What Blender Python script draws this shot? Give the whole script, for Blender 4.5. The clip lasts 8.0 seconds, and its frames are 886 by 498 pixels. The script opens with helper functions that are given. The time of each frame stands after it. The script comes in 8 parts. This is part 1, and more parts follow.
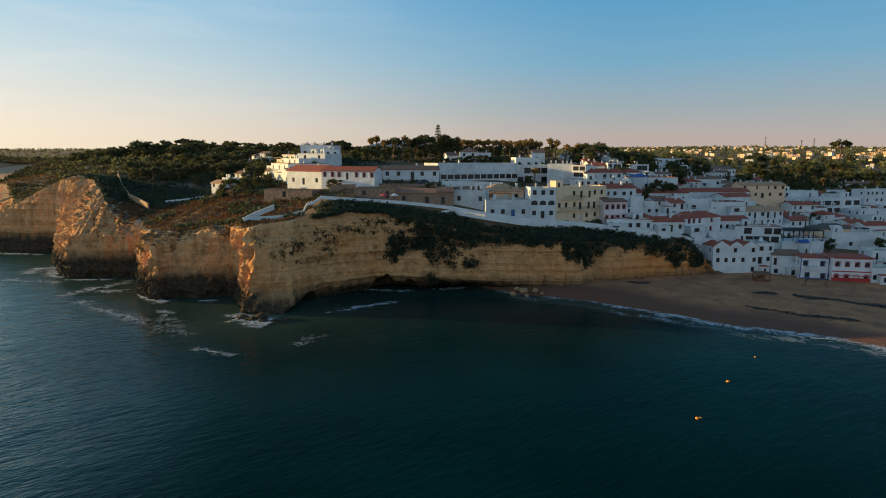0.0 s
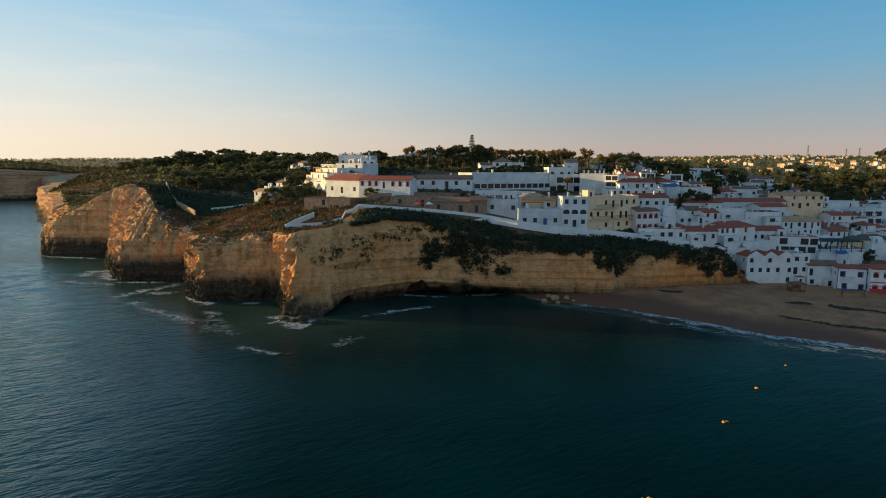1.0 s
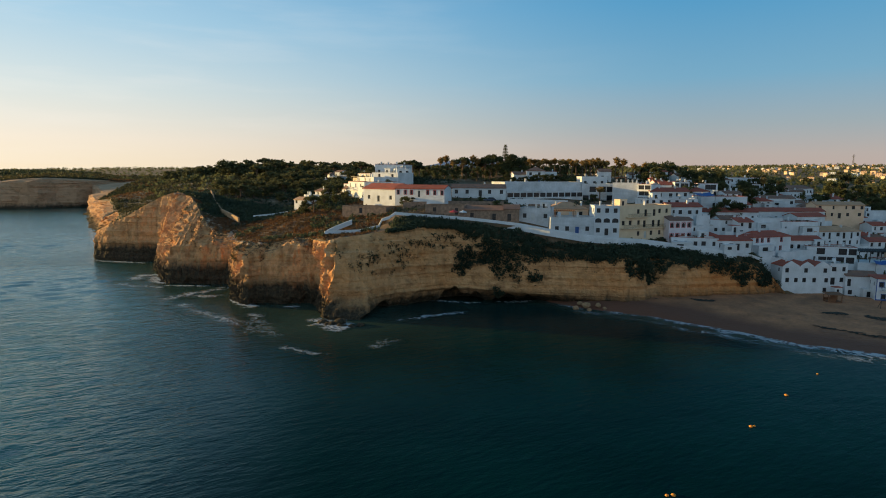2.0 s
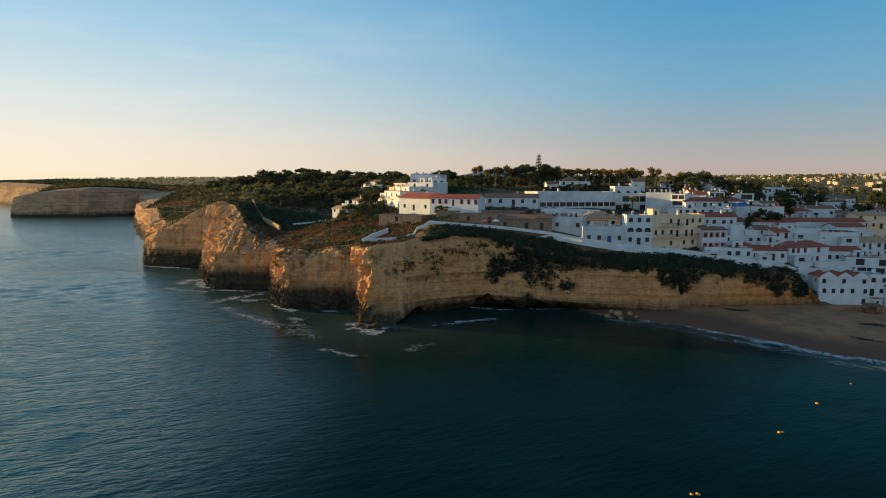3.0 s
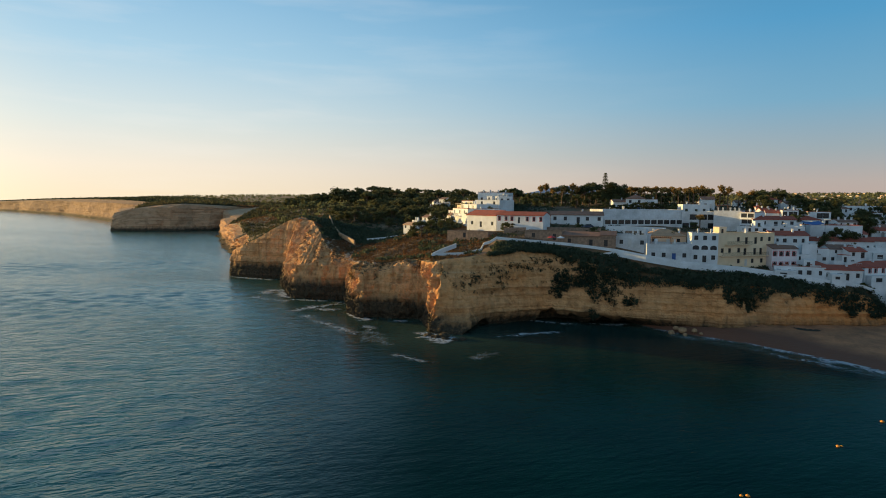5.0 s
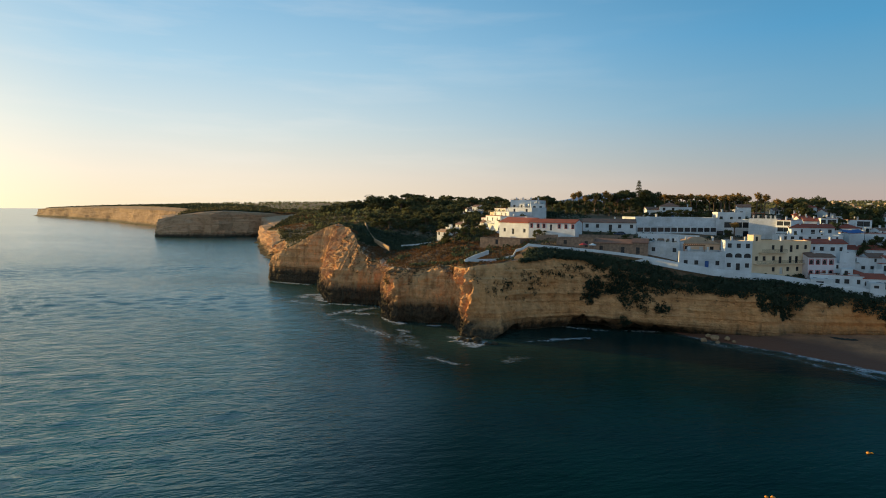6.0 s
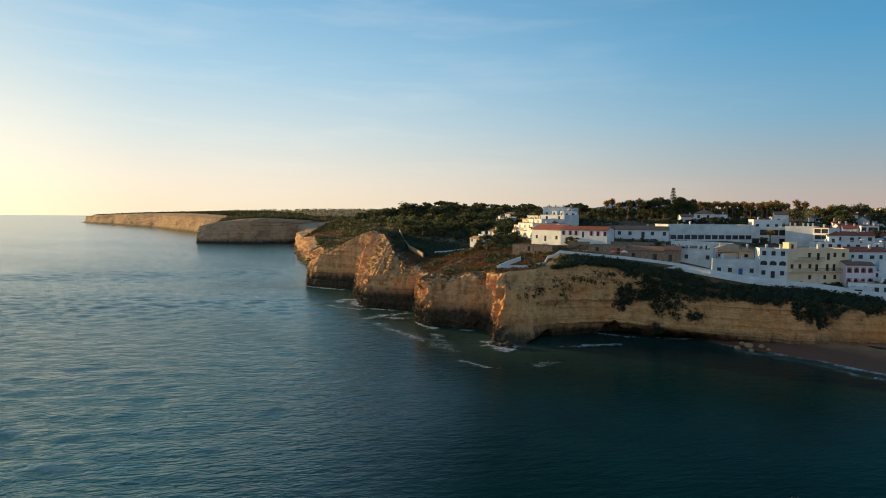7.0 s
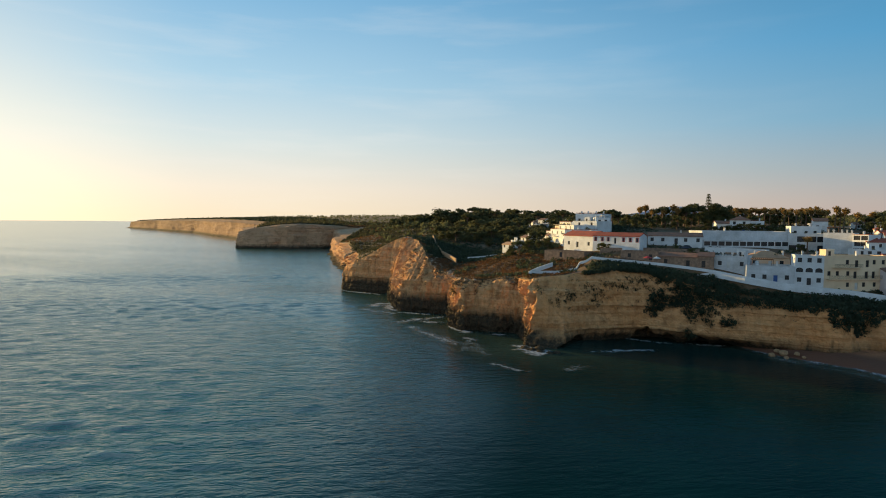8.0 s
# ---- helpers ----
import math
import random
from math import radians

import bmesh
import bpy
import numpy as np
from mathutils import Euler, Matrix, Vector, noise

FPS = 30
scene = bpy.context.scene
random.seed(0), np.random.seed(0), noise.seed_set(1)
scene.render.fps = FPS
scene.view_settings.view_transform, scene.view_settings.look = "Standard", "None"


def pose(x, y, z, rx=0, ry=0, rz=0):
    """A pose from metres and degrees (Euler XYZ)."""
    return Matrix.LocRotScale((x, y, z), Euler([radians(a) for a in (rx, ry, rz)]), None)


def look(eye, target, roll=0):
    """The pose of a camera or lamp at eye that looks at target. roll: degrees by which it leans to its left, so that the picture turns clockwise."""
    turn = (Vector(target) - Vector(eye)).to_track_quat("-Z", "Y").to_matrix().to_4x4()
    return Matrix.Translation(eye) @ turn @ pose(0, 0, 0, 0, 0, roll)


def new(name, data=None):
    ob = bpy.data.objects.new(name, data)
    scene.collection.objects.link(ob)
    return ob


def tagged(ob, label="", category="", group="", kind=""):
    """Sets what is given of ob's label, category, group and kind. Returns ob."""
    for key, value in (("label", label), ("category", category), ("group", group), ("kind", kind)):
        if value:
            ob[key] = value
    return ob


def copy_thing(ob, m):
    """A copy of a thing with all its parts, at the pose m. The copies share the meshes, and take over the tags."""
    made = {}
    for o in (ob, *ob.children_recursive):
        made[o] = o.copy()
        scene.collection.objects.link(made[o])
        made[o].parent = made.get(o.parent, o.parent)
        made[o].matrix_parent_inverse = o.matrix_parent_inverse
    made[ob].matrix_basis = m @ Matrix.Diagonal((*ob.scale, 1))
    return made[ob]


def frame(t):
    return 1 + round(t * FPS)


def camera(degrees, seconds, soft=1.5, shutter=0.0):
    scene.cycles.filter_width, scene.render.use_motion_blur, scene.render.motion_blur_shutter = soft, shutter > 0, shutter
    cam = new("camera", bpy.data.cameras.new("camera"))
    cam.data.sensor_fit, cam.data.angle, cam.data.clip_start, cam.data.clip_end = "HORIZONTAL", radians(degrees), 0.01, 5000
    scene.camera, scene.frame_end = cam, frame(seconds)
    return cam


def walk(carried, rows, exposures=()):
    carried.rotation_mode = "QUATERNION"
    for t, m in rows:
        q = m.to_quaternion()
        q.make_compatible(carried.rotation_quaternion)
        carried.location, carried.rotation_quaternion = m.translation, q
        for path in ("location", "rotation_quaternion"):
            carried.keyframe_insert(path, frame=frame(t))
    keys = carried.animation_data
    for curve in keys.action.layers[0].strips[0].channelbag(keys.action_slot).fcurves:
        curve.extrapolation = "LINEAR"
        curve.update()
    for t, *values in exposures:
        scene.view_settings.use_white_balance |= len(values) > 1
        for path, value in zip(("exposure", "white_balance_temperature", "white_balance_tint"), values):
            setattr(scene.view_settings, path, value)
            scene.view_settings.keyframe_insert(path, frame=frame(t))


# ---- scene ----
cam = camera(73.70, 8.0, soft=1.0, shutter=0.0)
walk(cam, [
    (0, look((0.00, 0.00, 36.00), (-0.00, 98.82, 20.67), 0.33)),
    (0.5, look((-0.10, -2.24, 36.06), (-2.86, 96.65, 21.47), 0.35)),
    (1, look((-0.12, -4.47, 36.11), (-5.65, 94.41, 22.28), 0.37)),
    (1.5, look((-0.06, -6.69, 36.15), (-8.38, 92.10, 23.04), 0.38)),
    (2, look((0.07, -8.89, 36.19), (-11.03, 89.72, 23.81), 0.40)),
    (2.5, look((0.27, -11.07, 36.23), (-13.63, 87.27, 24.60), 0.41)),
    (3, look((0.54, -13.23, 36.26), (-16.16, 84.76, 25.41), 0.42)),
    (3.5, look((0.88, -15.37, 36.29), (-18.61, 82.19, 26.22), 0.44)),
    (4, look((1.28, -17.49, 36.31), (-20.98, 79.55, 26.98), 0.46)),
    (4.5, look((1.75, -19.58, 36.33), (-23.25, 76.86, 27.68), 0.50)),
    (5, look((2.28, -21.64, 36.34), (-25.42, 74.11, 28.32), 0.54)),
    (5.5, look((2.88, -23.68, 36.36), (-27.51, 71.30, 28.92), 0.59)),
    (6, look((3.53, -25.68, 36.37), (-29.51, 68.45, 29.52), 0.62)),
    (6.5, look((4.25, -27.65, 36.37), (-31.44, 65.56, 30.11), 0.64)),
    (7, look((5.02, -29.58, 36.38), (-33.28, 62.62, 30.68), 0.65)),
    (7.5, look((5.84, -31.48, 36.39), (-35.03, 59.64, 31.19), 0.67)),
    (8, look((6.72, -33.33, 36.39), (-36.70, 56.62, 31.65), 0.72)),
], exposures=[(0, 0.0), (8, 0.0)])

# ---- light ----
SUN_AZ, SUN_EL = radians(80), radians(6.5)      # to the left of +y, above the horizon
sun_dir = Vector((-math.sin(SUN_AZ) * math.cos(SUN_EL), math.cos(SUN_AZ) * math.cos(SUN_EL), math.sin(SUN_EL)))
world = bpy.data.worlds.new("sky")
scene.world = world
world.use_nodes = True
wn, wl = world.node_tree.nodes, world.node_tree.links
wn.clear()
w_out = wn.new("ShaderNodeOutputWorld")
w_bg = wn.new("ShaderNodeBackground")
w_sky = wn.new("ShaderNodeTexSky")
w_sky.sky_type = "NISHITA"
w_sky.sun_disc = False
w_sky.sun_elevation = SUN_EL
w_sky.sun_rotation = -SUN_AZ
w_sky.altitude = 30
w_sky.air_density, w_sky.dust_density, w_sky.ozone_density = 1.0, 0.35, 2.0
w_bg.inputs["Strength"].default_value = 0.12
# evening colours: warm haze towards the sun, peach and then blue away from it, by height over the horizon
w_co = wn.new("ShaderNodeTexCoord")
w_sep = wn.new("ShaderNodeSeparateXYZ")
wl.new(w_co.outputs["Generated"], w_sep.inputs[0])


def sky_ramp(*stops):
    r = wn.new("ShaderNodeValToRGB")
    while len(r.color_ramp.elements) < len(stops):
        r.color_ramp.elements.new(0.5)
    for e, (at, c) in zip(r.color_ramp.elements, stops):
        e.position, e.color = at, (*c, 1)
    wl.new(w_sep.outputs["Z"], r.inputs["Fac"])
    return r.outputs["Color"]


def sky_mix(fac, a, b, how="MIX"):
    m = wn.new("ShaderNodeMix")
    m.data_type, m.blend_type = "RGBA", how
    for key, v in (("Factor", fac), ("A", a), ("B", b)):
        if isinstance(v, (int, float, tuple)):
            m.inputs[key].default_value = v
        else:
            wl.new(v, m.inputs[key])
    return m.outputs["Result"]


away = sky_ramp((0.0, (0.53, 0.405, 0.36)), (0.035, (0.49, 0.425, 0.40)), (0.08, (0.35, 0.42, 0.46)), (0.15, (0.19, 0.41, 0.58)), (0.26, (0.090, 0.34, 0.59)), (0.5, (0.035, 0.155, 0.32)), (1.0, (0.04, 0.15, 0.30)))
near = sky_ramp((0.0, (1.04, 0.88, 0.63)), (0.05, (1.02, 0.90, 0.74)), (0.12, (0.79, 0.85, 0.82)), (0.22, (0.47, 0.70, 0.85)), (0.35, (0.23, 0.50, 0.76)), (0.6, (0.17, 0.37, 0.56)), (1.0, (0.04, 0.15, 0.30)))
w_flat, w_dot = wn.new("ShaderNodeVectorMath"), wn.new("ShaderNodeVectorMath")
w_flat.operation, w_dot.operation = "MULTIPLY", "DOT_PRODUCT"
w_flat.inputs[1].default_value = (1, 1, 0)
w_unit = wn.new("ShaderNodeVectorMath")
w_unit.operation = "NORMALIZE"
w_dot.inputs[1].default_value = (-math.sin(SUN_AZ), math.cos(SUN_AZ), 0)
wl.new(w_co.outputs["Generated"], w_flat.inputs[0])
wl.new(w_flat.outputs[0], w_unit.inputs[0])
wl.new(w_unit.outputs[0], w_dot.inputs[0])
w_side = wn.new("ShaderNodeMapRange")
w_side.interpolation_type = "SMOOTHSTEP"
w_side.inputs["From Min"].default_value, w_side.inputs["From Max"].default_value = -0.15, 1.0
wl.new(w_dot.outputs["Value"], w_side.inputs["Value"])
evening = sky_mix(w_side.outputs[0], away, near)
# the paler sky over the open sea to the south, and the glow round the sun
rosy = sky_ramp((0.0, (0.72, 0.74, 0.78)), (0.12, (0.70, 0.82, 0.93)), (0.30, (0.46, 0.68, 0.87)), (0.55, (0.15, 0.30, 0.44)), (1.0, (0.04, 0.15, 0.30)))
glow = sky_ramp((0.0, (1.5, 1.24, 0.80)), (0.12, (1.12, 1.04, 0.84)), (0.36, (0.34, 0.58, 0.78)), (0.75, (0.22, 0.36, 0.46)), (1.0, (0.04, 0.15, 0.30)))
w_glow = wn.new("ShaderNodeMapRange")
w_glow.interpolation_type = "SMOOTHSTEP"
w_glow.inputs["From Min"].default_value, w_glow.inputs["From Max"].default_value = 0.84, 1.04
wl.new(w_dot.outputs["Value"], w_glow.inputs["Value"])
evening = sky_mix(w_glow.outputs[0], evening, glow)
w_back = wn.new("ShaderNodeMapRange")
w_back.interpolation_type = "SMOOTHSTEP"
w_back.inputs["From Min"].default_value, w_back.inputs["From Max"].default_value = 0.0, -0.6
wl.new(w_sep.outputs["Y"], w_back.inputs["Value"])
evening = sky_mix(w_back.outputs[0], evening, rosy)
evening = sky_mix(1.0, evening, (8.33, 8.33, 8.33, 1), "MULTIPLY")
sky_colour = sky_mix(0.93, w_sky.outputs["Color"], evening)
# thin high cirrus, drawn out along the horizon
w_map = wn.new("ShaderNodeMapping")
w_map.inputs["Scale"].default_value = (1.2, 1.2, 9.0)
w_map.inputs["Rotation"].default_value = (0.0, 0.10, 0.0)
w_noise = wn.new("ShaderNodeTexNoise")
w_noise.inputs["Scale"].default_value = 3.0
w_noise.inputs["Detail"].default_value = 7.0
w_noise.inputs["Roughness"].default_value = 0.55
w_ramp = wn.new("ShaderNodeValToRGB")
w_ramp.color_ramp.elements[0].position, w_ramp.color_ramp.elements[1].position = 0.50, 0.85
w_ramp.color_ramp.elements[0].color, w_ramp.color_ramp.elements[1].color = (0, 0, 0, 1), (0.26, 0.26, 0.26, 1)
wl.new(w_co.outputs["Generated"], w_map.inputs["Vector"])
wl.new(w_map.outputs["Vector"], w_noise.inputs["Vector"])
wl.new(w_noise.outputs["Fac"], w_ramp.inputs["Fac"])
w_veil = wn.new("ShaderNodeMath")
w_veil.operation = "MULTIPLY"
wl.new(w_ramp.outputs["Color"], w_veil.inputs[0])
wl.new(w_side.outputs[0], w_veil.inputs[1])
sky_colour = sky_mix(w_veil.outputs[0], sky_colour, (8.6, 7.9, 7.2, 1))
wl.new(sky_colour, w_bg.inputs["Color"])
wl.new(w_bg.outputs["Background"], w_out.inputs["Surface"])
sun = new("sun", bpy.data.lights.new("sun", "SUN"))
sun.data.energy, sun.data.angle, sun.data.color = 7.4, radians(0.6), (1.0, 0.68, 0.26)
sun.matrix_world = look(sun_dir * 900, (0, 0, 0))


# ---- materials ----
def material(name, base, rough=0.8, metal=0.0, second=None, scale=0.4, fine=6.0, bump=0.3, bump_size=0.1, vary=0.0):
    """A surface of two colours mixed by noise at two sizes, with relief; vary: change of value from one object or island to the next."""
    mat = bpy.data.materials.new(name)
    mat.use_nodes = True
    n, l = mat.node_tree.nodes, mat.node_tree.links
    bsdf = n["Principled BSDF"]
    bsdf.inputs["Roughness"].default_value, bsdf.inputs["Metallic"].default_value = rough, metal
    co = n.new("ShaderNodeTexCoord")
    big, small = n.new("ShaderNodeTexNoise"), n.new("ShaderNodeTexNoise")
    big.inputs["Scale"].default_value, small.inputs["Scale"].default_value = scale, fine
    big.inputs["Detail"].default_value, small.inputs["Detail"].default_value = 5, 4
    add = n.new("ShaderNodeMath")
    add.operation = "MULTIPLY_ADD"
    add.inputs[1].default_value = 0.45
    ramp = n.new("ShaderNodeValToRGB")
    ramp.color_ramp.elements[0].position, ramp.color_ramp.elements[1].position = 0.50, 0.95
    second = second or tuple(c * 0.72 for c in base)
    ramp.color_ramp.elements[0].color, ramp.color_ramp.elements[1].color = (*base, 1), (*second, 1)
    for tex in (big, small):
        l.new(co.outputs["Object"], tex.inputs["Vector"])
    l.new(small.outputs["Fac"], add.inputs[0])
    l.new(big.outputs["Fac"], add.inputs[2])
    l.new(add.outputs[0], ramp.inputs["Fac"])
    colour = ramp.outputs["Color"]
    if vary:
        info, geo, plus, hsv = (n.new("ShaderNodeObjectInfo"), n.new("ShaderNodeNewGeometry"), n.new("ShaderNodeMath"), n.new("ShaderNodeHueSaturation"))
        mul = n.new("ShaderNodeMath")
        mul.operation = "MULTIPLY_ADD"
        mul.inputs[1].default_value, mul.inputs[2].default_value = vary, 1 - vary
        l.new(info.outputs["Random"], plus.inputs[0])
        l.new(geo.outputs["Random Per Island"], plus.inputs[1])
        l.new(plus.outputs[0], mul.inputs[0])
        l.new(mul.outputs[0], hsv.inputs["Value"])
        l.new(colour, hsv.inputs["Color"])
        colour = hsv.outputs["Color"]
    l.new(colour, bsdf.inputs["Base Color"])
    if bump:
        b = n.new("ShaderNodeBump")
        b.inputs["Strength"].default_value, b.inputs["Distance"].default_value = bump, bump_size
        l.new(add.outputs[0], b.inputs["Height"])
        l.new(b.outputs["Normal"], bsdf.inputs["Normal"])
    return mat



def foliage(name, base, second, scale=0.4):
    """Leaves: the two colours mixed by noise and from spray to spray, letting part of the light through."""
    mat = material(name, base, 0.75, second=second, scale=scale, vary=0.4, bump=0)
    n, l = mat.node_tree.nodes, mat.node_tree.links
    bsdf = n["Principled BSDF"]
    bsdf.inputs["Specular IOR Level"].default_value = 0.2
    thin, mix = n.new("ShaderNodeBsdfTranslucent"), n.new("ShaderNodeMixShader")
    mix.inputs[0].default_value = 0.35
    l.new(bsdf.inputs["Base Color"].links[0].from_socket, thin.inputs["Color"])
    l.new(bsdf.outputs[0], mix.inputs[1])
    l.new(thin.outputs[0], mix.inputs[2])
    l.new(mix.outputs[0], n["Material Output"].inputs["Surface"])
    return mat


M = {
    "white": material("whitewash", (0.70, 0.715, 0.725), 0.85, second=(0.53, 0.54, 0.54), scale=0.35, fine=4, bump=0.15, bump_size=0.02, vary=0.06),
    "worn": material("stained_whitewash", (0.66, 0.675, 0.69), 0.9, second=(0.42, 0.43, 0.43), scale=0.25, fine=1.5, bump=0.2, bump_size=0.03),
    "cream": material("cream_render", (0.82, 0.57, 0.38), 0.85, second=(0.70, 0.47, 0.30), bump=0.15, bump_size=0.02),
    "yellow": material("yellow_render", (0.82, 0.63, 0.42), 0.85, second=(0.70, 0.52, 0.33), bump=0.15, bump_size=0.02),
    "pinkw": material("pale_pink_render", (0.74, 0.66, 0.66), 0.85, second=(0.62, 0.54, 0.54), bump=0.15, bump_size=0.02),
    "stone": material("rubble_stone", (0.36, 0.24, 0.16), 0.95, second=(0.15, 0.105, 0.08), scale=1.0, fine=5, bump=0.8, bump_size=0.1),
    "red": material("red_roof_tile", (0.38, 0.080, 0.040), 0.85, second=(0.24, 0.062, 0.036), scale=0.5, fine=5, bump=0.5, bump_size=0.06, vary=0.15),
    "brown": material("weathered_roof_tile", (0.26, 0.13, 0.08), 0.9, second=(0.15, 0.09, 0.07), scale=0.6, fine=5, bump=0.5, bump_size=0.06, vary=0.15),
    "beige": material("pale_roof_tile", (0.54, 0.31, 0.17), 0.9, second=(0.38, 0.22, 0.13), scale=0.6, fine=5, bump=0.5, bump_size=0.06),
    "grey": material("grey_roof_tile", (0.12, 0.095, 0.07), 0.9, second=(0.09, 0.08, 0.07), scale=0.6, fine=5, bump=0.5, bump_size=0.06),
    "deck": material("roof_terrace", (0.55, 0.50, 0.45), 0.9, second=(0.42, 0.38, 0.34)),
    "glass": material("window_glass", (0.006, 0.008, 0.011), 0.35, bump=0),
    "shut": material("red_shutter_paint", (0.40, 0.03, 0.03), 0.5, bump=0),
    "blue": material("blue_paint", (0.03, 0.10, 0.32), 0.6, bump=0),
    "redp": material("red_paint", (0.46, 0.028, 0.028), 0.6, bump=0),
    "wood": material("weathered_wood", (0.20, 0.085, 0.035), 0.8, scale=2, fine=12),
    "frame": material("white_door_paint", (0.62, 0.62, 0.60), 0.5, bump=0),
    "dark": material("dark_metal", (0.02, 0.02, 0.022), 0.5),
    "bark": material("bark", (0.14, 0.09, 0.06), 0.95, scale=2, fine=14, bump=0.6),
    "leaf": foliage("pine_needles", (0.112, 0.110, 0.042), (0.054, 0.070, 0.030)),
    # lighter than the near leaves: distance haze is put into the colour
    "woods": foliage("far_trees_hazed", (0.145, 0.136, 0.056), (0.072, 0.086, 0.040), 0.02),
    "palm": foliage("palm_fronds", (0.24, 0.19, 0.065), (0.38, 0.19, 0.06)),
    "scrub": foliage("coastal_scrub", (0.062, 0.076, 0.042), (0.036, 0.052, 0.032), 0.08),
    "heath": foliage("olive_heath", (0.12, 0.102, 0.048), (0.066, 0.070, 0.032), 0.03),
    "dry": foliage("dry_scrub", (0.22, 0.10, 0.042), (0.09, 0.065, 0.03), 0.15),
    "buoy": material("orange_buoy_plastic", (0.85, 0.30, 0.02), 0.45, bump=0),
    "soil": material("dry_soil_and_grass", (0.17, 0.088, 0.043), 0.95, second=(0.075, 0.062, 0.026), scale=0.035, fine=0.6, bump=0.6, bump_size=0.3),
    "boulder": material("pale_boulder", (0.44, 0.27, 0.14), 0.95, second=(0.28, 0.17, 0.09), scale=0.8, fine=4, bump=0.7),
}


def rock_material():
    """Bedded ochre limestone: horizontal beds, pale and rusty patches, and a dark wet algae band by the water."""
    mat = bpy.data.materials.new("ochre_limestone")
    mat.use_nodes = True
    n, l = mat.node_tree.nodes, mat.node_tree.links
    bsdf = n["Principled BSDF"]
    bsdf.inputs["Roughness"].default_value = 0.95
    bsdf.inputs["Specular IOR Level"].default_value = 0.2
    geo = n.new("ShaderNodeNewGeometry")

    def tex(scale, detail, stretch=(1, 1, 1), rough=0.6):
        mp, t = n.new("ShaderNodeMapping"), n.new("ShaderNodeTexNoise")
        mp.inputs["Scale"].default_value = stretch
        t.inputs["Scale"].default_value, t.inputs["Detail"].default_value, t.inputs["Roughness"].default_value = scale, detail, rough
        l.new(geo.outputs["Position"], mp.inputs["Vector"])
        l.new(mp.outputs["Vector"], t.inputs["Vector"])
        return t.outputs["Fac"]

    def ramp(fac, *stops):
        r = n.new("ShaderNodeValToRGB")
        while len(r.color_ramp.elements) < len(stops):
            r.color_ramp.elements.new(0.5)
        for e, (at, c) in zip(r.color_ramp.elements, stops):
            e.position, e.color = at, (*c, 1)
        l.new(fac, r.inputs["Fac"])
        return r.outputs["Color"]

    def mix(fac, a, b, how="MIX"):
        m = n.new("ShaderNodeMix")
        m.data_type, m.blend_type = "RGBA", how
        for key, v in (("Factor", fac), ("A", a), ("B", b)):
            if isinstance(v, (int, float)):
                m.inputs[key].default_value = v
            else:
                l.new(v, m.inputs[key])
        return m.outputs["Result"]

    beds = tex(0.5, 6, (0.06, 0.06, 1.6))
    patches = tex(0.045, 5)
    grain = tex(1.4, 7, (1, 1, 0.8))
    streaks = tex(0.5, 5, (1.0, 1.0, 0.08))
    base = ramp(beds, (0.30, (0.54, 0.262, 0.108)), (0.48, (0.68, 0.362, 0.162)), (0.58, (0.62, 0.320, 0.134)), (0.72, (0.73, 0.440, 0.222)))
    place = n.new("ShaderNodeSeparateXYZ")
    l.new(geo.outputs["Position"], place.inputs[0])
    iron = n.new("ShaderNodeMapRange")
    iron.inputs["From Min"].default_value, iron.inputs["From Max"].default_value, iron.inputs["To Max"].default_value = 22, 44, 0.17
    l.new(place.outputs["X"], iron.inputs["Value"])
    rust = n.new("ShaderNodeMath")
    l.new(patches, rust.inputs[0])
    l.new(iron.outputs[0], rust.inputs[1])
    base = mix(ramp(rust.outputs[0], (0.55, (0, 0, 0)), (0.70, (0.75, 0.75, 0.75))), base, ramp(grain, (0.3, (0.70, 0.27, 0.075)), (0.7, (0.60, 0.25, 0.085))))
    # haze over the farther headlands is put into their colour as paler, pinker stone
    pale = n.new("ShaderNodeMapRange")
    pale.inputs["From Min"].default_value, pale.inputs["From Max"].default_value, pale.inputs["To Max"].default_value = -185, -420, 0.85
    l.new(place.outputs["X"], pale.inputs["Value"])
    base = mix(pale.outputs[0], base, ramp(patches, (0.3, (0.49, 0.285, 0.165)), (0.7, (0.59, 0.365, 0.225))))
    # the farthest cape is browned, its shade and haze put into the colour
    cape_shade = n.new("ShaderNodeMapRange")
    cape_shade.inputs["From Min"].default_value, cape_shade.inputs["From Max"].default_value, cape_shade.inputs["To Max"].default_value = -560, -680, 0.9
    l.new(place.outputs["X"], cape_shade.inputs["Value"])
    base = mix(cape_shade.outputs[0], base, ramp(patches, (0.3, (0.27, 0.165, 0.10)), (0.7, (0.36, 0.22, 0.135))))
    base = mix(0.32, base, ramp(grain, (0.28, (0.35, 0.31, 0.27)), (0.46, (0.9, 0.9, 0.9)), (0.6, (1, 1, 1))), "MULTIPLY")
    # grey lichen in blotches and rust along the beds
    base = mix(0.55, base, ramp(tex(0.16, 7, (1, 1, 1.5), 0.68), (0.38, (0.50, 0.46, 0.43)), (0.50, (1, 1, 1)), (0.60, (1, 1, 1)), (0.72, (1.0, 0.80, 0.58))), "MULTIPLY")
    # dark run-off streaks, heaviest on the weathered headlands, whose shade they also paint
    streak_shade = n.new("ShaderNodeMapRange")
    streak_shade.inputs["From Min"].default_value, streak_shade.inputs["From Max"].default_value = -38, -52
    streak_shade.inputs["To Min"].default_value, streak_shade.inputs["To Max"].default_value = 0.25, 0.5
    l.new(place.outputs["X"], streak_shade.inputs["Value"])
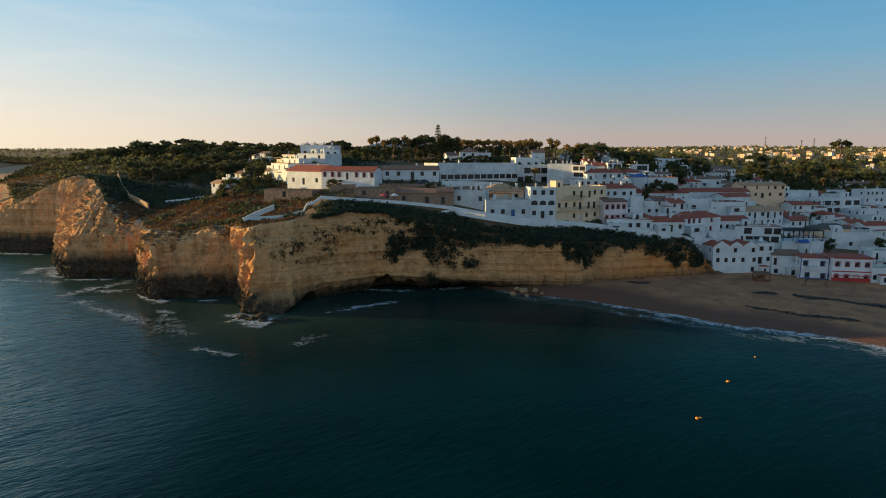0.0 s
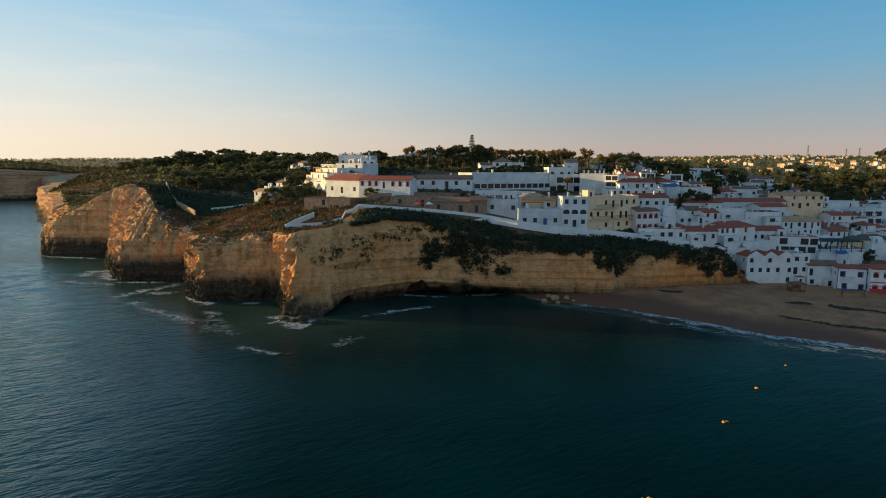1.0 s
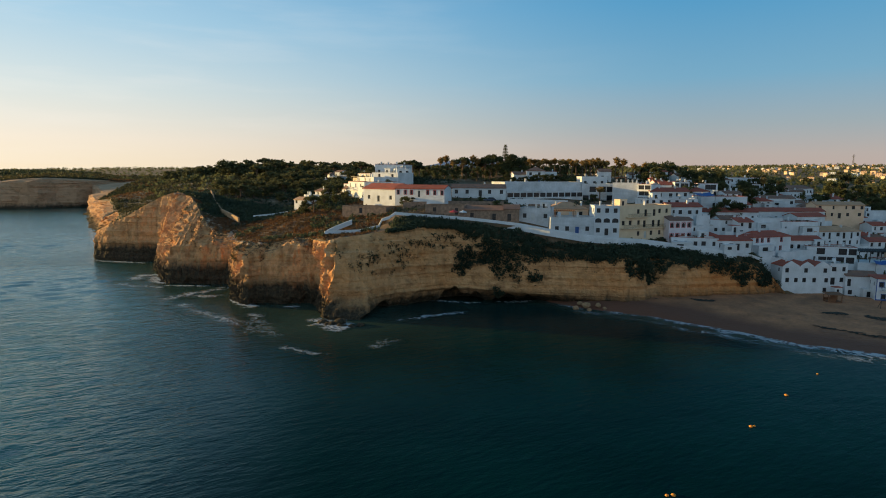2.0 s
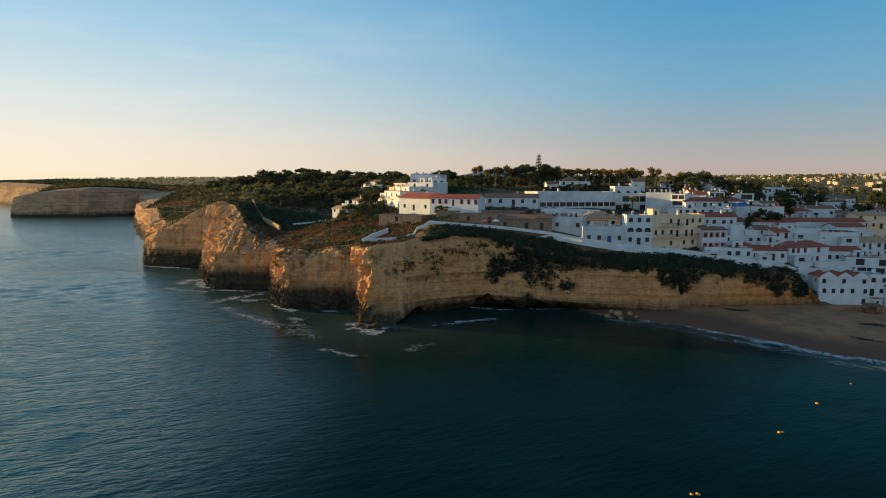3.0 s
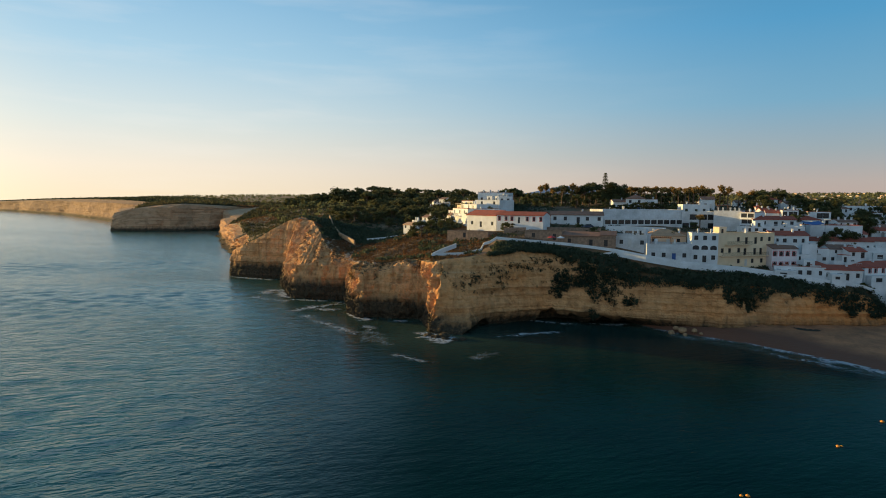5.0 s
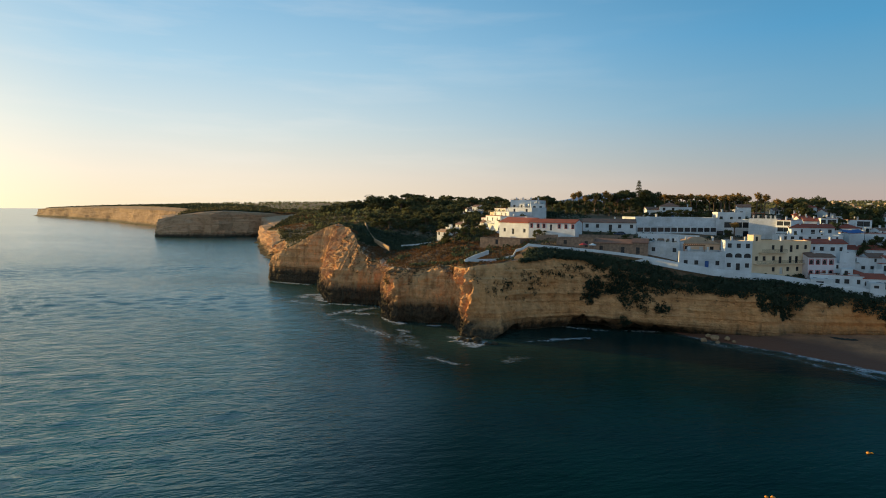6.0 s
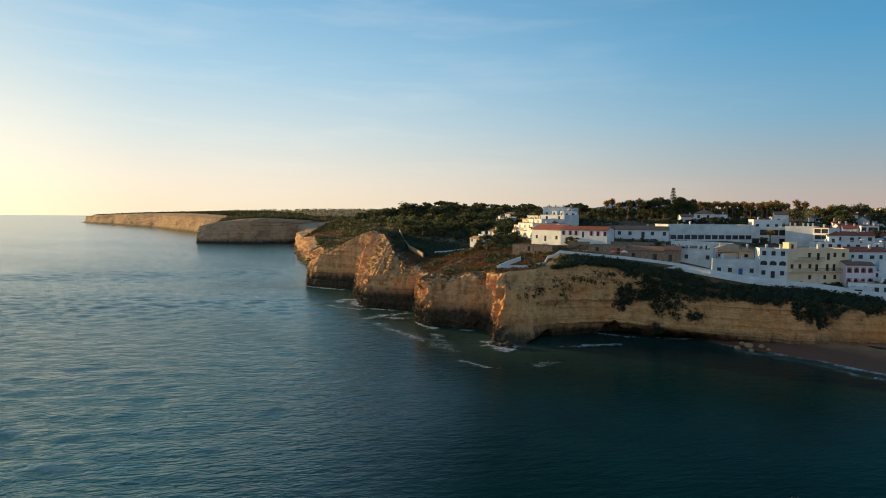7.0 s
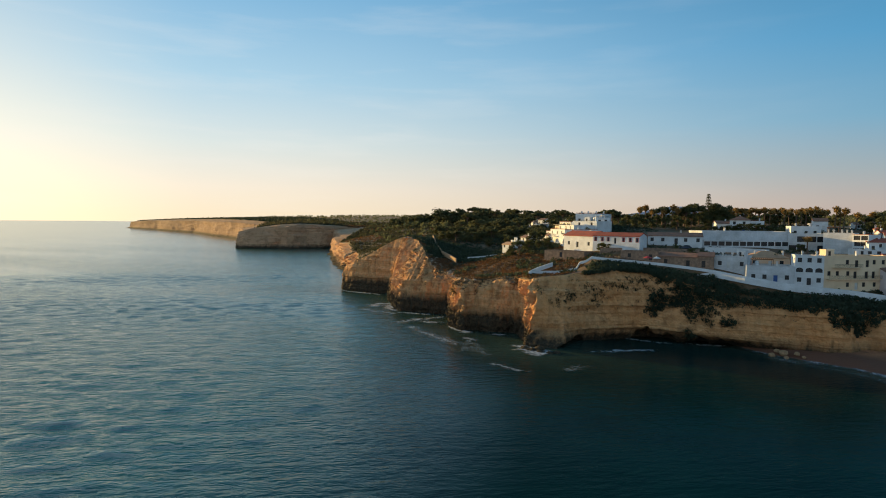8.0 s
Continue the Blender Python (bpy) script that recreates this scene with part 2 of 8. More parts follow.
    washed = n.new("ShaderNodeMapRange")
    washed.inputs["From Min"].default_value, washed.inputs["From Max"].default_value = -260, -180
    l.new(place.outputs["X"], washed.inputs["Value"])
    stain = n.new("ShaderNodeMath")
    stain.operation = "MULTIPLY"
    l.new(streak_shade.outputs[0], stain.inputs[0])
    l.new(washed.outputs[0], stain.inputs[1])
    base = mix(stain.outputs[0], base, ramp(streaks, (0.36, (0.30, 0.25, 0.20)), (0.52, (1, 1, 1))), "MULTIPLY")
    sep = n.new("ShaderNodeSeparateXYZ")
    l.new(geo.outputs["Position"], sep.inputs[0])
    high = n.new("ShaderNodeMath")
    high.operation = "MULTIPLY_ADD"
    high.inputs[1].default_value = -7.0
    l.new(streaks, high.inputs[0])
    cove = n.new("ShaderNodeMapRange")
    cove.inputs["From Min"].default_value, cove.inputs["From Max"].default_value = -40, -54
    cove.inputs["To Min"].default_value, cove.inputs["To Max"].default_value = 0, -3.6
    l.new(sep.outputs["X"], cove.inputs["Value"])
    level = n.new("ShaderNodeMath")
    l.new(sep.outputs["Z"], level.inputs[0])
    l.new(cove.outputs[0], level.inputs[1])
    beyond = n.new("ShaderNodeMapRange")
    beyond.inputs["From Min"].default_value, beyond.inputs["From Max"].default_value, beyond.inputs["To Max"].default_value = -178, -215, 3.0
    l.new(sep.outputs["X"], beyond.inputs["Value"])
    clean = n.new("ShaderNodeMath")
    l.new(level.outputs[0], clean.inputs[0])
    l.new(beyond.outputs[0], clean.inputs[1])
    l.new(clean.outputs[0], high.inputs[2])
    tide = n.new("ShaderNodeMapRange")
    tide.inputs["From Min"].default_value, tide.inputs["From Max"].default_value = -2.2, 1.6
    tide.inputs["To Min"].default_value, tide.inputs["To Max"].default_value = 1, 0
    l.new(high.outputs[0], tide.inputs["Value"])
    base = mix(tide.outputs[0], base, ramp(grain, (0.3, (0.020, 0.017, 0.012)), (0.75, (0.10, 0.07, 0.04))))
    l.new(base, bsdf.inputs["Base Color"])
    add = n.new("ShaderNodeMath")
    add.operation = "MULTIPLY_ADD"
    add.inputs[1].default_value = 0.7
    l.new(beds, add.inputs[0])
    l.new(grain, add.inputs[2])
    b = n.new("ShaderNodeBump")
    b.inputs["Strength"].default_value, b.inputs["Distance"].default_value = 0.8, 0.5
    l.new(add.outputs[0], b.inputs["Height"])
    l.new(b.outputs["Normal"], bsdf.inputs["Normal"])
    return mat


def sea_material():
    """Deep teal sea with wind ripples and swell; the colour follows the depth of the water over sand, and carries the
    headland's shade on the bay.
    """
    mat = bpy.data.materials.new("sea_water")
    mat.use_nodes = True
    n, l = mat.node_tree.nodes, mat.node_tree.links
    bsdf = n["Principled BSDF"]
    bsdf.inputs["Roughness"].default_value, bsdf.inputs["IOR"].default_value = 0.17, 1.42
    bsdf.inputs["Specular Tint"].default_value = (0.50, 0.96, 0.91, 1)
    geo = n.new("ShaderNodeNewGeometry")
    depth = n.new("ShaderNodeAttribute")
    depth.attribute_name = "shallow"
    height = None
    for scale, stretch, turn, amount in ((0.05, (1, 2.0, 1), 0.10, 0.5), (0.17, (1, 2.4, 1), 0.10, 0.60), (0.42, (1, 2.4, 1), 0.15, 0.50), (1.0, (1, 2.2, 1), 0.1, 0.16)):
        mp, t, m = n.new("ShaderNodeMapping"), n.new("ShaderNodeTexNoise"), n.new("ShaderNodeMath")
        mp.vector_type = "TEXTURE"
        mp.inputs["Scale"].default_value, mp.inputs["Rotation"].default_value = (1, 1 / stretch[1], 1), (0, 0, turn + 0.45)
        t.inputs["Scale"].default_value, t.inputs["Detail"].default_value = scale, 3
        l.new(geo.outputs["Position"], mp.inputs["Vector"])
        l.new(mp.outputs["Vector"], t.inputs["Vector"])
        m.operation = "MULTIPLY_ADD"
        m.inputs[1].default_value, m.inputs[2].default_value = amount, 0.0
        l.new(t.outputs["Fac"], m.inputs[0])
        if height:
            l.new(height, m.inputs[2])
        height = m.outputs[0]
    b = n.new("ShaderNodeBump")
    b.inputs["Strength"].default_value, b.inputs["Distance"].default_value = 0.7, 1.0
    l.new(height, b.inputs["Height"])
    calm = n.new("ShaderNodeAttribute")
    calm.attribute_name = "ruffle"
    outside = n.new("ShaderNodeAttribute")
    outside.attribute_name = "open_sea"

    def vec(how, a, c):
        v = n.new("ShaderNodeVectorMath")
        v.operation = how
        for key, q in enumerate((a, c)):
            if isinstance(q, tuple):
                v.inputs[key].default_value = q
            elif q is not None:
                l.new(q, v.inputs[key])
        return v.outputs[0]

    # the slopes of the wind waves, which tilt the mirror of the water far out as well
    tilt = None
    for scale, stretch, amount in ((0.14, (1, 1.7, 1), 0.32), (0.45, (1, 1.5, 1), 0.28)):
        mp, t = n.new("ShaderNodeMapping"), n.new("ShaderNodeTexNoise")
        mp.vector_type = "TEXTURE"
        mp.inputs["Scale"].default_value, mp.inputs["Rotation"].default_value = (1, 1 / stretch[1], 1), (0, 0, 0.6)
        t.inputs["Scale"].default_value, t.inputs["Detail"].default_value = scale, 3
        l.new(geo.outputs["Position"], mp.inputs["Vector"])
        l.new(mp.outputs["Vector"], t.inputs["Vector"])
        part_tilt = vec("MULTIPLY", vec("SUBTRACT", t.outputs["Color"], (0.5, 0.5, 0.5)), (amount * 0.8, amount * 0.7, 0.0))
        tilt = vec("ADD", tilt, part_tilt) if tilt else part_tilt
    swell = n.new("ShaderNodeVectorMath")
    swell.operation = "SCALE"
    l.new(tilt, swell.inputs[0])
    l.new(calm.outputs["Fac"], swell.inputs["Scale"])
    l.new(vec("NORMALIZE", vec("ADD", swell.outputs[0], (0.0, 0.0, 1.0)), None), b.inputs["Normal"])
    lanes, lane_map, wind = n.new("ShaderNodeTexNoise"), n.new("ShaderNodeMapping"), n.new("ShaderNodeMapRange")
    lane_map.inputs["Scale"].default_value = (0.004, 0.011, 1)
    lane_map.inputs["Rotation"].default_value = (0, 0, 0.5)
    lanes.inputs["Scale"].default_value, lanes.inputs["Detail"].default_value = 1.0, 4
    l.new(geo.outputs["Position"], lane_map.inputs["Vector"])
    l.new(lane_map.outputs["Vector"], lanes.inputs["Vector"])
    wind.inputs["From Min"].default_value, wind.inputs["From Max"].default_value = 0.38, 0.56
    wind.inputs["To Min"].default_value, wind.inputs["To Max"].default_value = 0.45, 1.1
    l.new(lanes.outputs["Fac"], wind.inputs["Value"])
    blow = n.new("ShaderNodeMath")
    blow.operation = "MULTIPLY"
    l.new(calm.outputs["Fac"], blow.inputs[0])
    l.new(wind.outputs[0], blow.inputs[1])
    l.new(blow.outputs[0], b.inputs["Strength"])
    # reflection is turned down in the shaded bay to keep its water dark
    gloss = n.new("ShaderNodeMapRange")
    gloss.inputs["From Min"].default_value, gloss.inputs["From Max"].default_value = 0.2, 1.1
    gloss.inputs["To Min"].default_value, gloss.inputs["To Max"].default_value = 0.02, 1.15
    l.new(outside.outputs["Fac"], gloss.inputs["Value"])
    l.new(gloss.outputs[0], bsdf.inputs["Specular IOR Level"])
    l.new(b.outputs["Normal"], bsdf.inputs["Normal"])
    cloud = n.new("ShaderNodeTexNoise")
    cloud.inputs["Scale"].default_value, cloud.inputs["Detail"].default_value = 0.03, 5
    l.new(geo.outputs["Position"], cloud.inputs["Vector"])
    deep = n.new("ShaderNodeValToRGB")
    deep.color_ramp.elements[0].position, deep.color_ramp.elements[1].position = 0.35, 0.7
    deep.color_ramp.elements[0].color, deep.color_ramp.elements[1].color = (0.0003, 0.0155, 0.0155, 1), (0.0004, 0.0260, 0.0250, 1)
    l.new(cloud.outputs["Fac"], deep.inputs["Fac"])
    mix, mul = n.new("ShaderNodeMix"), n.new("ShaderNodeMath")
    mul.operation = "MULTIPLY"
    l.new(depth.outputs["Fac"], mul.inputs[0])
    l.new(cloud.outputs["Fac"], mul.inputs[1])
    mix.data_type = "RGBA"
    mix.inputs["B"].default_value = (0.062, 0.086, 0.060, 1)
    l.new(mul.outputs[0], mix.inputs["Factor"])
    # the headland's shade on the bay is put into the colour: lighter open water
    unshaded, open_mix = n.new("ShaderNodeMapRange"), n.new("ShaderNodeMix")
    unshaded.inputs["From Min"].default_value, unshaded.inputs["From Max"].default_value = 0.3, 1.0
    l.new(outside.outputs["Fac"], unshaded.inputs["Value"])
    open_mix.data_type = "RGBA"
    open_mix.inputs["B"].default_value = (0.008, 0.082, 0.070, 1)
    l.new(unshaded.outputs[0], open_mix.inputs["Factor"])
    l.new(deep.outputs["Color"], open_mix.inputs["A"])
    l.new(open_mix.outputs["Result"], mix.inputs["A"])
    l.new(mix.outputs["Result"], bsdf.inputs["Base Color"])
    return mat


def foam_material():
    """Broken white foam: lace with holes through which the water shows."""
    mat = material("sea_foam", (0.66, 0.68, 0.70), 0.6, second=(0.50, 0.53, 0.56), scale=0.5, fine=3, bump=0.5, bump_size=0.1)
    n, l = mat.node_tree.nodes, mat.node_tree.links
    geo, t, att, m, r = (n.new("ShaderNodeNewGeometry"), n.new("ShaderNodeTexNoise"), n.new("ShaderNodeAttribute"), n.new("ShaderNodeMath"), n.new("ShaderNodeMapRange"))
    t.inputs["Scale"].default_value, t.inputs["Detail"].default_value, t.inputs["Roughness"].default_value = 0.34, 5, 0.6
    t.inputs["Distortion"].default_value = 0.8
    att.attribute_name = "thick"
    l.new(geo.outputs["Position"], t.inputs["Vector"])

    def calc(how, a, b):
        c = n.new("ShaderNodeMath")
        c.operation = how
        for k, v in enumerate((a, b)):
            if isinstance(v, (int, float)):
                c.inputs[k].default_value = v
            else:
                l.new(v, c.inputs[k])
        return c.outputs[0]

    # threads of foam where the noise crosses its middle, denser in broad drifts
    drift = n.new("ShaderNodeTexNoise")
    drift.inputs["Scale"].default_value, drift.inputs["Detail"].default_value = 0.11, 6
    l.new(geo.outputs["Position"], drift.inputs["Vector"])
    thread = calc("SUBTRACT", 1.0, calc("MULTIPLY", calc("ABSOLUTE", calc("SUBTRACT", t.outputs["Fac"], 0.5), 0.0), 9.0))
    body = calc("ADD", calc("MULTIPLY", thread, 0.8), calc("ADD", calc("MULTIPLY", att.outputs["Fac"], 1.7), calc("MULTIPLY", drift.outputs["Fac"], 1.6)))
    l.new(body, m.inputs[0])
    m.inputs[1].default_value = 0.0
    r.inputs["From Min"].default_value, r.inputs["From Max"].default_value, r.inputs["To Max"].default_value = 1.95, 3.1, 0.85
    l.new(m.outputs[0], r.inputs["Value"])
    l.new(r.outputs[0], n["Principled BSDF"].inputs["Alpha"])
    return mat


def sand_material():
    mat = material("beach_sand", (0.50, 0.205, 0.088), 0.95, second=(0.22, 0.095, 0.044), scale=0.22, fine=1.3, bump=1.0, bump_size=0.35)
    n, l = mat.node_tree.nodes, mat.node_tree.links
    bsdf = n["Principled BSDF"]
    dry = bsdf.inputs["Base Color"].links[0].from_socket
    att, mix = n.new("ShaderNodeAttribute"), n.new("ShaderNodeMix")
    att.attribute_name = "wet"
    mix.data_type = "RGBA"
    mix.inputs["B"].default_value = (0.15, 0.062, 0.034, 1)
    l.new(att.outputs["Fac"], mix.inputs["Factor"])
    l.new(dry, mix.inputs["A"])
    l.new(mix.outputs["Result"], bsdf.inputs["Base Color"])
    return mat


def stony(mat, colour):
    """Bare patches of pale stone in the soil."""
    n, l = mat.node_tree.nodes, mat.node_tree.links
    bsdf = n["Principled BSDF"]
    geo, t, r, mix = n.new("ShaderNodeNewGeometry"), n.new("ShaderNodeTexNoise"), n.new("ShaderNodeMapRange"), n.new("ShaderNodeMix")
    t.inputs["Scale"].default_value, t.inputs["Detail"].default_value, t.inputs["Roughness"].default_value = 0.10, 7, 0.65
    r.inputs["From Min"].default_value, r.inputs["From Max"].default_value, r.inputs["To Max"].default_value = 0.54, 0.62, 0.45
    mix.data_type = "RGBA"
    mix.inputs["B"].default_value = (*colour, 1)
    l.new(geo.outputs["Position"], t.inputs["Vector"])
    l.new(t.outputs["Fac"], r.inputs["Value"])
    l.new(r.outputs[0], mix.inputs["Factor"])
    l.new(bsdf.inputs["Base Color"].links[0].from_socket, mix.inputs["A"])
    l.new(mix.outputs["Result"], bsdf.inputs["Base Color"])


stony(M["soil"], (0.34, 0.24, 0.155))
M["rock"], M["sea"], M["foam"], M["sand"] = rock_material(), sea_material(), foam_material(), sand_material()


# ---- mesh helpers ----
def mesh_object(name, verts, faces, mat, parent=None, label="", smooth=False, attribute=None):
    me = bpy.data.meshes.new(name)
    me.from_pydata([tuple(v) for v in verts], [], faces)
    if smooth:
        me.polygons.foreach_set("use_smooth", [True] * len(me.polygons))
    if attribute:
        a = me.attributes.new(attribute[0], "FLOAT", "POINT")
        a.data.foreach_set("value", np.asarray(attribute[1], dtype=np.float32))
    me.materials.append(mat)
    ob = new(name, me)
    if parent:
        ob.parent = parent
    if label:
        ob["label"] = label
    return ob


def grid_faces(rows, cols, keep=None):
    return [(i * cols + j, i * cols + j + 1, (i + 1) * cols + j + 1, (i + 1) * cols + j)
            for i in range(rows - 1) for j in range(cols - 1) if keep is None or keep[i, j]]


BOX = [(0, 3, 2, 1), (4, 5, 6, 7), (0, 1, 5, 4), (1, 2, 6, 5), (2, 3, 7, 6), (3, 0, 4, 7)]


def box(vs, fs, x0, x1, y0, y1, z0, z1):
    k = len(vs)
    vs += [(x0, y0, z0), (x1, y0, z0), (x1, y1, z0), (x0, y1, z0), (x0, y0, z1), (x1, y0, z1), (x1, y1, z1), (x0, y1, z1)]
    fs += [tuple(k + i for i in f) for f in BOX]


def stretch_of(points, step):
    """Samples along a run of points of any width, every step metres or so by the first two columns."""
    p = np.array(points, float)
    out = []
    for a, b in zip(p[:-1], p[1:]):
        n = max(1, int(np.hypot(*(b - a)[:2]) / (step(a) if callable(step) else step)))
        out += [a + (b - a) * k / n for k in range(n)]
    return np.array(out + [p[-1]])


# ---- the coast: foot, face and rim, from the beach to the far cape (foot x y, face x y, rim x y z, and where the slope breaks: shoulder x y z, height of the face's foot) ----
SHORE_FRONT = [
    (640, -90, 640, -90, 641, -89, 3), (260, 84, 260, 84, 261, 85, 2.6), (170, 139, 170, 139, 170, 140, 2.4), (128, 156.8, 128, 156.8, 128, 157.6, 2.0),
    (116, 159, 116, 159, 116, 159.8, 2.0), (108, 164, 108, 164, 108, 165, 2.0), (98, 169.6, 98, 169.6, 98, 170.4, 2.0), (81, 169, 81, 169, 80.5, 170.5, 2.4),
]
BAY_CLIFF = [
    (79, 171, 78.5, 172, 77, 174.5, 8), (72, 168.5, 72, 168.5, 70, 171, 11.5), (60, 166, 60, 166, 59, 168, 12.5), (50, 162.5, 49, 163, 48, 166, 12.3),
    (43, 159.5, 43, 160, 42, 163, 13.2), (36, 157.5, 35.5, 157.5, 35, 158.5, 13.6), (28, 157.8, 27, 156.8, 26, 158.5, 14), (20, 159, 20, 156.8, 19, 158.5, 14.5),
    (13, 162, 12, 157.5, 11, 159, 15), (8, 164.5, 8, 156.5, 7, 158.5, 16), (-1.5, 162.5, -2, 156.5, -3, 159, 18.2), (-10, 161, -10, 157, -11, 159.5, 20.6),
    (-18, 160, -18, 156.5, -18, 159, 21.8), (-23.5, 156, -23, 152.6, -23.5, 156.5, 22),
]
POINT_CLIFF = [
    (-27, 152.5, -27, 150, -27.5, 154, 21.6, -27.3, 151.6, 17.5, 3.6), (-31, 150.5, -30.5, 147.4, -30.6, 151, 21.2, -30.5, 148.6, 17, 4.5), (-33.8, 147, -33.2, 145.2, -33.4, 149, 21, -33.3, 146.8, 17, 4.0),
    (-34.6, 140.5, -35, 143, -35.6, 147.4, 20.8, -35.3, 145.2, 17, 4.2), (-35, 132.6, -36.4, 139.6, -38, 145.2, 20.4, -37.4, 142.6, 16.5, 4.6),
    (-44.2, 132.2, -44.6, 136.2, -44.6, 141.2, 19.6, -44.4, 138.8, 15.5, 4.4), (-46.2, 135.3, -46.2, 137.2, -48.4, 141.8, 18.6, -47.2, 139.8, 13, 2.6),
    (-47.2, 136.6, -47, 138.8, -49.6, 143.2, 18.4, -48.2, 141.3, 14, 2.6), (-52.6, 147.4, -52.6, 147.6, -55, 152, 18, -53.6, 149.2, 14.5, 4),
    (-55.5, 148.6, -55.6, 148.8, -57, 154, 18.2, -56.2, 150.6, 16.6, 4), (-62.5, 146.8, -62.5, 147.2, -62, 154.5, 17.6, -62.3, 150.4, 15.8, 4.4),
    (-69.6, 146.2, -69.4, 147, -68.5, 153, 16.4, -69, 150, 13.4, 4.2), (-71.2, 144.6, -71.4, 145, -71.8, 150.6, 16.6, -71.6, 147.4, 14.4, 3),
    (-77.6, 149.6, -77.8, 150, -77.2, 155.5, 16.4, -77.6, 151.4, 14.6, 3),
]
COVE_CLIFF = [
    (-82, 158.5, -82, 159, -82.8, 163.5, 15.6, -82.2, 160.4, 13.8, 3), (-90, 173, -90.2, 173.6, -92, 179, 15.6, -90.8, 175.4, 13, 3),
    (-98, 172.8, -98, 173.4, -101, 182.5, 17.2, -98.2, 176, 13.3, 3), (-105.7, 171.8, -105.7, 172.6, -109.5, 192, 20.6, -105.8, 175.6, 12.8, 3),
    (-111.2, 171.8, -111.4, 172.6, -117.5, 203, 24.6, -111.4, 175.6, 11.8, 3), (-114.4, 174.2, -114.7, 174.8, -125, 212, 27.2, -116.4, 179.5, 10.5, 3),
    (-124, 188, -124.4, 188.6, -130.4, 217, 28.2, -126.2, 194, 12.5, 3), (-134.5, 202, -134.8, 202.6, -133.8, 218.5, 28.3, -133.6, 206, 13, 3),
    (-141.5, 211.5, -141.6, 212, -136.8, 219.2, 28.4, -139.8, 213.5, 10, 3), (-144.2, 217.2, -144.2, 217.5, -142, 219.6, 26.6, -142.8, 218.2, 21, 3),
    (-150.5, 217.2, -150.5, 217.5, -150.6, 219.5, 22.4, -150.5, 218.2, 18.5, 3), (-157.6, 217.2, -157.6, 217.5, -157.8, 219.3, 18.3, -157.7, 218.1, 15, 3),
    (-166, 217.8, -166, 218.1, -166, 220, 15.2, -166, 218.8, 12, 3), (-173, 219.8, -173.2, 220.2, -173.4, 222.2, 11.8, -173.3, 220.8, 8.6, 2.6),
    (-179.2, 227.5, -179.2, 228, -177.6, 232.5, 11.4, -178.6, 230, 8.4, 2.4), (-184, 242, -185, 246, -188, 257, 12, -186.4, 251, 8.5, 2.2),
    (-197, 262, -200, 270, -208, 285, 14, -203.5, 276.5, 10.5, 2.8),
]
WEST_CLIFF = [
    (-232, 312, -234, 317, -236, 325, 13), (-243, 320, -245, 323, -248, 331, 9.5), (-253, 326.5, -253, 329, -254, 336, 6), (-262, 338, -261, 342, -258, 352, 11),
    (-280, 358, -279, 362, -276, 376, 14), (-312, 400, -310, 404, -305, 412, 15), (-336, 430, -335, 432, -332, 438, 14), (-350, 455, -349, 460, -343, 470, 19),
    (-430, 560, -428, 566, -395, 605, 25), (-447, 574, -446, 580, -425, 620, 27), (-478, 528, -478, 531, -474, 552, 31), (-520, 516, -519, 519, -505, 542, 29), (-538, 513, -537, 517, -527, 530, 23),
    (-575, 560, -573, 565, -560, 580, 28), (-640, 660, -638, 668, -630, 690, 30), (-782, 750, -782, 758, -782, 790, 33),
]
FAR_CAPE = [
    (-1178, 1004, -1178, 1010, -1170, 1040, 34), (-1500, 1150, -1500, 1158, -1495, 1190, 30), (-1790, 1275, -1786, 1282, -1770, 1300, 24),
    (-1850, 1400, -1846, 1400, -1830, 1420, 26), (-2100, 2200, -2096, 2200, -2080, 2210, 30), (-2600, 3900, -2596, 3900, -2580, 3900, 40),
]


def with_shoulder(r):
    """A row of seven gets its shoulder (x, y, z) and the height of its face's foot by the usual slope of these cliffs."""
    bx, by, fx, fy, rx, ry, rz = r[:7]
    if bx < -345:
        # the far headlands stand nearly upright
        return (*r, fx + (rx - fx) * 0.10, fy + (ry - fy) * 0.10, rz * 0.86, rz * 0.15)
    return r if len(r) == 11 else (*r, fx + (rx - fx) * 0.4, fy + (ry - fy) * 0.4, rz * 0.82, rz * 0.2)


COAST = [with_shoulder(r) for r in SHORE_FRONT + BAY_CLIFF + POINT_CLIFF + COVE_CLIFF + WEST_CLIFF + FAR_CAPE]


def coast_step(a):
    far = max(0.0, -a[0] - 190)
    return 0.4 if far == 0 and a[0] < 84 else (3.0 if a[0] > 0 else 2.0 + far * 0.02)


coast = stretch_of(COAST, coast_step)
# the headlands' rim is ragged: it dips into gullies and stands out in knobs
for q in coast:
    if -136 < q[0] < -53:
        dip = noise.fractal(Vector((q[4] * 0.16, q[5] * 0.16, 2.7)), 1.0, 2.0, 4)
        knob = noise.noise(Vector((q[4] * 0.5, q[5] * 0.5, 8.1)))
        q[9] += 1.5 * dip + 0.5 * knob
        q[6] += 0.6 * dip + 0.3 * knob
        q[7] += 0.9 * knob
        q[8] += 1.2 * dip
rim_line = coast[:, 4:6]

# ---- plots of the houses: front left corner, width, depth, height, turn, storeys, windows a storey, roof, wall, extras ----
plots = []


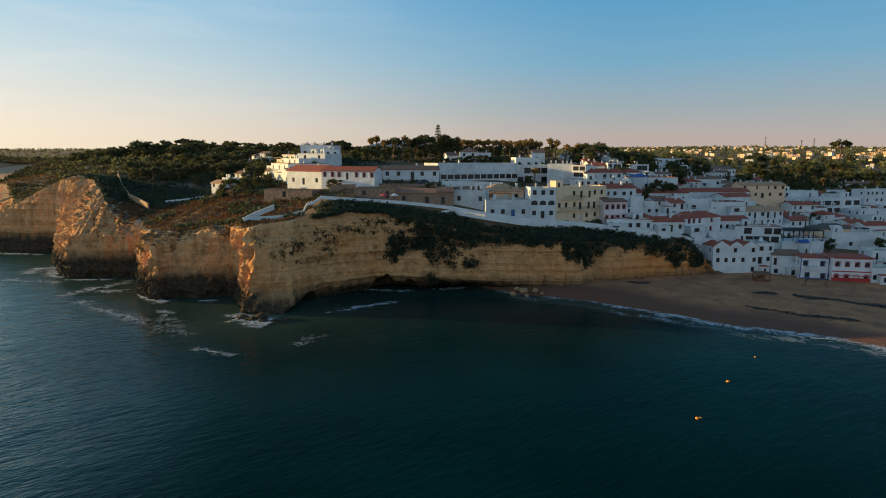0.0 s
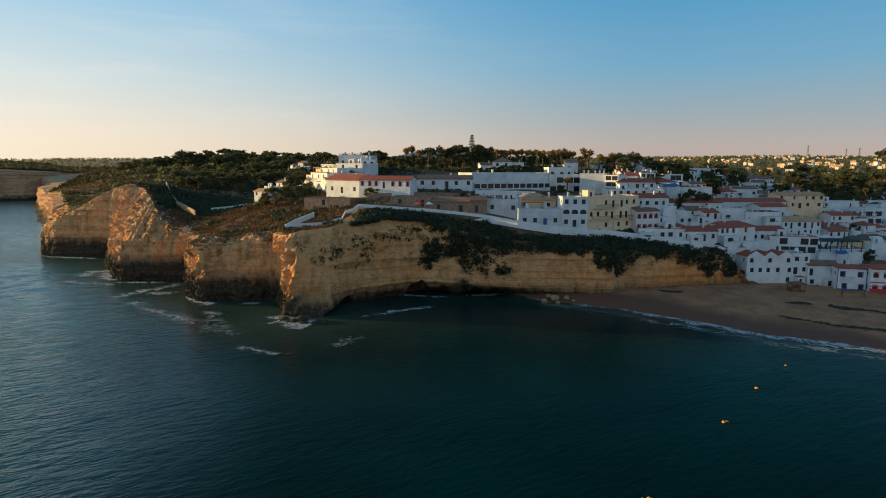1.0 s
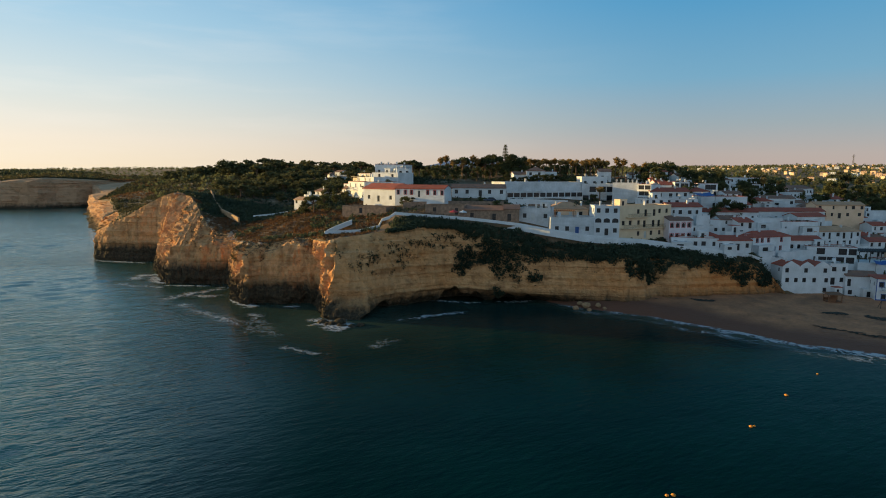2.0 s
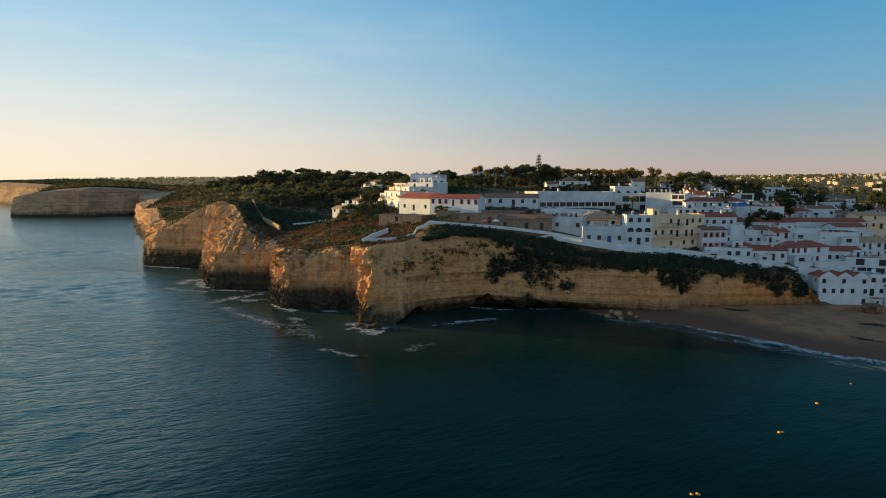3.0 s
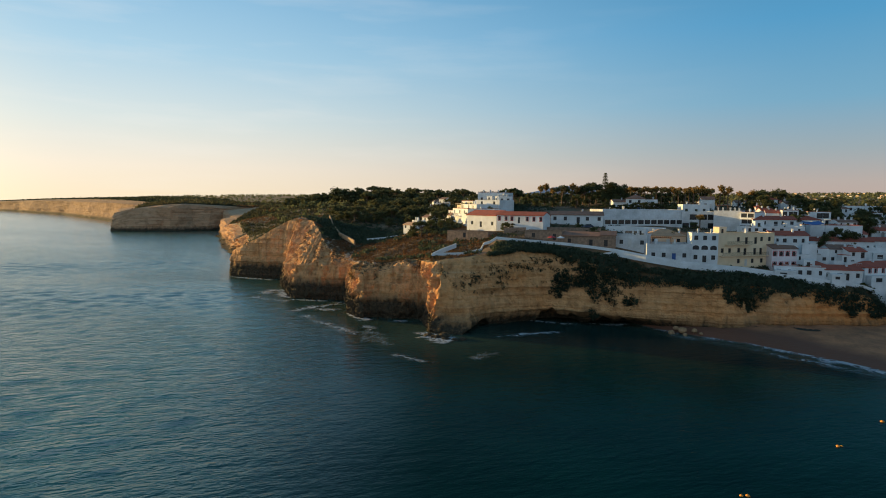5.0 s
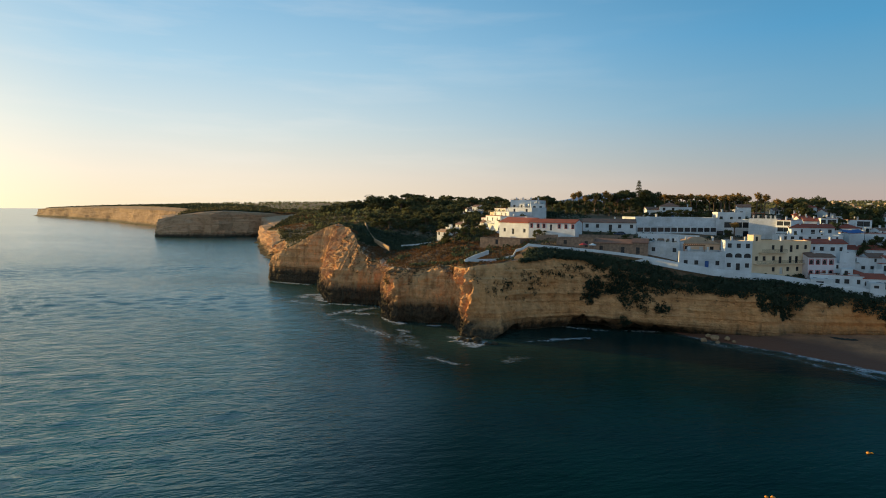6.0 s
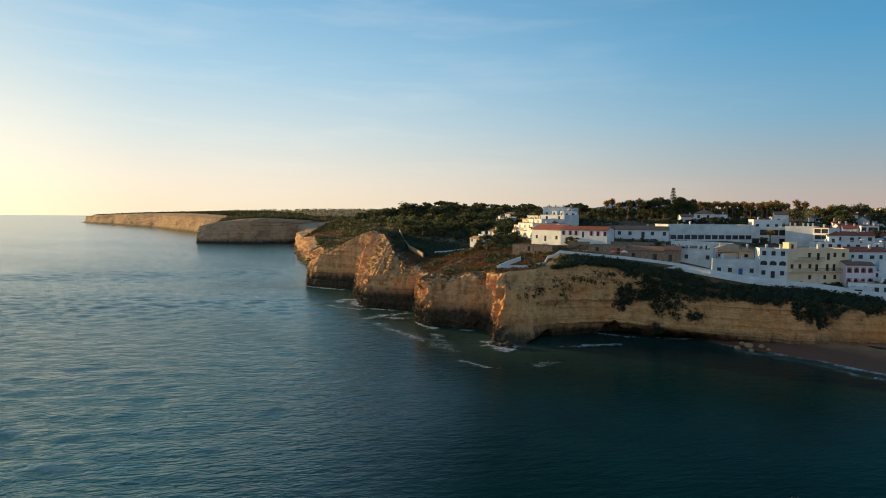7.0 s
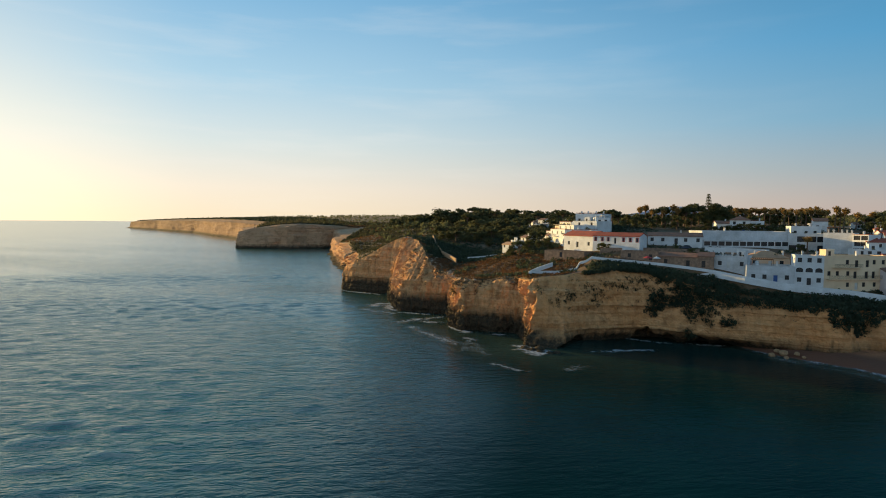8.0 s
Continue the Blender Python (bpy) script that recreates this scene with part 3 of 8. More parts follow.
def plot(x, y, z, w, d, h, turn, storeys, columns, roof, wall, extra=""):
    if x > 20:
        d = min(d, 7.0)
    if roof == "gable" and x > -40:
        d = min(d, 6.0)
    plots.append(dict(x=x, y=y, z=z, w=w, d=d, h=h, turn=turn, storeys=storeys, columns=columns, roof=roof, wall=wall, extra=extra.split(",")))


plot(-56.8, 238.0, 36.1, 12.5, 12, 4.4, -9, 1, 3, 'flat', 'white', 'chim=4')
plot(-45.2, 226.0, 32.6, 5.9, 14, 6.0, 20, 2, 2, 'flat', 'white', '')
plot(-55.2, 226.0, 31.7, 13.1, 10, 5.3, -27, 2, 2, 'flat', 'white', '')
plot(-60.9, 224.0, 30.0, 13.6, 12, 5.2, -48, 2, 3, 'flat', 'white', '')
plot(-61.8, 214.0, 27.8, 16.2, 14, 5.8, -54, 2, 3, 'flat', 'white', '')
plot(-49.9, 190.0, 27.2, 14.6, 9, 4.5, -31, 1, 3, 'gable', 'white', 'red')
plot(-37.3, 182.4, 29.1, 17.4, 9, 2.9, -16, 1, 7, 'gable', 'white', 'red,shut')
plot(-19.4, 190.0, 29.2, 18.1, 9, 3.0, 6, 1, 5, 'gable', 'white', 'brown,chim=1')
plot(-1.0, 192.0, 28.7, 31.9, 6, 2.1, 32, 1, 12, 'flat', 'worn', 'wide,arcade,bare')
plot(-1.8, 196.0, 30.8, 33.6, 9, 3.2, 32, 1, 0, 'flat', 'worn', 'bare')
plot(26.1, 213.0, 27.0, 12.2, 10, 6.4, 14, 2, 4, 'flat', 'worn', 'wide')
plot(36.2, 208.0, 27.2, 8.9, 14, 6.7, -20, 3, 0, 'flat', 'worn', 'chim=5,side')
plot(44.0, 204.0, 27.4, 4.9, 9, 6.2, -37, 3, 2, 'flat', 'white', 'wide')
plot(-53.9, 178.0, 23.9, 15.7, 7, 2.2, -14, 1, 1, 'flat', 'stone', 'bare')
plot(-25.9, 172.0, 24.2, 12.4, 6, 2.9, -9, 1, 2, 'flat', 'stone', 'bare')
plot(-13.6, 170.0, 22.8, 12.0, 9, 3.3, -10, 1, 2, 'gable', 'stone', 'brown')
plot(-1.8, 168.0, 22.8, 4.7, 9, 3.7, 0, 1, 1, 'gable', 'stone', 'brown')
plot(2.8, 170.5, 22.8, 9.4, 8, 3.8, -12, 1, 3, 'flat', 'worn', '')
plot(12.8, 176.0, 23.1, 11.5, 9, 3.1, 10, 1, 3, 'hip', 'cream', 'beige')
plot(11.8, 164.0, 19.6, 12.6, 10, 4.7, 5, 1, 4, 'flat', 'worn', '')
plot(24.4, 166.0, 19.1, 7.3, 7, 8.6, 4, 3, 3, 'flat', 'white', 'arch,chim=2')
plot(31.9, 168.6, 17.7, 21.7, 12, 9.9, 35, 3, 7, 'flat', 'yellow', 'balc')
plot(48.3, 177.0, 16.8, 8.2, 9, 6.4, 22, 2, 4, 'gable', 'pinkw', 'brown,arch')
plot(55.6, 180.0, 16.3, 4.2, 7, 4.9, 14, 2, 2, 'flat', 'white', '')
plot(48.3, 174.0, 15.1, 13.2, 5, 3.2, -9, 1, 3, 'flat', 'white', '')
plot(58.3, 175.0, 15.3, 3.9, 5, 3.6, 0, 1, 1, 'hip', 'white', 'red')
plot(61.1, 172.0, 14.7, 9.9, 7, 3.2, 6, 1, 4, 'gable', 'white', 'red')
plot(73.2, 178.0, 13.1, 15.7, 10, 5.2, 27, 2, 4, 'hip', 'white', 'red,shut')
plot(58.9, 187.0, 18.4, 7.7, 9, 4.5, -7, 2, 3, 'flat', 'white', '')
plot(66.3, 186.0, 18.5, 6.0, 9, 4.5, 10, 2, 2, 'gable', 'white', 'brown')
plot(70.8, 184.0, 17.9, 5.6, 9, 4.6, 21, 2, 1, 'gable', 'white', 'red')
plot(47.5, 201.0, 28.5, 14.3, 9, 2.9, 12, 1, 4, 'gable', 'white', 'red,chim=2')
plot(43.0, 190.0, 25.0, 18.3, 9, 4.0, 9, 2, 5, 'flat', 'white', '')
plot(49.8, 184.0, 23.6, 11.3, 8, 3.4, 15, 1, 3, 'gable', 'white', 'red')
plot(65.0, 205.0, 20.7, 20.6, 10, 3.7, 6, 1, 5, 'gable', 'white', 'red')
plot(68.0, 212.0, 24.8, 17.6, 10, 4.5, 13, 1, 3, 'flat', 'white', '')
plot(89.8, 224.0, 19.5, 28.9, 10, 4.3, 10, 1, 6, 'gable', 'white', 'red')
plot(101.7, 214.0, 18.1, 12.8, 10, 4.5, 23, 1, 2, 'gable', 'white', 'red')
plot(82.2, 204.0, 18.4, 11.5, 9, 3.9, 10, 1, 3, 'flat', 'white', '')
plot(92.8, 205.0, 17.3, 12.7, 9, 3.9, 9, 1, 3, 'flat', 'white', '')
plot(116.8, 233.0, 20.7, 19.4, 14, 5.3, 9, 2, 4, 'gable', 'cream', 'beige,chim=3')
plot(103.4, 205.0, 12.6, 18.4, 12, 5.5, 16, 2, 5, 'hip', 'white', 'beige')
plot(89.3, 192.0, 12.6, 11.7, 9, 3.7, 10, 1, 2, 'gable', 'white', 'red')
plot(94.4, 190.0, 9.2, 14.0, 10, 5.4, -8, 2, 5, 'flat', 'white', 'wide')
plot(79.4, 171.5, 2.1, 14.0, 10, 8.6, 6, 3, 5, 'gable3', 'white', 'red,sparse')
plot(93.2, 173.0, 2.0, 5.1, 10, 9.4, 6, 3, 1, 'flat', 'white', '')
plot(75.8, 178.0, 4.6, 6.2, 9, 7.6, -9, 1, 1, 'flat', 'white', '')
plot(97.4, 172.5, 1.7, 8.5, 9, 6.5, -3, 2, 3, 'gable', 'white', 'brown')
plot(102.6, 167.0, 1.7, 7.4, 10, 6.8, -12, 2, 2, 'hip', 'white', 'red,blue')
plot(109.5, 163.5, 2.0, 10.0, 11, 7.1, -11, 2, 4, 'hip', 'white', 'red,redband,arch,low')
plot(119.0, 161.0, 2.2, 8.2, 10, 4.1, -11, 1, 5, 'flat', 'white', '')
plot(129.4, 176.0, 3.2, 9.5, 10, 5.7, -6, 2, 4, 'flat', 'white', '')
plot(130.8, 204.0, 6.8, 12.8, 12, 5.4, 9, 1, 3, 'hip', 'cream', 'grey')
plot(151.6, 220.0, 8.9, 8.0, 9, 3.8, 14, 1, 2, 'gable', 'white', 'red')
plot(154.9, 216.0, 7.7, 13.5, 10, 4.6, 8, 1, 3, 'gable', 'white', 'red')
plot(160.9, 250.0, 12.7, 20.9, 12, 7.5, 17, 2, 4, 'flat', 'white', 'wide')
plot(134.7, 228.0, 13.1, 10.2, 9, 5.7, 11, 2, 2, 'gable', 'white', 'red')
plot(128.3, 224.0, 10.9, 4.7, 8, 4.3, 0, 1, 2, 'gable', 'white', 'red')
plot(145.1, 232.0, 11.8, 7.4, 8, 5.4, 16, 1, 2, 'flat', 'white', '')
plot(132.6, 200.0, 6.0, 17.4, 10, 5.5, 0, 1, 4, 'flat', 'white', '')
plot(151.1, 262.0, 16.1, 17.3, 10, 6.0, 13, 2, 4, 'flat', 'white', '')
plot(178.3, 285.0, 17.2, 20.4, 10, 4.4, 14, 1, 5, 'flat', 'white', '')
plot(216.6, 320.0, 18.1, 14.1, 10, 5.2, 8, 1, 3, 'gable', 'white', 'brown')
plot(192.1, 270.0, 13.1, 20.5, 10, 9.4, 14, 3, 4, 'flat', 'white', '')
plot(169.6, 240.0, 10.2, 17.8, 10, 5.6, 6, 2, 4, 'flat', 'white', '')
plot(71.2, 256.0, 32.1, 6.6, 9, 4.6, 18, 2, 2, 'gable', 'white', 'brown')
plot(103.1, 300.0, 29.9, 22.8, 10, 6.2, 15, 2, 5, 'flat', 'white', '')
plot(90.5, 265.0, 27.6, 22.8, 8, 3.5, 13, 1, 4, 'flat', 'white', '')
plot(139.3, 310.0, 24.2, 18.4, 10, 6.7, 26, 2, 3, 'hip', 'white', 'brown')
plot(103.1, 250.0, 24.3, 14.6, 9, 3.5, 8, 1, 4, 'gable', 'white', 'brown')
plot(1.6, 262.0, 32.5, 6.7, 9, 4.5, 17, 1, 2, 'gable', 'white', 'brown')
plot(7.0, 258.0, 32.6, 8.2, 9, 5.9, 0, 2, 2, 'hip', 'white', 'brown')
plot(15.4, 262.0, 33.1, 5.3, 9, 5.0, 0, 2, 2, 'flat', 'white', '')
plot(29.1, 240.0, 32.1, 10.7, 9, 3.9, 11, 1, 3, 'flat', 'white', 'chim=2')
plot(39.0, 262.0, 34.3, 5.4, 9, 4.2, 0, 1, 2, 'gable', 'white', 'brown')
plot(-139.4, 440.0, 31.4, 9.0, 8, 5.0, 30, 2, 3, 'hip', 'white', 'brown')
plot(-127.3, 380.0, 26.8, 12.0, 8, 4.6, -25, 2, 4, 'flat', 'white', '')
plot(-121.8, 420.0, 30.5, 9.4, 8, 4.2, -30, 1, 2, 'gable', 'white', 'brown')
plot(-71.5, 225.0, 26.2, 8, 6, 2.6, -36, 1, 3, 'flat', 'white', '')
plot(-69.4, 228.0, 28.2, 7, 5, 2.4, -52, 1, 2, 'gable', 'white', 'brown')
plot(-68.0, 229.5, 29.8, 8.5, 6, 2.7, -40, 1, 3, 'flat', 'white', 'arch')
plot(-64.9, 232.5, 32.0, 7.5, 5, 2.8, -46, 1, 2, 'flat', 'cream', 'bare')
plot(-63.2, 234.0, 34.3, 8, 6, 2.4, -38, 1, 3, 'flat', 'white', 'wide')
plot(-80.5, 206.0, 24.6, 6, 5, 2.3, -30, 1, 2, 'gable', 'white', 'beige')
plot(-78.6, 211.5, 26.2, 5, 4, 2.2, -50, 1, 2, 'flat', 'white', '')
plot(-76.2, 217.5, 27.4, 6.5, 5, 2.4, -35, 1, 2, 'gable', 'white', 'brown')
plot(-129.6, 390.0, 29.7, 7, 7, 3.5, -30, 1, 2, 'flat', 'white', '')
plot(-126.1, 400.0, 31.0, 8, 7, 4, -30, 1, 2, 'flat', 'white', '')
plot(-132.1, 430.0, 34.3, 7, 7, 4, -30, 1, 2, 'gable', 'white', 'brown')
plot(-120.2, 410.0, 31.9, 9, 7, 3.5, -30, 1, 2, 'flat', 'white', '')


# ---- heights of the land ----
HILLS = [
    (-60, 165, 18.5), (-58, 180, 22.5), (-72, 180, 20.5), (-85, 190, 19.8), (-95, 204, 19), (-83, 206, 20.6), (-80, 225, 24), (-100, 230, 18.5), (-115, 230, 21),
    (-108, 203, 21.5), (-129, 236, 27.5), (-150, 300, 27), (-166, 283, 27.5), (-110, 260, 19), (-75, 260, 26), (-140, 330, 28), (-100, 330, 27), (-147, 455, 31),
    (-270, 483, 31), (-200, 540, 37), (-270, 580, 38), (-450, 690, 25), (-300, 413, 19.5), (-330, 560, 30), (-250, 430, 23), (-200, 380, 26), (-70, 168, 16.5),
]
HEIGHTS = [
    (-50, 240, 35), (-20, 250, 33), (0, 285, 36), (40, 290, 35.5), (-30, 290, 36), (60, 330, 35), (0, 400, 37), (-80, 400, 33), (120, 400, 33), (200, 400, 25), (250, 300, 14),
    (200, 220, 6), (170, 170, 3), (-40, 176, 24), (-10, 178, 24.5), (-30, 180, 26), (-20, 168, 23), (-45, 157, 20), (0, 182, 26), (20, 195, 27), (60, 240, 30),
]
COUNTRY = [
    (400, 800, 45), (700, 1270, 60), (1200, 1870, 64), (200, 900, 42), (-200, 1000, 42), (-600, 1050, 44), (-740, 1000, 43), (-810, 1100, 44), (-1090, 1180, 38), (-1300, 1260, 36), (-1000, 1400, 42), (-300, 2000, 48), (-1200, 2200, 44),
    (600, 2500, 64), (1500, 900, 45), (900, 500, 30), (2500, 2500, 66), (3500, 600, 50), (-1500, 1500, 34), (0, 3500, 60), (-2000, 3500, 42), (350, 420, 24), (500, 250, 18),
]
CLIFF_PATH = [
    (-50, 147, 20.9), (-41.6, 153, 20.9), (-37.7, 159, 21.7), (-36.9, 160, 23.6), (-35, 160.5, 24.2), (-33.2, 161, 25.5), (-28.2, 163, 25), (-20.1, 164, 24.5), (-11.9, 164, 24),
    (-3.7, 163, 23.3), (2.8, 164, 22.5), (11.5, 161, 21.3), (21.9, 162, 19.7), (31, 163.5, 18.9), (38.9, 168, 18.1), (47.7, 172, 16.8), (54.3, 171, 16.2), (60.4, 170, 15.2),
    (70.8, 172, 13.8), (75.8, 174, 11.9),
]
spots = [(*r[4:6], r[6]) for r in COAST] + HILLS + HEIGHTS + COUNTRY + [(x, y + 0.8, z - 1.1) for x, y, z in CLIFF_PATH]
for p in plots:
    c, s = math.cos(radians(p["turn"])), math.sin(radians(p["turn"]))
    spots.append((p["x"] + c * p["w"] / 2 - s * p["d"] / 2, p["y"] + s * p["w"] / 2 + c * p["d"] / 2, p["z"] - 0.1))
spots = np.array(spots)
# a smooth sheet through the spot heights
gap = np.linalg.norm(spots[:, None, :2] - spots[None, :, :2], axis=-1)
n_s = len(spots)
system = np.zeros((n_s + 3, n_s + 3))
system[:n_s, :n_s] = gap - np.eye(n_s) * 1.5
system[:n_s, n_s:] = np.c_[np.ones(n_s), spots[:, :2]]
system[n_s:, :n_s] = system[:n_s, n_s:].T
weights = np.linalg.solve(system, np.r_[spots[:, 2], 0, 0, 0])


def land(x, y):
    """The height of the land at arrays x and y."""
    x, y = np.asarray(x, float), np.asarray(y, float)
    flat = np.c_[x.ravel(), y.ravel()]
    out = weights[n_s] + flat @ weights[n_s + 1:]
    for k in range(n_s):
        out = out + weights[k] * np.hypot(flat[:, 0] - spots[k, 0], flat[:, 1] - spots[k, 1])
    return out.reshape(x.shape)


# more small houses fill the gaps of the hillside, but for the wooded dells (x, y, reach)
GROVES = [(80, 270, 15), (68, 258, 11), (88, 248, 11), (190, 300, 24), (168, 285, 14), (215, 320, 20), (112, 268, 11), (140, 275, 12)]
infill_rng = random.Random(31)
marked = len(plots)
for k in range(900):
    x, y = infill_rng.uniform(58, 215), infill_rng.uniform(192, 305)
    w, d, h = infill_rng.uniform(4.5, 9), infill_rng.uniform(5, 7), infill_rng.choice((2.8, 3.2, 3.6, 5.4))
    if x < 95 and y < 205 or x > 60 + (y - 150) * 1.6 or any(math.hypot(x - a, y - b) < r for a, b, r in GROVES):
        continue
    near = min(math.hypot(x + w / 2 - (p["x"] + p["w"] / 2), y + d / 2 - (p["y"] + p["d"] / 2)) - max(w, d) * 0.5 - max(p["w"], p["d"]) * 0.5 for p in plots)
    if near < -0.6 or len(plots) > marked + 80:
        continue
    roof = infill_rng.choice(("flat", "flat", "gable", "hip"))
    tile = infill_rng.choice(("red", "red", "brown"))
    z = float(land(np.array([x + w / 2]), np.array([y + d / 2]))[0])
    plot(x, y, z, w, d, h, infill_rng.uniform(-8, 22), 2 if h > 5 else 1, infill_rng.choice((2, 3)), roof, "white", tile if roof != "flat" else infill_rng.choice(("", "wide", "wide")))


def inside(x, y):
    """Whether arrays of places lie inland of the rim."""
    ring = np.r_[rim_line, [(-2500, 4800), (4800, 4800), (4800, -700)]]
    hit = np.zeros(np.shape(x), bool)
    for (ax, ay), (bx, by) in zip(ring, np.roll(ring, -1, 0)):
        if ay == by:
            continue
        hit ^= ((ay > y) != (by > y)) & (x < (bx - ax) * (y - ay) / (by - ay) + ax)
    return hit


def to_line(x, y, line):
    """The distance from arrays of places to a line."""
    best = np.full(np.shape(x), 1e9)
    for (ax, ay), (bx, by) in zip(line[:-1], line[1:]):
        dx, dy = bx - ax, by - ay
        t = np.clip(((x - ax) * dx + (y - ay) * dy) / (dx * dx + dy * dy + 1e-9), 0, 1)
        best = np.minimum(best, np.hypot(x - ax - t * dx, y - ay - t * dy))
    return best


def graded(lo, hi, a, b, fine, grow=1.12):
    """Coordinates fine between a and b and ever coarser outside."""
    mid = list(np.arange(a, b + fine, fine))
    step, v = fine, mid[-1]
    while v < hi:
        step *= grow
        v += step
        mid.append(min(v, hi))
    step, v = fine, mid[0]
    while v > lo:
        step *= grow
        v -= step
        mid.insert(0, max(v, lo))
    return np.array(mid)


def build_ground():
    xs, ys = graded(-2600, 4700, -300, 230, 2.5), graded(-600, 4700, 130, 420, 2.5)
    gx, gy = np.meshgrid(xs, ys)
    gz = land(gx, gy)
    rough = np.array([noise.fractal(Vector((x * 0.06, y * 0.06, 3.1)), 1.0, 2.0, 4) for x, y in zip(gx.ravel(), gy.ravel())]).reshape(gx.shape)
    near_line = stretch_of(COAST, lambda a: 6 if a[0] > -200 else 60)[:, 4:6]
    edge = to_line(gx, gy, near_line)
    gz += rough * np.clip(edge / 60, 0, 1) * np.where(gx < -55, 1.6, 0.5)
    gz -= 0.35 * np.clip(1 - edge / 8, 0, 1)
    ok = inside(gx, gy) & (edge > 1.6)
    keep = ok[:-1, :-1] & ok[1:, :-1] & ok[:-1, 1:] & ok[1:, 1:]
    ob = mesh_object("ground", np.c_[gx.ravel(), gy.ravel(), gz.ravel()], grid_faces(*gx.shape, keep), M["soil"], smooth=True)
    return tagged(ob, "dry brown soil with patchy grass above the cliffs", "ground", kind="structure")


def hollow(x, z):
    """How far the sea has cut into the foot of the cliff."""
    out = 0.0
    for cx, wide, tall, deep in ((-13.5, 6.5, 4.6, 6), (-1, 3.5, 3.4, 4), (6, 3.5, 2.8, 3), (-34.5, 2.0, 3.0, 3), (-58, 5, 3.5, 1.2), (-66, 2.5, 2.5, 1.0), (-104, 6, 2.5, 1.0), (-24, 4, 2.5, 1.5)):
        u = (x - cx) / wide
        if abs(u) < 1:
            roof = tall * math.sqrt(1 - u * u) * (0.8 + 0.7 * noise.noise(Vector((x * 0.45, cx, 1.5))))
            out += deep * max(0.0, min(1.0, (roof - z) / 1.2)) * math.sqrt(1 - u * u)
    return out


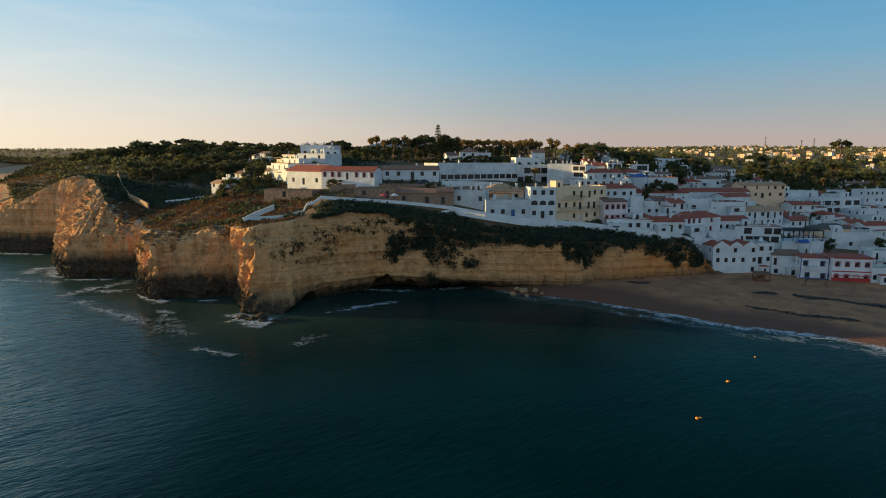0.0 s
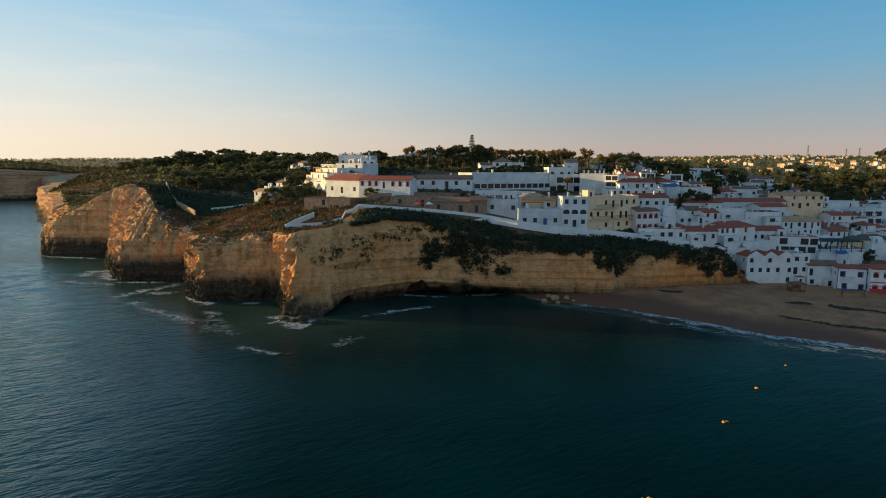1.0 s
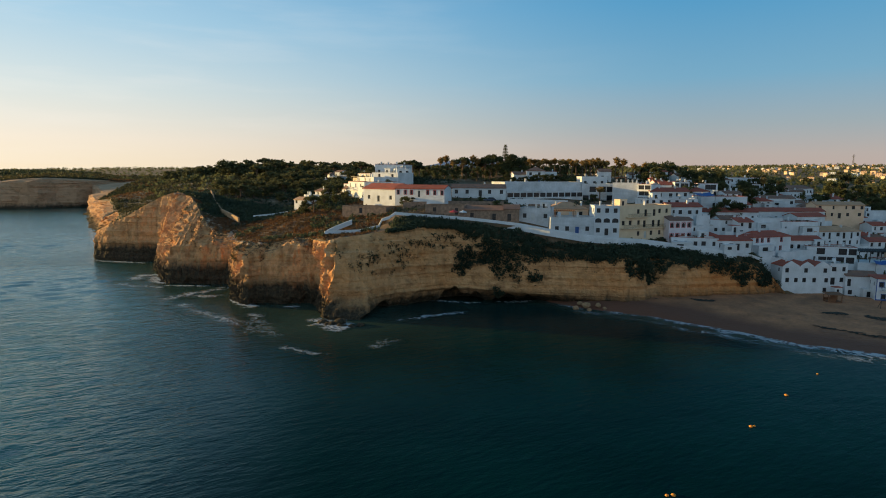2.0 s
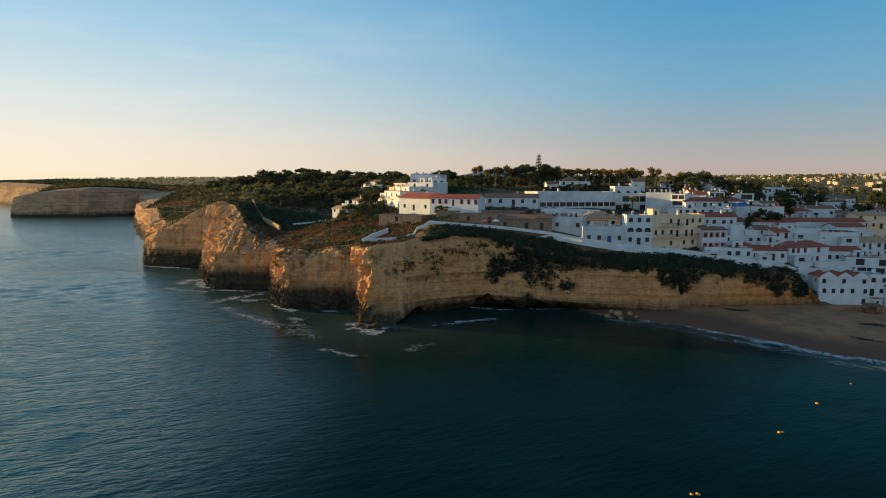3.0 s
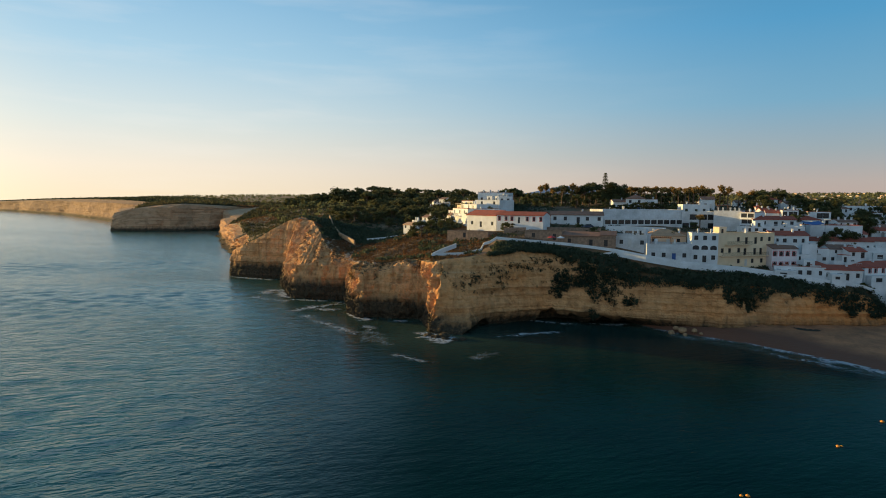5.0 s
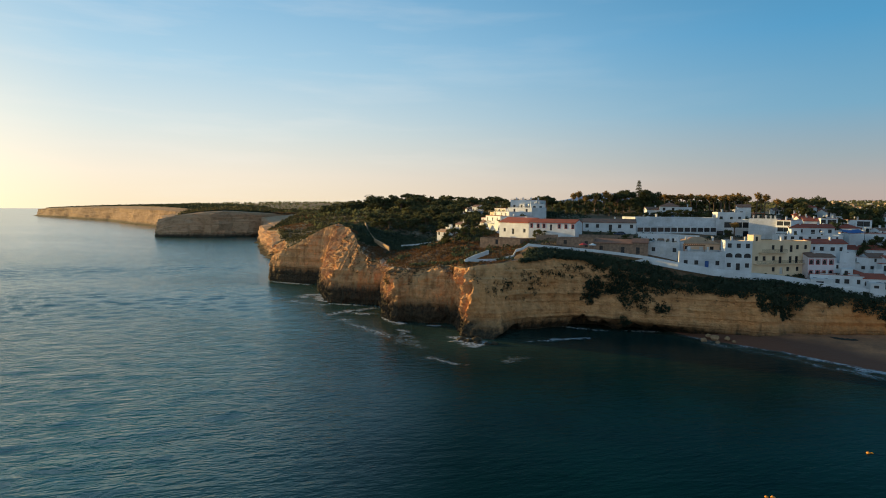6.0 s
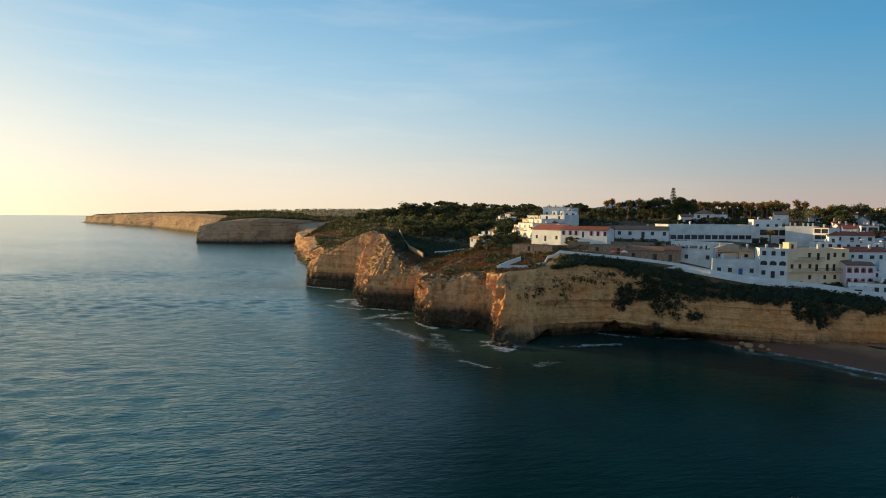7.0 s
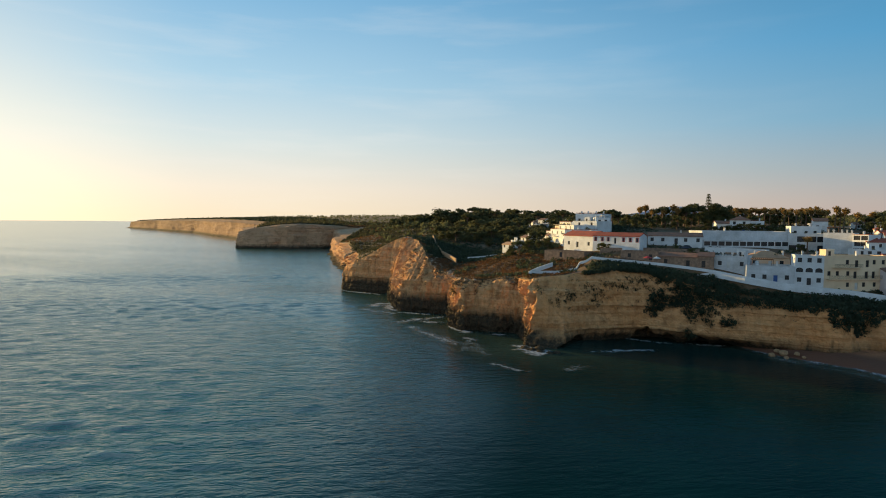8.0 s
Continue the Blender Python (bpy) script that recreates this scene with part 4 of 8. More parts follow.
def build_cliff():
    rows = 76
    n = len(coast)
    tang = np.gradient(coast[:, 2:4], axis=0)
    k = np.ones(5) / 5
    tang = np.c_[np.convolve(np.pad(tang[:, 0], 2, "edge"), k, "valid"), np.convolve(np.pad(tang[:, 1], 2, "edge"), k, "valid")]
    tang /= np.linalg.norm(tang, axis=1)[:, None] + 1e-9
    out = np.c_[-tang[:, 1], tang[:, 0]]
    verts = []
    rings = (1.5, 4.0, 7.0)
    inner = coast[:, 4:6][None] - out[None] * np.array(rings)[:, None, None]
    ring_z = land(inner[..., 0], inner[..., 1])
    share = np.linspace(0, 1, rows)
    for i in range(n):
        bx, by, fx, fy, rx, ry, rz, sx, sy, sz, fz = coast[i]
        span = min(1.0, rz / 12)
        # the profile: up from under the water, the foot, the upright face, the shoulder, the rim
        knots = np.array([(bx, by, -1.5), (bx, by, 0.0), (fx, fy, fz), (sx, sy, sz), (rx, ry, rz)])
        run = np.r_[0, np.cumsum(np.linalg.norm(np.diff(knots, axis=0), axis=1))]
        line = np.c_[[np.interp(share * run[-1], run, knots[:, q]) for q in range(3)]].T
        # the faces that look west take the weather and are craggy; those that look south are smooth slabs
        west = max(0.0, min(1.0, 0.25 - 1.3 * out[i, 0])) if -136 < bx < -44 else 0.0
        open_sea = max(0.0, min(1.0, (-44 - bx) / 6))
        far = bx < -190
        for j in range(rows):
            x, y, z = line[j]
            v = share[j]
            upper = max(0.0, min(1.0, (z - sz) / (rz - sz + 0.01)))
            crag = max(west, 0.75 * upper if -136 < bx < -96 else 0.0, 0.25 * open_sea * (bx > -142))
            big = noise.fractal(Vector((x * 0.09, y * 0.09, z * 0.05)), 1.0, 2.1, 3)
            rib = noise.noise(Vector((x * 0.33, y * 0.33, z * 0.045 + 7)))
            bed = noise.noise(Vector((x * 0.012, y * 0.012, z * 0.75))) + 0.6 * noise.noise(Vector((x * 0.02, y * 0.02, z * 2.1 + 5)))
            crumb = noise.fractal(Vector((x * 0.55, y * 0.55, z * 0.32)), 0.8, 2.1, 5)
            sharp = 1 - 2.6 * abs(noise.noise(Vector((x * 0.27, y * 0.27, z * 0.10 + 9)))) - 1.1 * abs(noise.noise(Vector((x * 0.7, y * 0.7, z * 0.3 + 4))))
            spur = 1 - 2.4 * abs(noise.noise(Vector((x * 0.9, y * 0.9, z * 0.22 + 1)))) - 1.2 * abs(noise.noise(Vector((x * 1.9, y * 1.9, z * 0.7 + 6))))
            warp = 0.35 * crumb
            block = noise.cell(Vector((x * 0.30 + warp, y * 0.30, z * 0.22 + 11 + warp))) + 0.6 * noise.cell(Vector((x * 0.75 + warp, y * 0.75, z * 0.5 + 3 + warp)))
            fade = min(1.0, (1 - v) * 7 + 0.3) * span
            if far:
                near_cape = 1.0 if bx > -345 else 0.0
                wave = 0.022 if bx > -600 else 0.007
                broad = noise.fractal(Vector((x * wave, y * wave, z * 0.03)), 1.0, 2.1, 4)
                cleft = 1 - 2.6 * abs(noise.noise(Vector((x * 0.035, y * 0.035, z * 0.012 + 5))))
                push = ((1 - near_cape) * (6.5 * broad + (4.2 if bx > -700 else 0.8) * cleft + 0.55 * bed) + 1.6 * big + 0.5 * crumb + near_cape * (0.7 * bed + 1.6 * sharp + 1.2 * rib + 0.8 * block)) * fade
            else:
                push = ((0.85 + 0.1 * crag) * big + (0.22 + 0.5 * crag) * rib + 0.8 * crag * sharp + 0.55 * crag * spur + (0.46 - 0.28 * crag) * bed + (0.42 + 0.35 * crag) * crumb + (0.12 + 0.2 * crag) * block) * fade
            if 16 < bx < 80:
                # a red gully and rounded knobs in the eastern half of the bay
                east = min(1.0, (bx - 16) / 10)
                cut = math.exp(-((x - 41.5) / 3.2) ** 2) * (0.25 + 0.75 * min(1.0, max(0.0, z / rz)))
                knob = math.exp(-((x - 50) / 4.5) ** 2) + 0.8 * math.exp(-((x - 34) / 5.0) ** 2) + 0.7 * math.exp(-((x - 63) / 5.0) ** 2)
                runnel = 1 - 2.4 * abs(noise.noise(Vector((x * 0.21, 3.3, z * 0.03))))
                push += east * fade * (-4.2 * cut + 1.6 * knob + 0.8 * runnel - 0.4)
            # the sea has undercut the headlands
            if -142 < bx < -54:
                push -= 1.1 * max(0.0, 1 - z / 4.5) ** 0.7 * (1 - west) * (z > -0.5)
            push -= hollow(x, z)
            verts.append((x + out[i, 0] * push, y + out[i, 1] * push, z + 0.25 * crumb * (v > 0.05) * fade))
        for q in range(len(rings)):
            x, y = inner[q, i]
            verts.append((x, y, ring_z[q, i] + (0.1, 0.0, -0.35)[q] + 0.3 * noise.noise(Vector((x * 0.4, y * 0.4, 1))) * (q < 2) * span))
    faces = grid_faces(n, rows + len(rings))
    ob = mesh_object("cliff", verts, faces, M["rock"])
    # the turf behind the rim
    ob.data.materials.append(M["soil"])
    per = rows + len(rings) - 1
    for k, poly in enumerate(ob.data.polygons):
        if k % per >= rows - 1 or poly.normal.z > 0.86 and poly.center.z > 12 and -100 < poly.center.x < -52 and k % per > rows * 0.7:
            poly.material_index = 1
    return tagged(ob, "bedded ochre limestone sea cliff with caves at the waterline", "cliff", kind="structure")


SHORELINE = [
    (9, 166, 0.8), (12, 161.5, 1.2), (18, 156, 1.8), (27, 151.5, 2.2), (37, 147, 2.6), (44, 140.5, 2.8), (54, 133.2, 2.9), (63, 123.8, 2.8), (73, 119.8, 2.6), (80, 116, 2.6),
    (86, 108, 2.3), (110, 84, 2.2), (150, 58, 2.2), (260, 0, 2.2), (600, -180, 2.2),
]
BEACH_BACK = [
    (8, 168), (12, 165), (20, 162), (30, 160), (38, 160), (47, 164), (58, 168.5), (70, 171.5), (83, 172.5), (93, 172.5), (100, 171.5), (117, 163), (170, 144), (268, 90), (650, -86),
]


def build_beach():
    # the back line is walked in step with the shoreline
    s_f = np.r_[0, np.cumsum(np.hypot(*np.diff(np.array(SHORELINE)[:, :2], axis=0).T))]
    s_i = np.interp(np.linspace(0, 1, 420) ** 1.6 * s_f[-1], s_f, np.arange(len(s_f)))
    col = lambda table, c: np.interp(s_i, np.arange(len(table)), np.array(table)[:, c])
    fx, fy, hz, bx, by = col(SHORELINE, 0), col(SHORELINE, 1), col(SHORELINE, 2), col(BEACH_BACK, 0), col(BEACH_BACK, 1)
    rows = 46
    verts, wet = [], []
    for i in range(len(fx)):
        length = math.hypot(bx[i] - fx[i], by[i] - fy[i])
        for j in range(rows):
            t = -8 / max(length, 8) + (1 + 8 / max(length, 8)) * j / (rows - 1)
            x, y = fx[i] + (bx[i] - fx[i]) * t, fy[i] + (by[i] - fy[i]) * t
            d = t * length
            z = hz[i] * (1 - math.exp(-2.2 * max(t, 0))) / 0.89 if t > 0 else d * 0.09
            z += 0.16 * noise.fractal(Vector((x * 0.16, y * 0.16, 0)), 1, 2, 3) * min(1, max(0, t * 4))
            verts.append((x, y, z))
            edge = 13 + 3.5 * noise.noise(Vector((x * 0.07, y * 0.07, 4)))
            wet.append(max(0.0, min(1.0, (edge - d) / 7 + 0.2)) if d < edge + 2 else 0.0)
    ob = mesh_object("beach", verts, grid_faces(len(fx), rows), M["sand"], smooth=True, attribute=("wet", wet))
    return tagged(ob, "brown sand beach with footprints and a wet lower edge", "beach", kind="structure")


def build_sea():
    """One sheet to the horizon, with real wind waves where the water lies near enough to show them."""
    xs, ys = graded(-4900, 4900, -330, 120, 0.9, 1.06), graded(-4900, 4900, 12, 300, 0.8, 1.05)
    gx, gy = np.meshgrid(xs, ys)
    cell = np.maximum(np.gradient(xs)[None, :], np.gradient(ys)[:, None])
    line = stretch_of(COAST, lambda a: 5 if a[0] > -200 else 50)[:, 0:2]
    near = (gx > -460) & (gx < 160) & (gy > 60) & (gy < 480)
    d, d2 = np.full(gx.shape, 1e3), np.full(gx.shape, 1e3)
    d[near] = to_line(gx[near], gy[near], line)
    d2[near] = to_line(gx[near], gy[near], np.array(SHORELINE)[:, :2])
    west = np.clip((-20 - gx) / 20, 0, 1) * np.clip((gx + 330) / 80, 0, 1)
    shallow = np.clip(1 - d / 30, 0, 1) * west * 1.25 + np.clip(1 - d2 / 9, 0, 1) * 0.8 + 0.42 * np.clip(1 - d / 60, 0, 1) * np.clip((gx + 45) / 25, 0, 1)
    # the lee of the headland lies calm
    into = np.clip((gx + 16 + 0.38 * (gy - 60) + 86) / 80, 0, 1)
    lee = into * into * (3 - 2 * into)
    ruffle = (1.15 - 0.95 * lee) / (1 + (np.hypot(gx, gy) / 520) ** 2)
    # wind waves of many lengths, each too short for the mesh left out
    rng = np.random.default_rng(15)
    gz = np.zeros(gx.shape)
    for k in range(46):
        length = 2.0 * 6.0 ** (k / 45)
        way = radians(rng.normal(122, 25))
        q = 2 * math.pi / length
        phase = q * (gx * math.cos(way) + gy * math.sin(way)) + rng.uniform(0, 6.28)
        slope = 0.035 if 3.0 < length < 7 else 0.027
        gz += np.where(cell < length * 0.36, slope / q * (np.sin(phase) + 0.18 * np.cos(2 * phase)), 0)
    gust = 0.75 + 0.5 * np.sin(gx * 0.021 + 1.3 * np.sin(gy * 0.017)) * np.sin(gy * 0.026 + 0.9 * np.sin(gx * 0.013))
    gz *= np.clip(ruffle, 0, 1.1) * gust * np.clip((np.minimum(d, d2) + 4) / 24, 0.15, 1)
    ob = mesh_object("sea", np.c_[gx.ravel(), gy.ravel(), gz.ravel()], grid_faces(*gx.shape), M["sea"], smooth=True, attribute=("shallow", shallow.ravel()))
    # open_sea also carries the headland's shade, painted into the water
    for name, field in (("ruffle", ruffle), ("open_sea", 1.15 - 0.95 * lee)):
        a = ob.data.attributes.new(name, "FLOAT", "POINT")
        a.data.foreach_set("value", field.ravel().astype(np.float32))
    return tagged(ob, "dark teal sea with wind ripples", "sea", kind="structure")


build_sea()
build_ground()
cliff = build_cliff()
cliff_points = np.array([v.co for v in cliff.data.vertices])
beach = build_beach()


def leaf_cloud(centres, radii, per, size, rng, flat=0.75, droop=0.0):
    """Many small leaf sprays round each centre: quads of mixed size and tilt, thickest near the skin of the clump."""
    c, r = np.asarray(centres, float), np.asarray(radii, float)
    n = len(c) * per
    way = rng.normal(size=(n, 3))
    way /= np.linalg.norm(way, axis=1)[:, None]
    dist = rng.uniform(0.35, 1.08, n)[:, None] ** 0.6
    rr = np.repeat(r, per)[:, None]
    mid = np.repeat(c, per, 0) + way * dist * rr * np.array([1, 1, flat])
    mid[:, 2] -= droop * rng.uniform(0, 1, n) * rr[:, 0]
    a = way * 0.6 + rng.normal(size=(n, 3)) * 0.6
    u = np.cross(a, rng.normal(size=(n, 3)))
    u /= np.linalg.norm(u, axis=1)[:, None] + 1e-9
    v = np.cross(a, u)
    v /= np.linalg.norm(v, axis=1)[:, None] + 1e-9
    s = (np.repeat(np.broadcast_to(size, len(c)), per) * rng.uniform(0.5, 1.3, n))[:, None]
    verts = np.stack([mid - u * s, mid - v * s * 0.55, mid + u * s, mid + v * s * 0.55], 1).reshape(-1, 3)
    return verts, np.arange(n * 4).reshape(n, 4).tolist()


def tube(path, radii, sides=7):
    """A tapering round stem along a path."""
    p = np.array(path, float)
    vs, fs = [], []
    for k, (c, r) in enumerate(zip(p, radii)):
        t = p[min(k + 1, len(p) - 1)] - p[max(k - 1, 0)]
        t /= np.linalg.norm(t)
        u = np.cross(t, (0.3, 1, 0.1))
        u /= np.linalg.norm(u)
        v = np.cross(t, u)
        vs += [tuple(c + r * (math.cos(a) * u + math.sin(a) * v)) for a in np.linspace(0, 2 * math.pi, sides, endpoint=False)]
    for k in range(len(p) - 1):
        fs += [(k * sides + a, k * sides + (a + 1) % sides, (k + 1) * sides + (a + 1) % sides, (k + 1) * sides + a) for a in range(sides)]
    fs.append(tuple(range((len(p) - 1) * sides, len(p) * sides)))
    return vs, fs


def join(*parts):
    vs, fs = [], []
    for v, f in parts:
        k = len(vs)
        vs += [tuple(q) for q in v]
        fs += [tuple(k + i for i in q) for q in f]
    return vs, fs


# ---- houses ----
def turned(p):
    return pose(p["x"], p["y"], p["z"], 0, 0, p["turn"])


def facade(vs, fs, holes, length, z0, z1, place, deep=0.22):
    """A wall panel with real openings and reveals. place(u, v, w) gives the point at u along, v inwards and w up."""
    us = sorted({0.0, length, *[h[0] for h in holes], *[h[1] for h in holes]})
    ws = sorted({z0, z1, *[h[2] for h in holes], *[h[3] for h in holes]})

    def quad(*pts):
        k = len(vs)
        vs.extend(place(*q) for q in pts)
        fs.append((k, k + 1, k + 2, k + 3))

    for a, b in zip(us[:-1], us[1:]):
        for c, e in zip(ws[:-1], ws[1:]):
            if not any(h[0] <= (a + b) / 2 <= h[1] and h[2] <= (c + e) / 2 <= h[3] for h in holes):
                quad((a, 0, c), (b, 0, c), (b, 0, e), (a, 0, e))
    for a, b, c, e in holes:
        quad((a, 0, c), (a, deep, c), (b, deep, c), (b, 0, c))
        quad((a, 0, e), (b, 0, e), (b, deep, e), (a, deep, e))
        quad((a, 0, c), (a, 0, e), (a, deep, e), (a, deep, c))
        quad((b, 0, c), (b, deep, c), (b, deep, e), (b, 0, e))
        quad((a, deep, c), (a, deep, e), (b, deep, e), (b, deep, c))


pane_meshes = {}


def pane(kind, w, h, mat):
    """A mesh shared by all pieces of one size, standing in the xz plane."""
    key = (kind, round(w, 1), round(h, 1), mat.name)
    if key not in pane_meshes:
        vs, fs = [], []
        w, h = key[1] / 2, key[2] / 2
        if kind == "window":
            box(vs, fs, -w, w, 0.0, 0.04, -h, h)
            # glazing bars
            box(vs, fs, -0.03, 0.03, -0.03, 0.0, -h, h)
            box(vs, fs, -w, w, -0.03, 0.0, -0.03, 0.03)
        elif kind == "surround":
            for a, b, c, e in ((-w - 0.14, -w, -h - 0.14, h + 0.14), (w, w + 0.14, -h - 0.14, h + 0.14), (-w, w, h, h + 0.14), (-w, w, -h - 0.14, -h)):
                box(vs, fs, a, b, -0.05, 0.0, c, e)
        else:
            box(vs, fs, -w, w, -0.06, 0.0, -h, h)
        me = bpy.data.meshes.new(kind)
        me.from_pydata(vs, [], fs)
        me.materials.append(mat)
        pane_meshes[key] = me
    return pane_meshes[key]


def hang(name, me, parent, m, label=""):
    ob = new(name, me)
    ob.parent = parent
    ob.matrix_local = m
    if label:
        ob["label"] = label
    return ob


def chimney(parent, x, y, z, tall=0.75):
    vs, fs = [], []
    box(vs, fs, x - 0.24, x + 0.24, y - 0.24, y + 0.24, z - 0.4, z + tall)
    box(vs, fs, x - 0.32, x + 0.32, y - 0.32, y + 0.32, z + tall, z + tall + 0.1)
    for a in (-0.22, 0.12):
        for b in (-0.22, 0.12):
            box(vs, fs, x + a, x + a + 0.1, y + b, y + b + 0.1, z + tall + 0.1, z + tall + 0.35)
    box(vs, fs, x - 0.28, x + 0.28, y - 0.28, y + 0.28, z + tall + 0.30, z + tall + 0.47)
    mesh_object("chimney", vs, fs, M["white"], parent)


def roof_clutter(base, w, d, h, rng):
    """What stands on a flat roof: a railing along the front, a water tank, a dish, an open frame for shade, a line of tubs."""
    z = h - 0.55
    if rng.random() < 0.45:
        x0, x1 = 0.3, w * rng.uniform(0.5, 0.95)
        vs, fs = [], []
        box(vs, fs, x0, x1, 0.08, 0.13, h + 0.55, h + 0.61)
        box(vs, fs, x0, x1, 0.09, 0.12, h + 0.32, h + 0.36)
        for q in np.arange(x0, x1, 0.9):
            box(vs, fs, q, q + 0.05, 0.08, 0.13, h + 0.12, h + 0.56)
        mesh_object("railing", vs, fs, M["dark"], base, "thin dark roof railing")
    if rng.random() < 0.35:
        x, y = rng.uniform(1, w - 1), d * rng.uniform(0.6, 0.85)
        mesh_object("water_tank", *tube([(x, y, z), (x, y, z + 0.1), (x, y, z + 1.5), (x, y, z + 1.75)], [0.45, 0.55, 0.55, 0.2], 12), M["white"], base, "round white water tank")
    if rng.random() < 0.3:
        x, y = rng.uniform(0.6, w - 0.6), d * rng.uniform(0.2, 0.5)
        dish = tube([(x, y, h + 0.9), (x - 0.1, y - 0.06, h + 0.93), (x - 0.2, y - 0.12, h + 1.0)], [0.08, 0.3, 0.42], 10)
        mesh_object("dish", *join(tube([(x, y, z), (x, y, h + 0.95)], [0.03, 0.03], 5), dish), M["deck"], base, "grey satellite dish")
    if rng.random() < 0.28 and d > 5:
        x0, x1 = w * 0.12, w * rng.uniform(0.45, 0.7)
        vs, fs = [], []
        for x in (x0, x1):
            for y in (0.5, 3.0):
                box(vs, fs, x - 0.06, x + 0.06, y - 0.06, y + 0.06, z, h + 1.8)
        for y in (0.5, 3.0):
            box(vs, fs, x0 - 0.2, x1 + 0.2, y - 0.07, y + 0.07, h + 1.8, h + 1.95)
        for x in np.arange(x0, x1 + 0.1, 0.55):
            box(vs, fs, x - 0.05, x + 0.05, 0.2, 3.3, h + 1.95, h + 2.07)
        mesh_object("pergola_frame", vs, fs, M[rng.choice(("dark", "wood", "white"))], base, "open slatted frame for shade")
    if rng.random() < 0.3:
        rng_np = np.random.default_rng(rng.randrange(9999))
        for q in range(rng.choice((2, 3, 4))):
            x = w * rng.uniform(0.1, 0.9)
            tub = mesh_object("plant_tub", *tube([(x, 0.7, z), (x, 0.7, z + 0.5)], [0.2, 0.28], 8), M["red"], base, "clay plant tub")
            mesh_object("plant", *leaf_cloud([(x, 0.7, z + 0.8)], [0.4], 40, 0.16, rng_np), M["leaf"], tub)


WALLS = {"white": "whitewashed", "cream": "cream-rendered", "yellow": "yellow-rendered", "worn": "weathered whitewashed", "pinkw": "pale pink-trimmed white", "stone": "bare rubble stone"}


def house(p, rng):
    w, d, h, n, cols, extra = p["w"], p["d"], p["h"], p["storeys"], p["columns"], p["extra"]
    if p["x"] > 40 and cols and not {"sparse", "blue", "redband", "wide"} & set(extra):
        cols = max(cols, round(w / 2.8))
    base = new("house")
    base.matrix_world = turned(p)
    wide = "wide" in extra
    tile = next((c for c in ("red", "brown", "beige", "grey") if c in extra), None)
    wall_mat = M[p["wall"]]
    top = h if p["roof"] != "flat" else h + 0.0
    storey = h / n
    holes, side = [], []
    for f in range(n):
        low = f * storey
        for c in range(cols):
            u = w * (c + 0.5) / cols + rng.uniform(-0.16, 0.16) * w / cols * (not {"arcade", "redband", "arch"} & set(extra))
            ground_door = f == 0 and c == cols // 2 and not wide
            ww = min(0.5 if not wide else 0.9, 0.32 * w / cols) * (2.0 if wide else 1.0)
            ww = min(ww, 0.42 * w / cols) if wide else min(ww * 1.1, 0.62)
            if "arch" in extra and f == n - 2 and n > 2:
                ww = 0.38 * w / cols
            if "shut" in extra:
                ww *= 0.7
            if "arcade" in extra:
                ww = 0.44 * w / cols
            tall_one = "balc" in extra and rng.random() < 0.4
            a, b = (0.08, 2.1) if ground_door or tall_one else ((0.25, 2.25) if wide else (0.9, 2.2))
            a, b = low + min(a, storey * 0.35), low + min(b, storey * 0.82)
            if p["x"] > 40 and not wide and not {"sparse", "blue", "redband", "arch", "balc", "shut"} & set(extra):
                # windows of mixed width, some of them tall
                ww *= rng.uniform(0.6, 1.25)
                if f and rng.random() < 0.25:
                    a = low + 0.1
            if rng.random() < (0.2 if n > 1 or p["x"] > 58 else 0.0) and not {"redband", "blue", "arcade", "arch"} & set(extra):
                continue
            if "sparse" in extra and (f == 2 and c not in (0, 2, 4) or f == 0 and c != 4):
                continue
            holes.append((u - ww, u + ww, a, b))
        if d > 6 and p["wall"] != "stone":
            for c in range(2):
                u = d * (c + 0.5) / 2 + rng.uniform(-0.5, 0.5)
                if rng.random() < 0.65:
                    side.append((u - 0.45, u + 0.45, low + min(0.95, storey * 0.35), low + min(2.1, storey * 0.8)))
    vs, fs = [], []
    facade(vs, fs, holes, w, -5.0, top, lambda u, v, z: (u, v, z))
    facade(vs, fs, side, d, -5.0, top, lambda u, v, z: (v, d - u, z))
    facade(vs, fs, [], d, -5.0, top, lambda u, v, z: (w - v, u, z))
    facade(vs, fs, [], w, -5.0, top, lambda u, v, z: (w - u, d - v, z))
    walls = mesh_object("wall", vs, fs, wall_mat, base)
    # in the open arcade these dark panes stand for the shade inside
    for a, b, c, e in holes:
        m = Matrix.Translation(((a + b) / 2, 0.17, (c + e) / 2))
        is_door = e - c >= 1.8 and not wide
        leaf = M[rng.choice(("glass", "glass", "glass", "glass", "wood", "wood", "blue", "frame"))] if is_door and c < 0.3 and p["wall"] != "stone" else M["glass"]
        ob = hang("door" if is_door else "window", pane("window", b - a, e - c, leaf), base, m)
        front = Matrix.Translation(((a + b) / 2, 0.0, (c + e) / 2))
        if "shut" in extra and e - c < 1.8:
            hang("surround", pane("surround", b - a, e - c, M["shut"]), ob, Matrix.Translation((0, -0.17, 0)), "red painted window surround")
        if p["wall"] == "pinkw" or "redband" in extra:
            hang("surround", pane("surround", b - a, e - c, M["redp"]), ob, Matrix.Translation((0, -0.17, 0)), "red painted window surround")
        if "blue" in extra:
            hang("surround", pane("surround", b - a, e - c, M["blue"]), ob, Matrix.Translation((0, -0.17, 0)), "blue painted window surround")
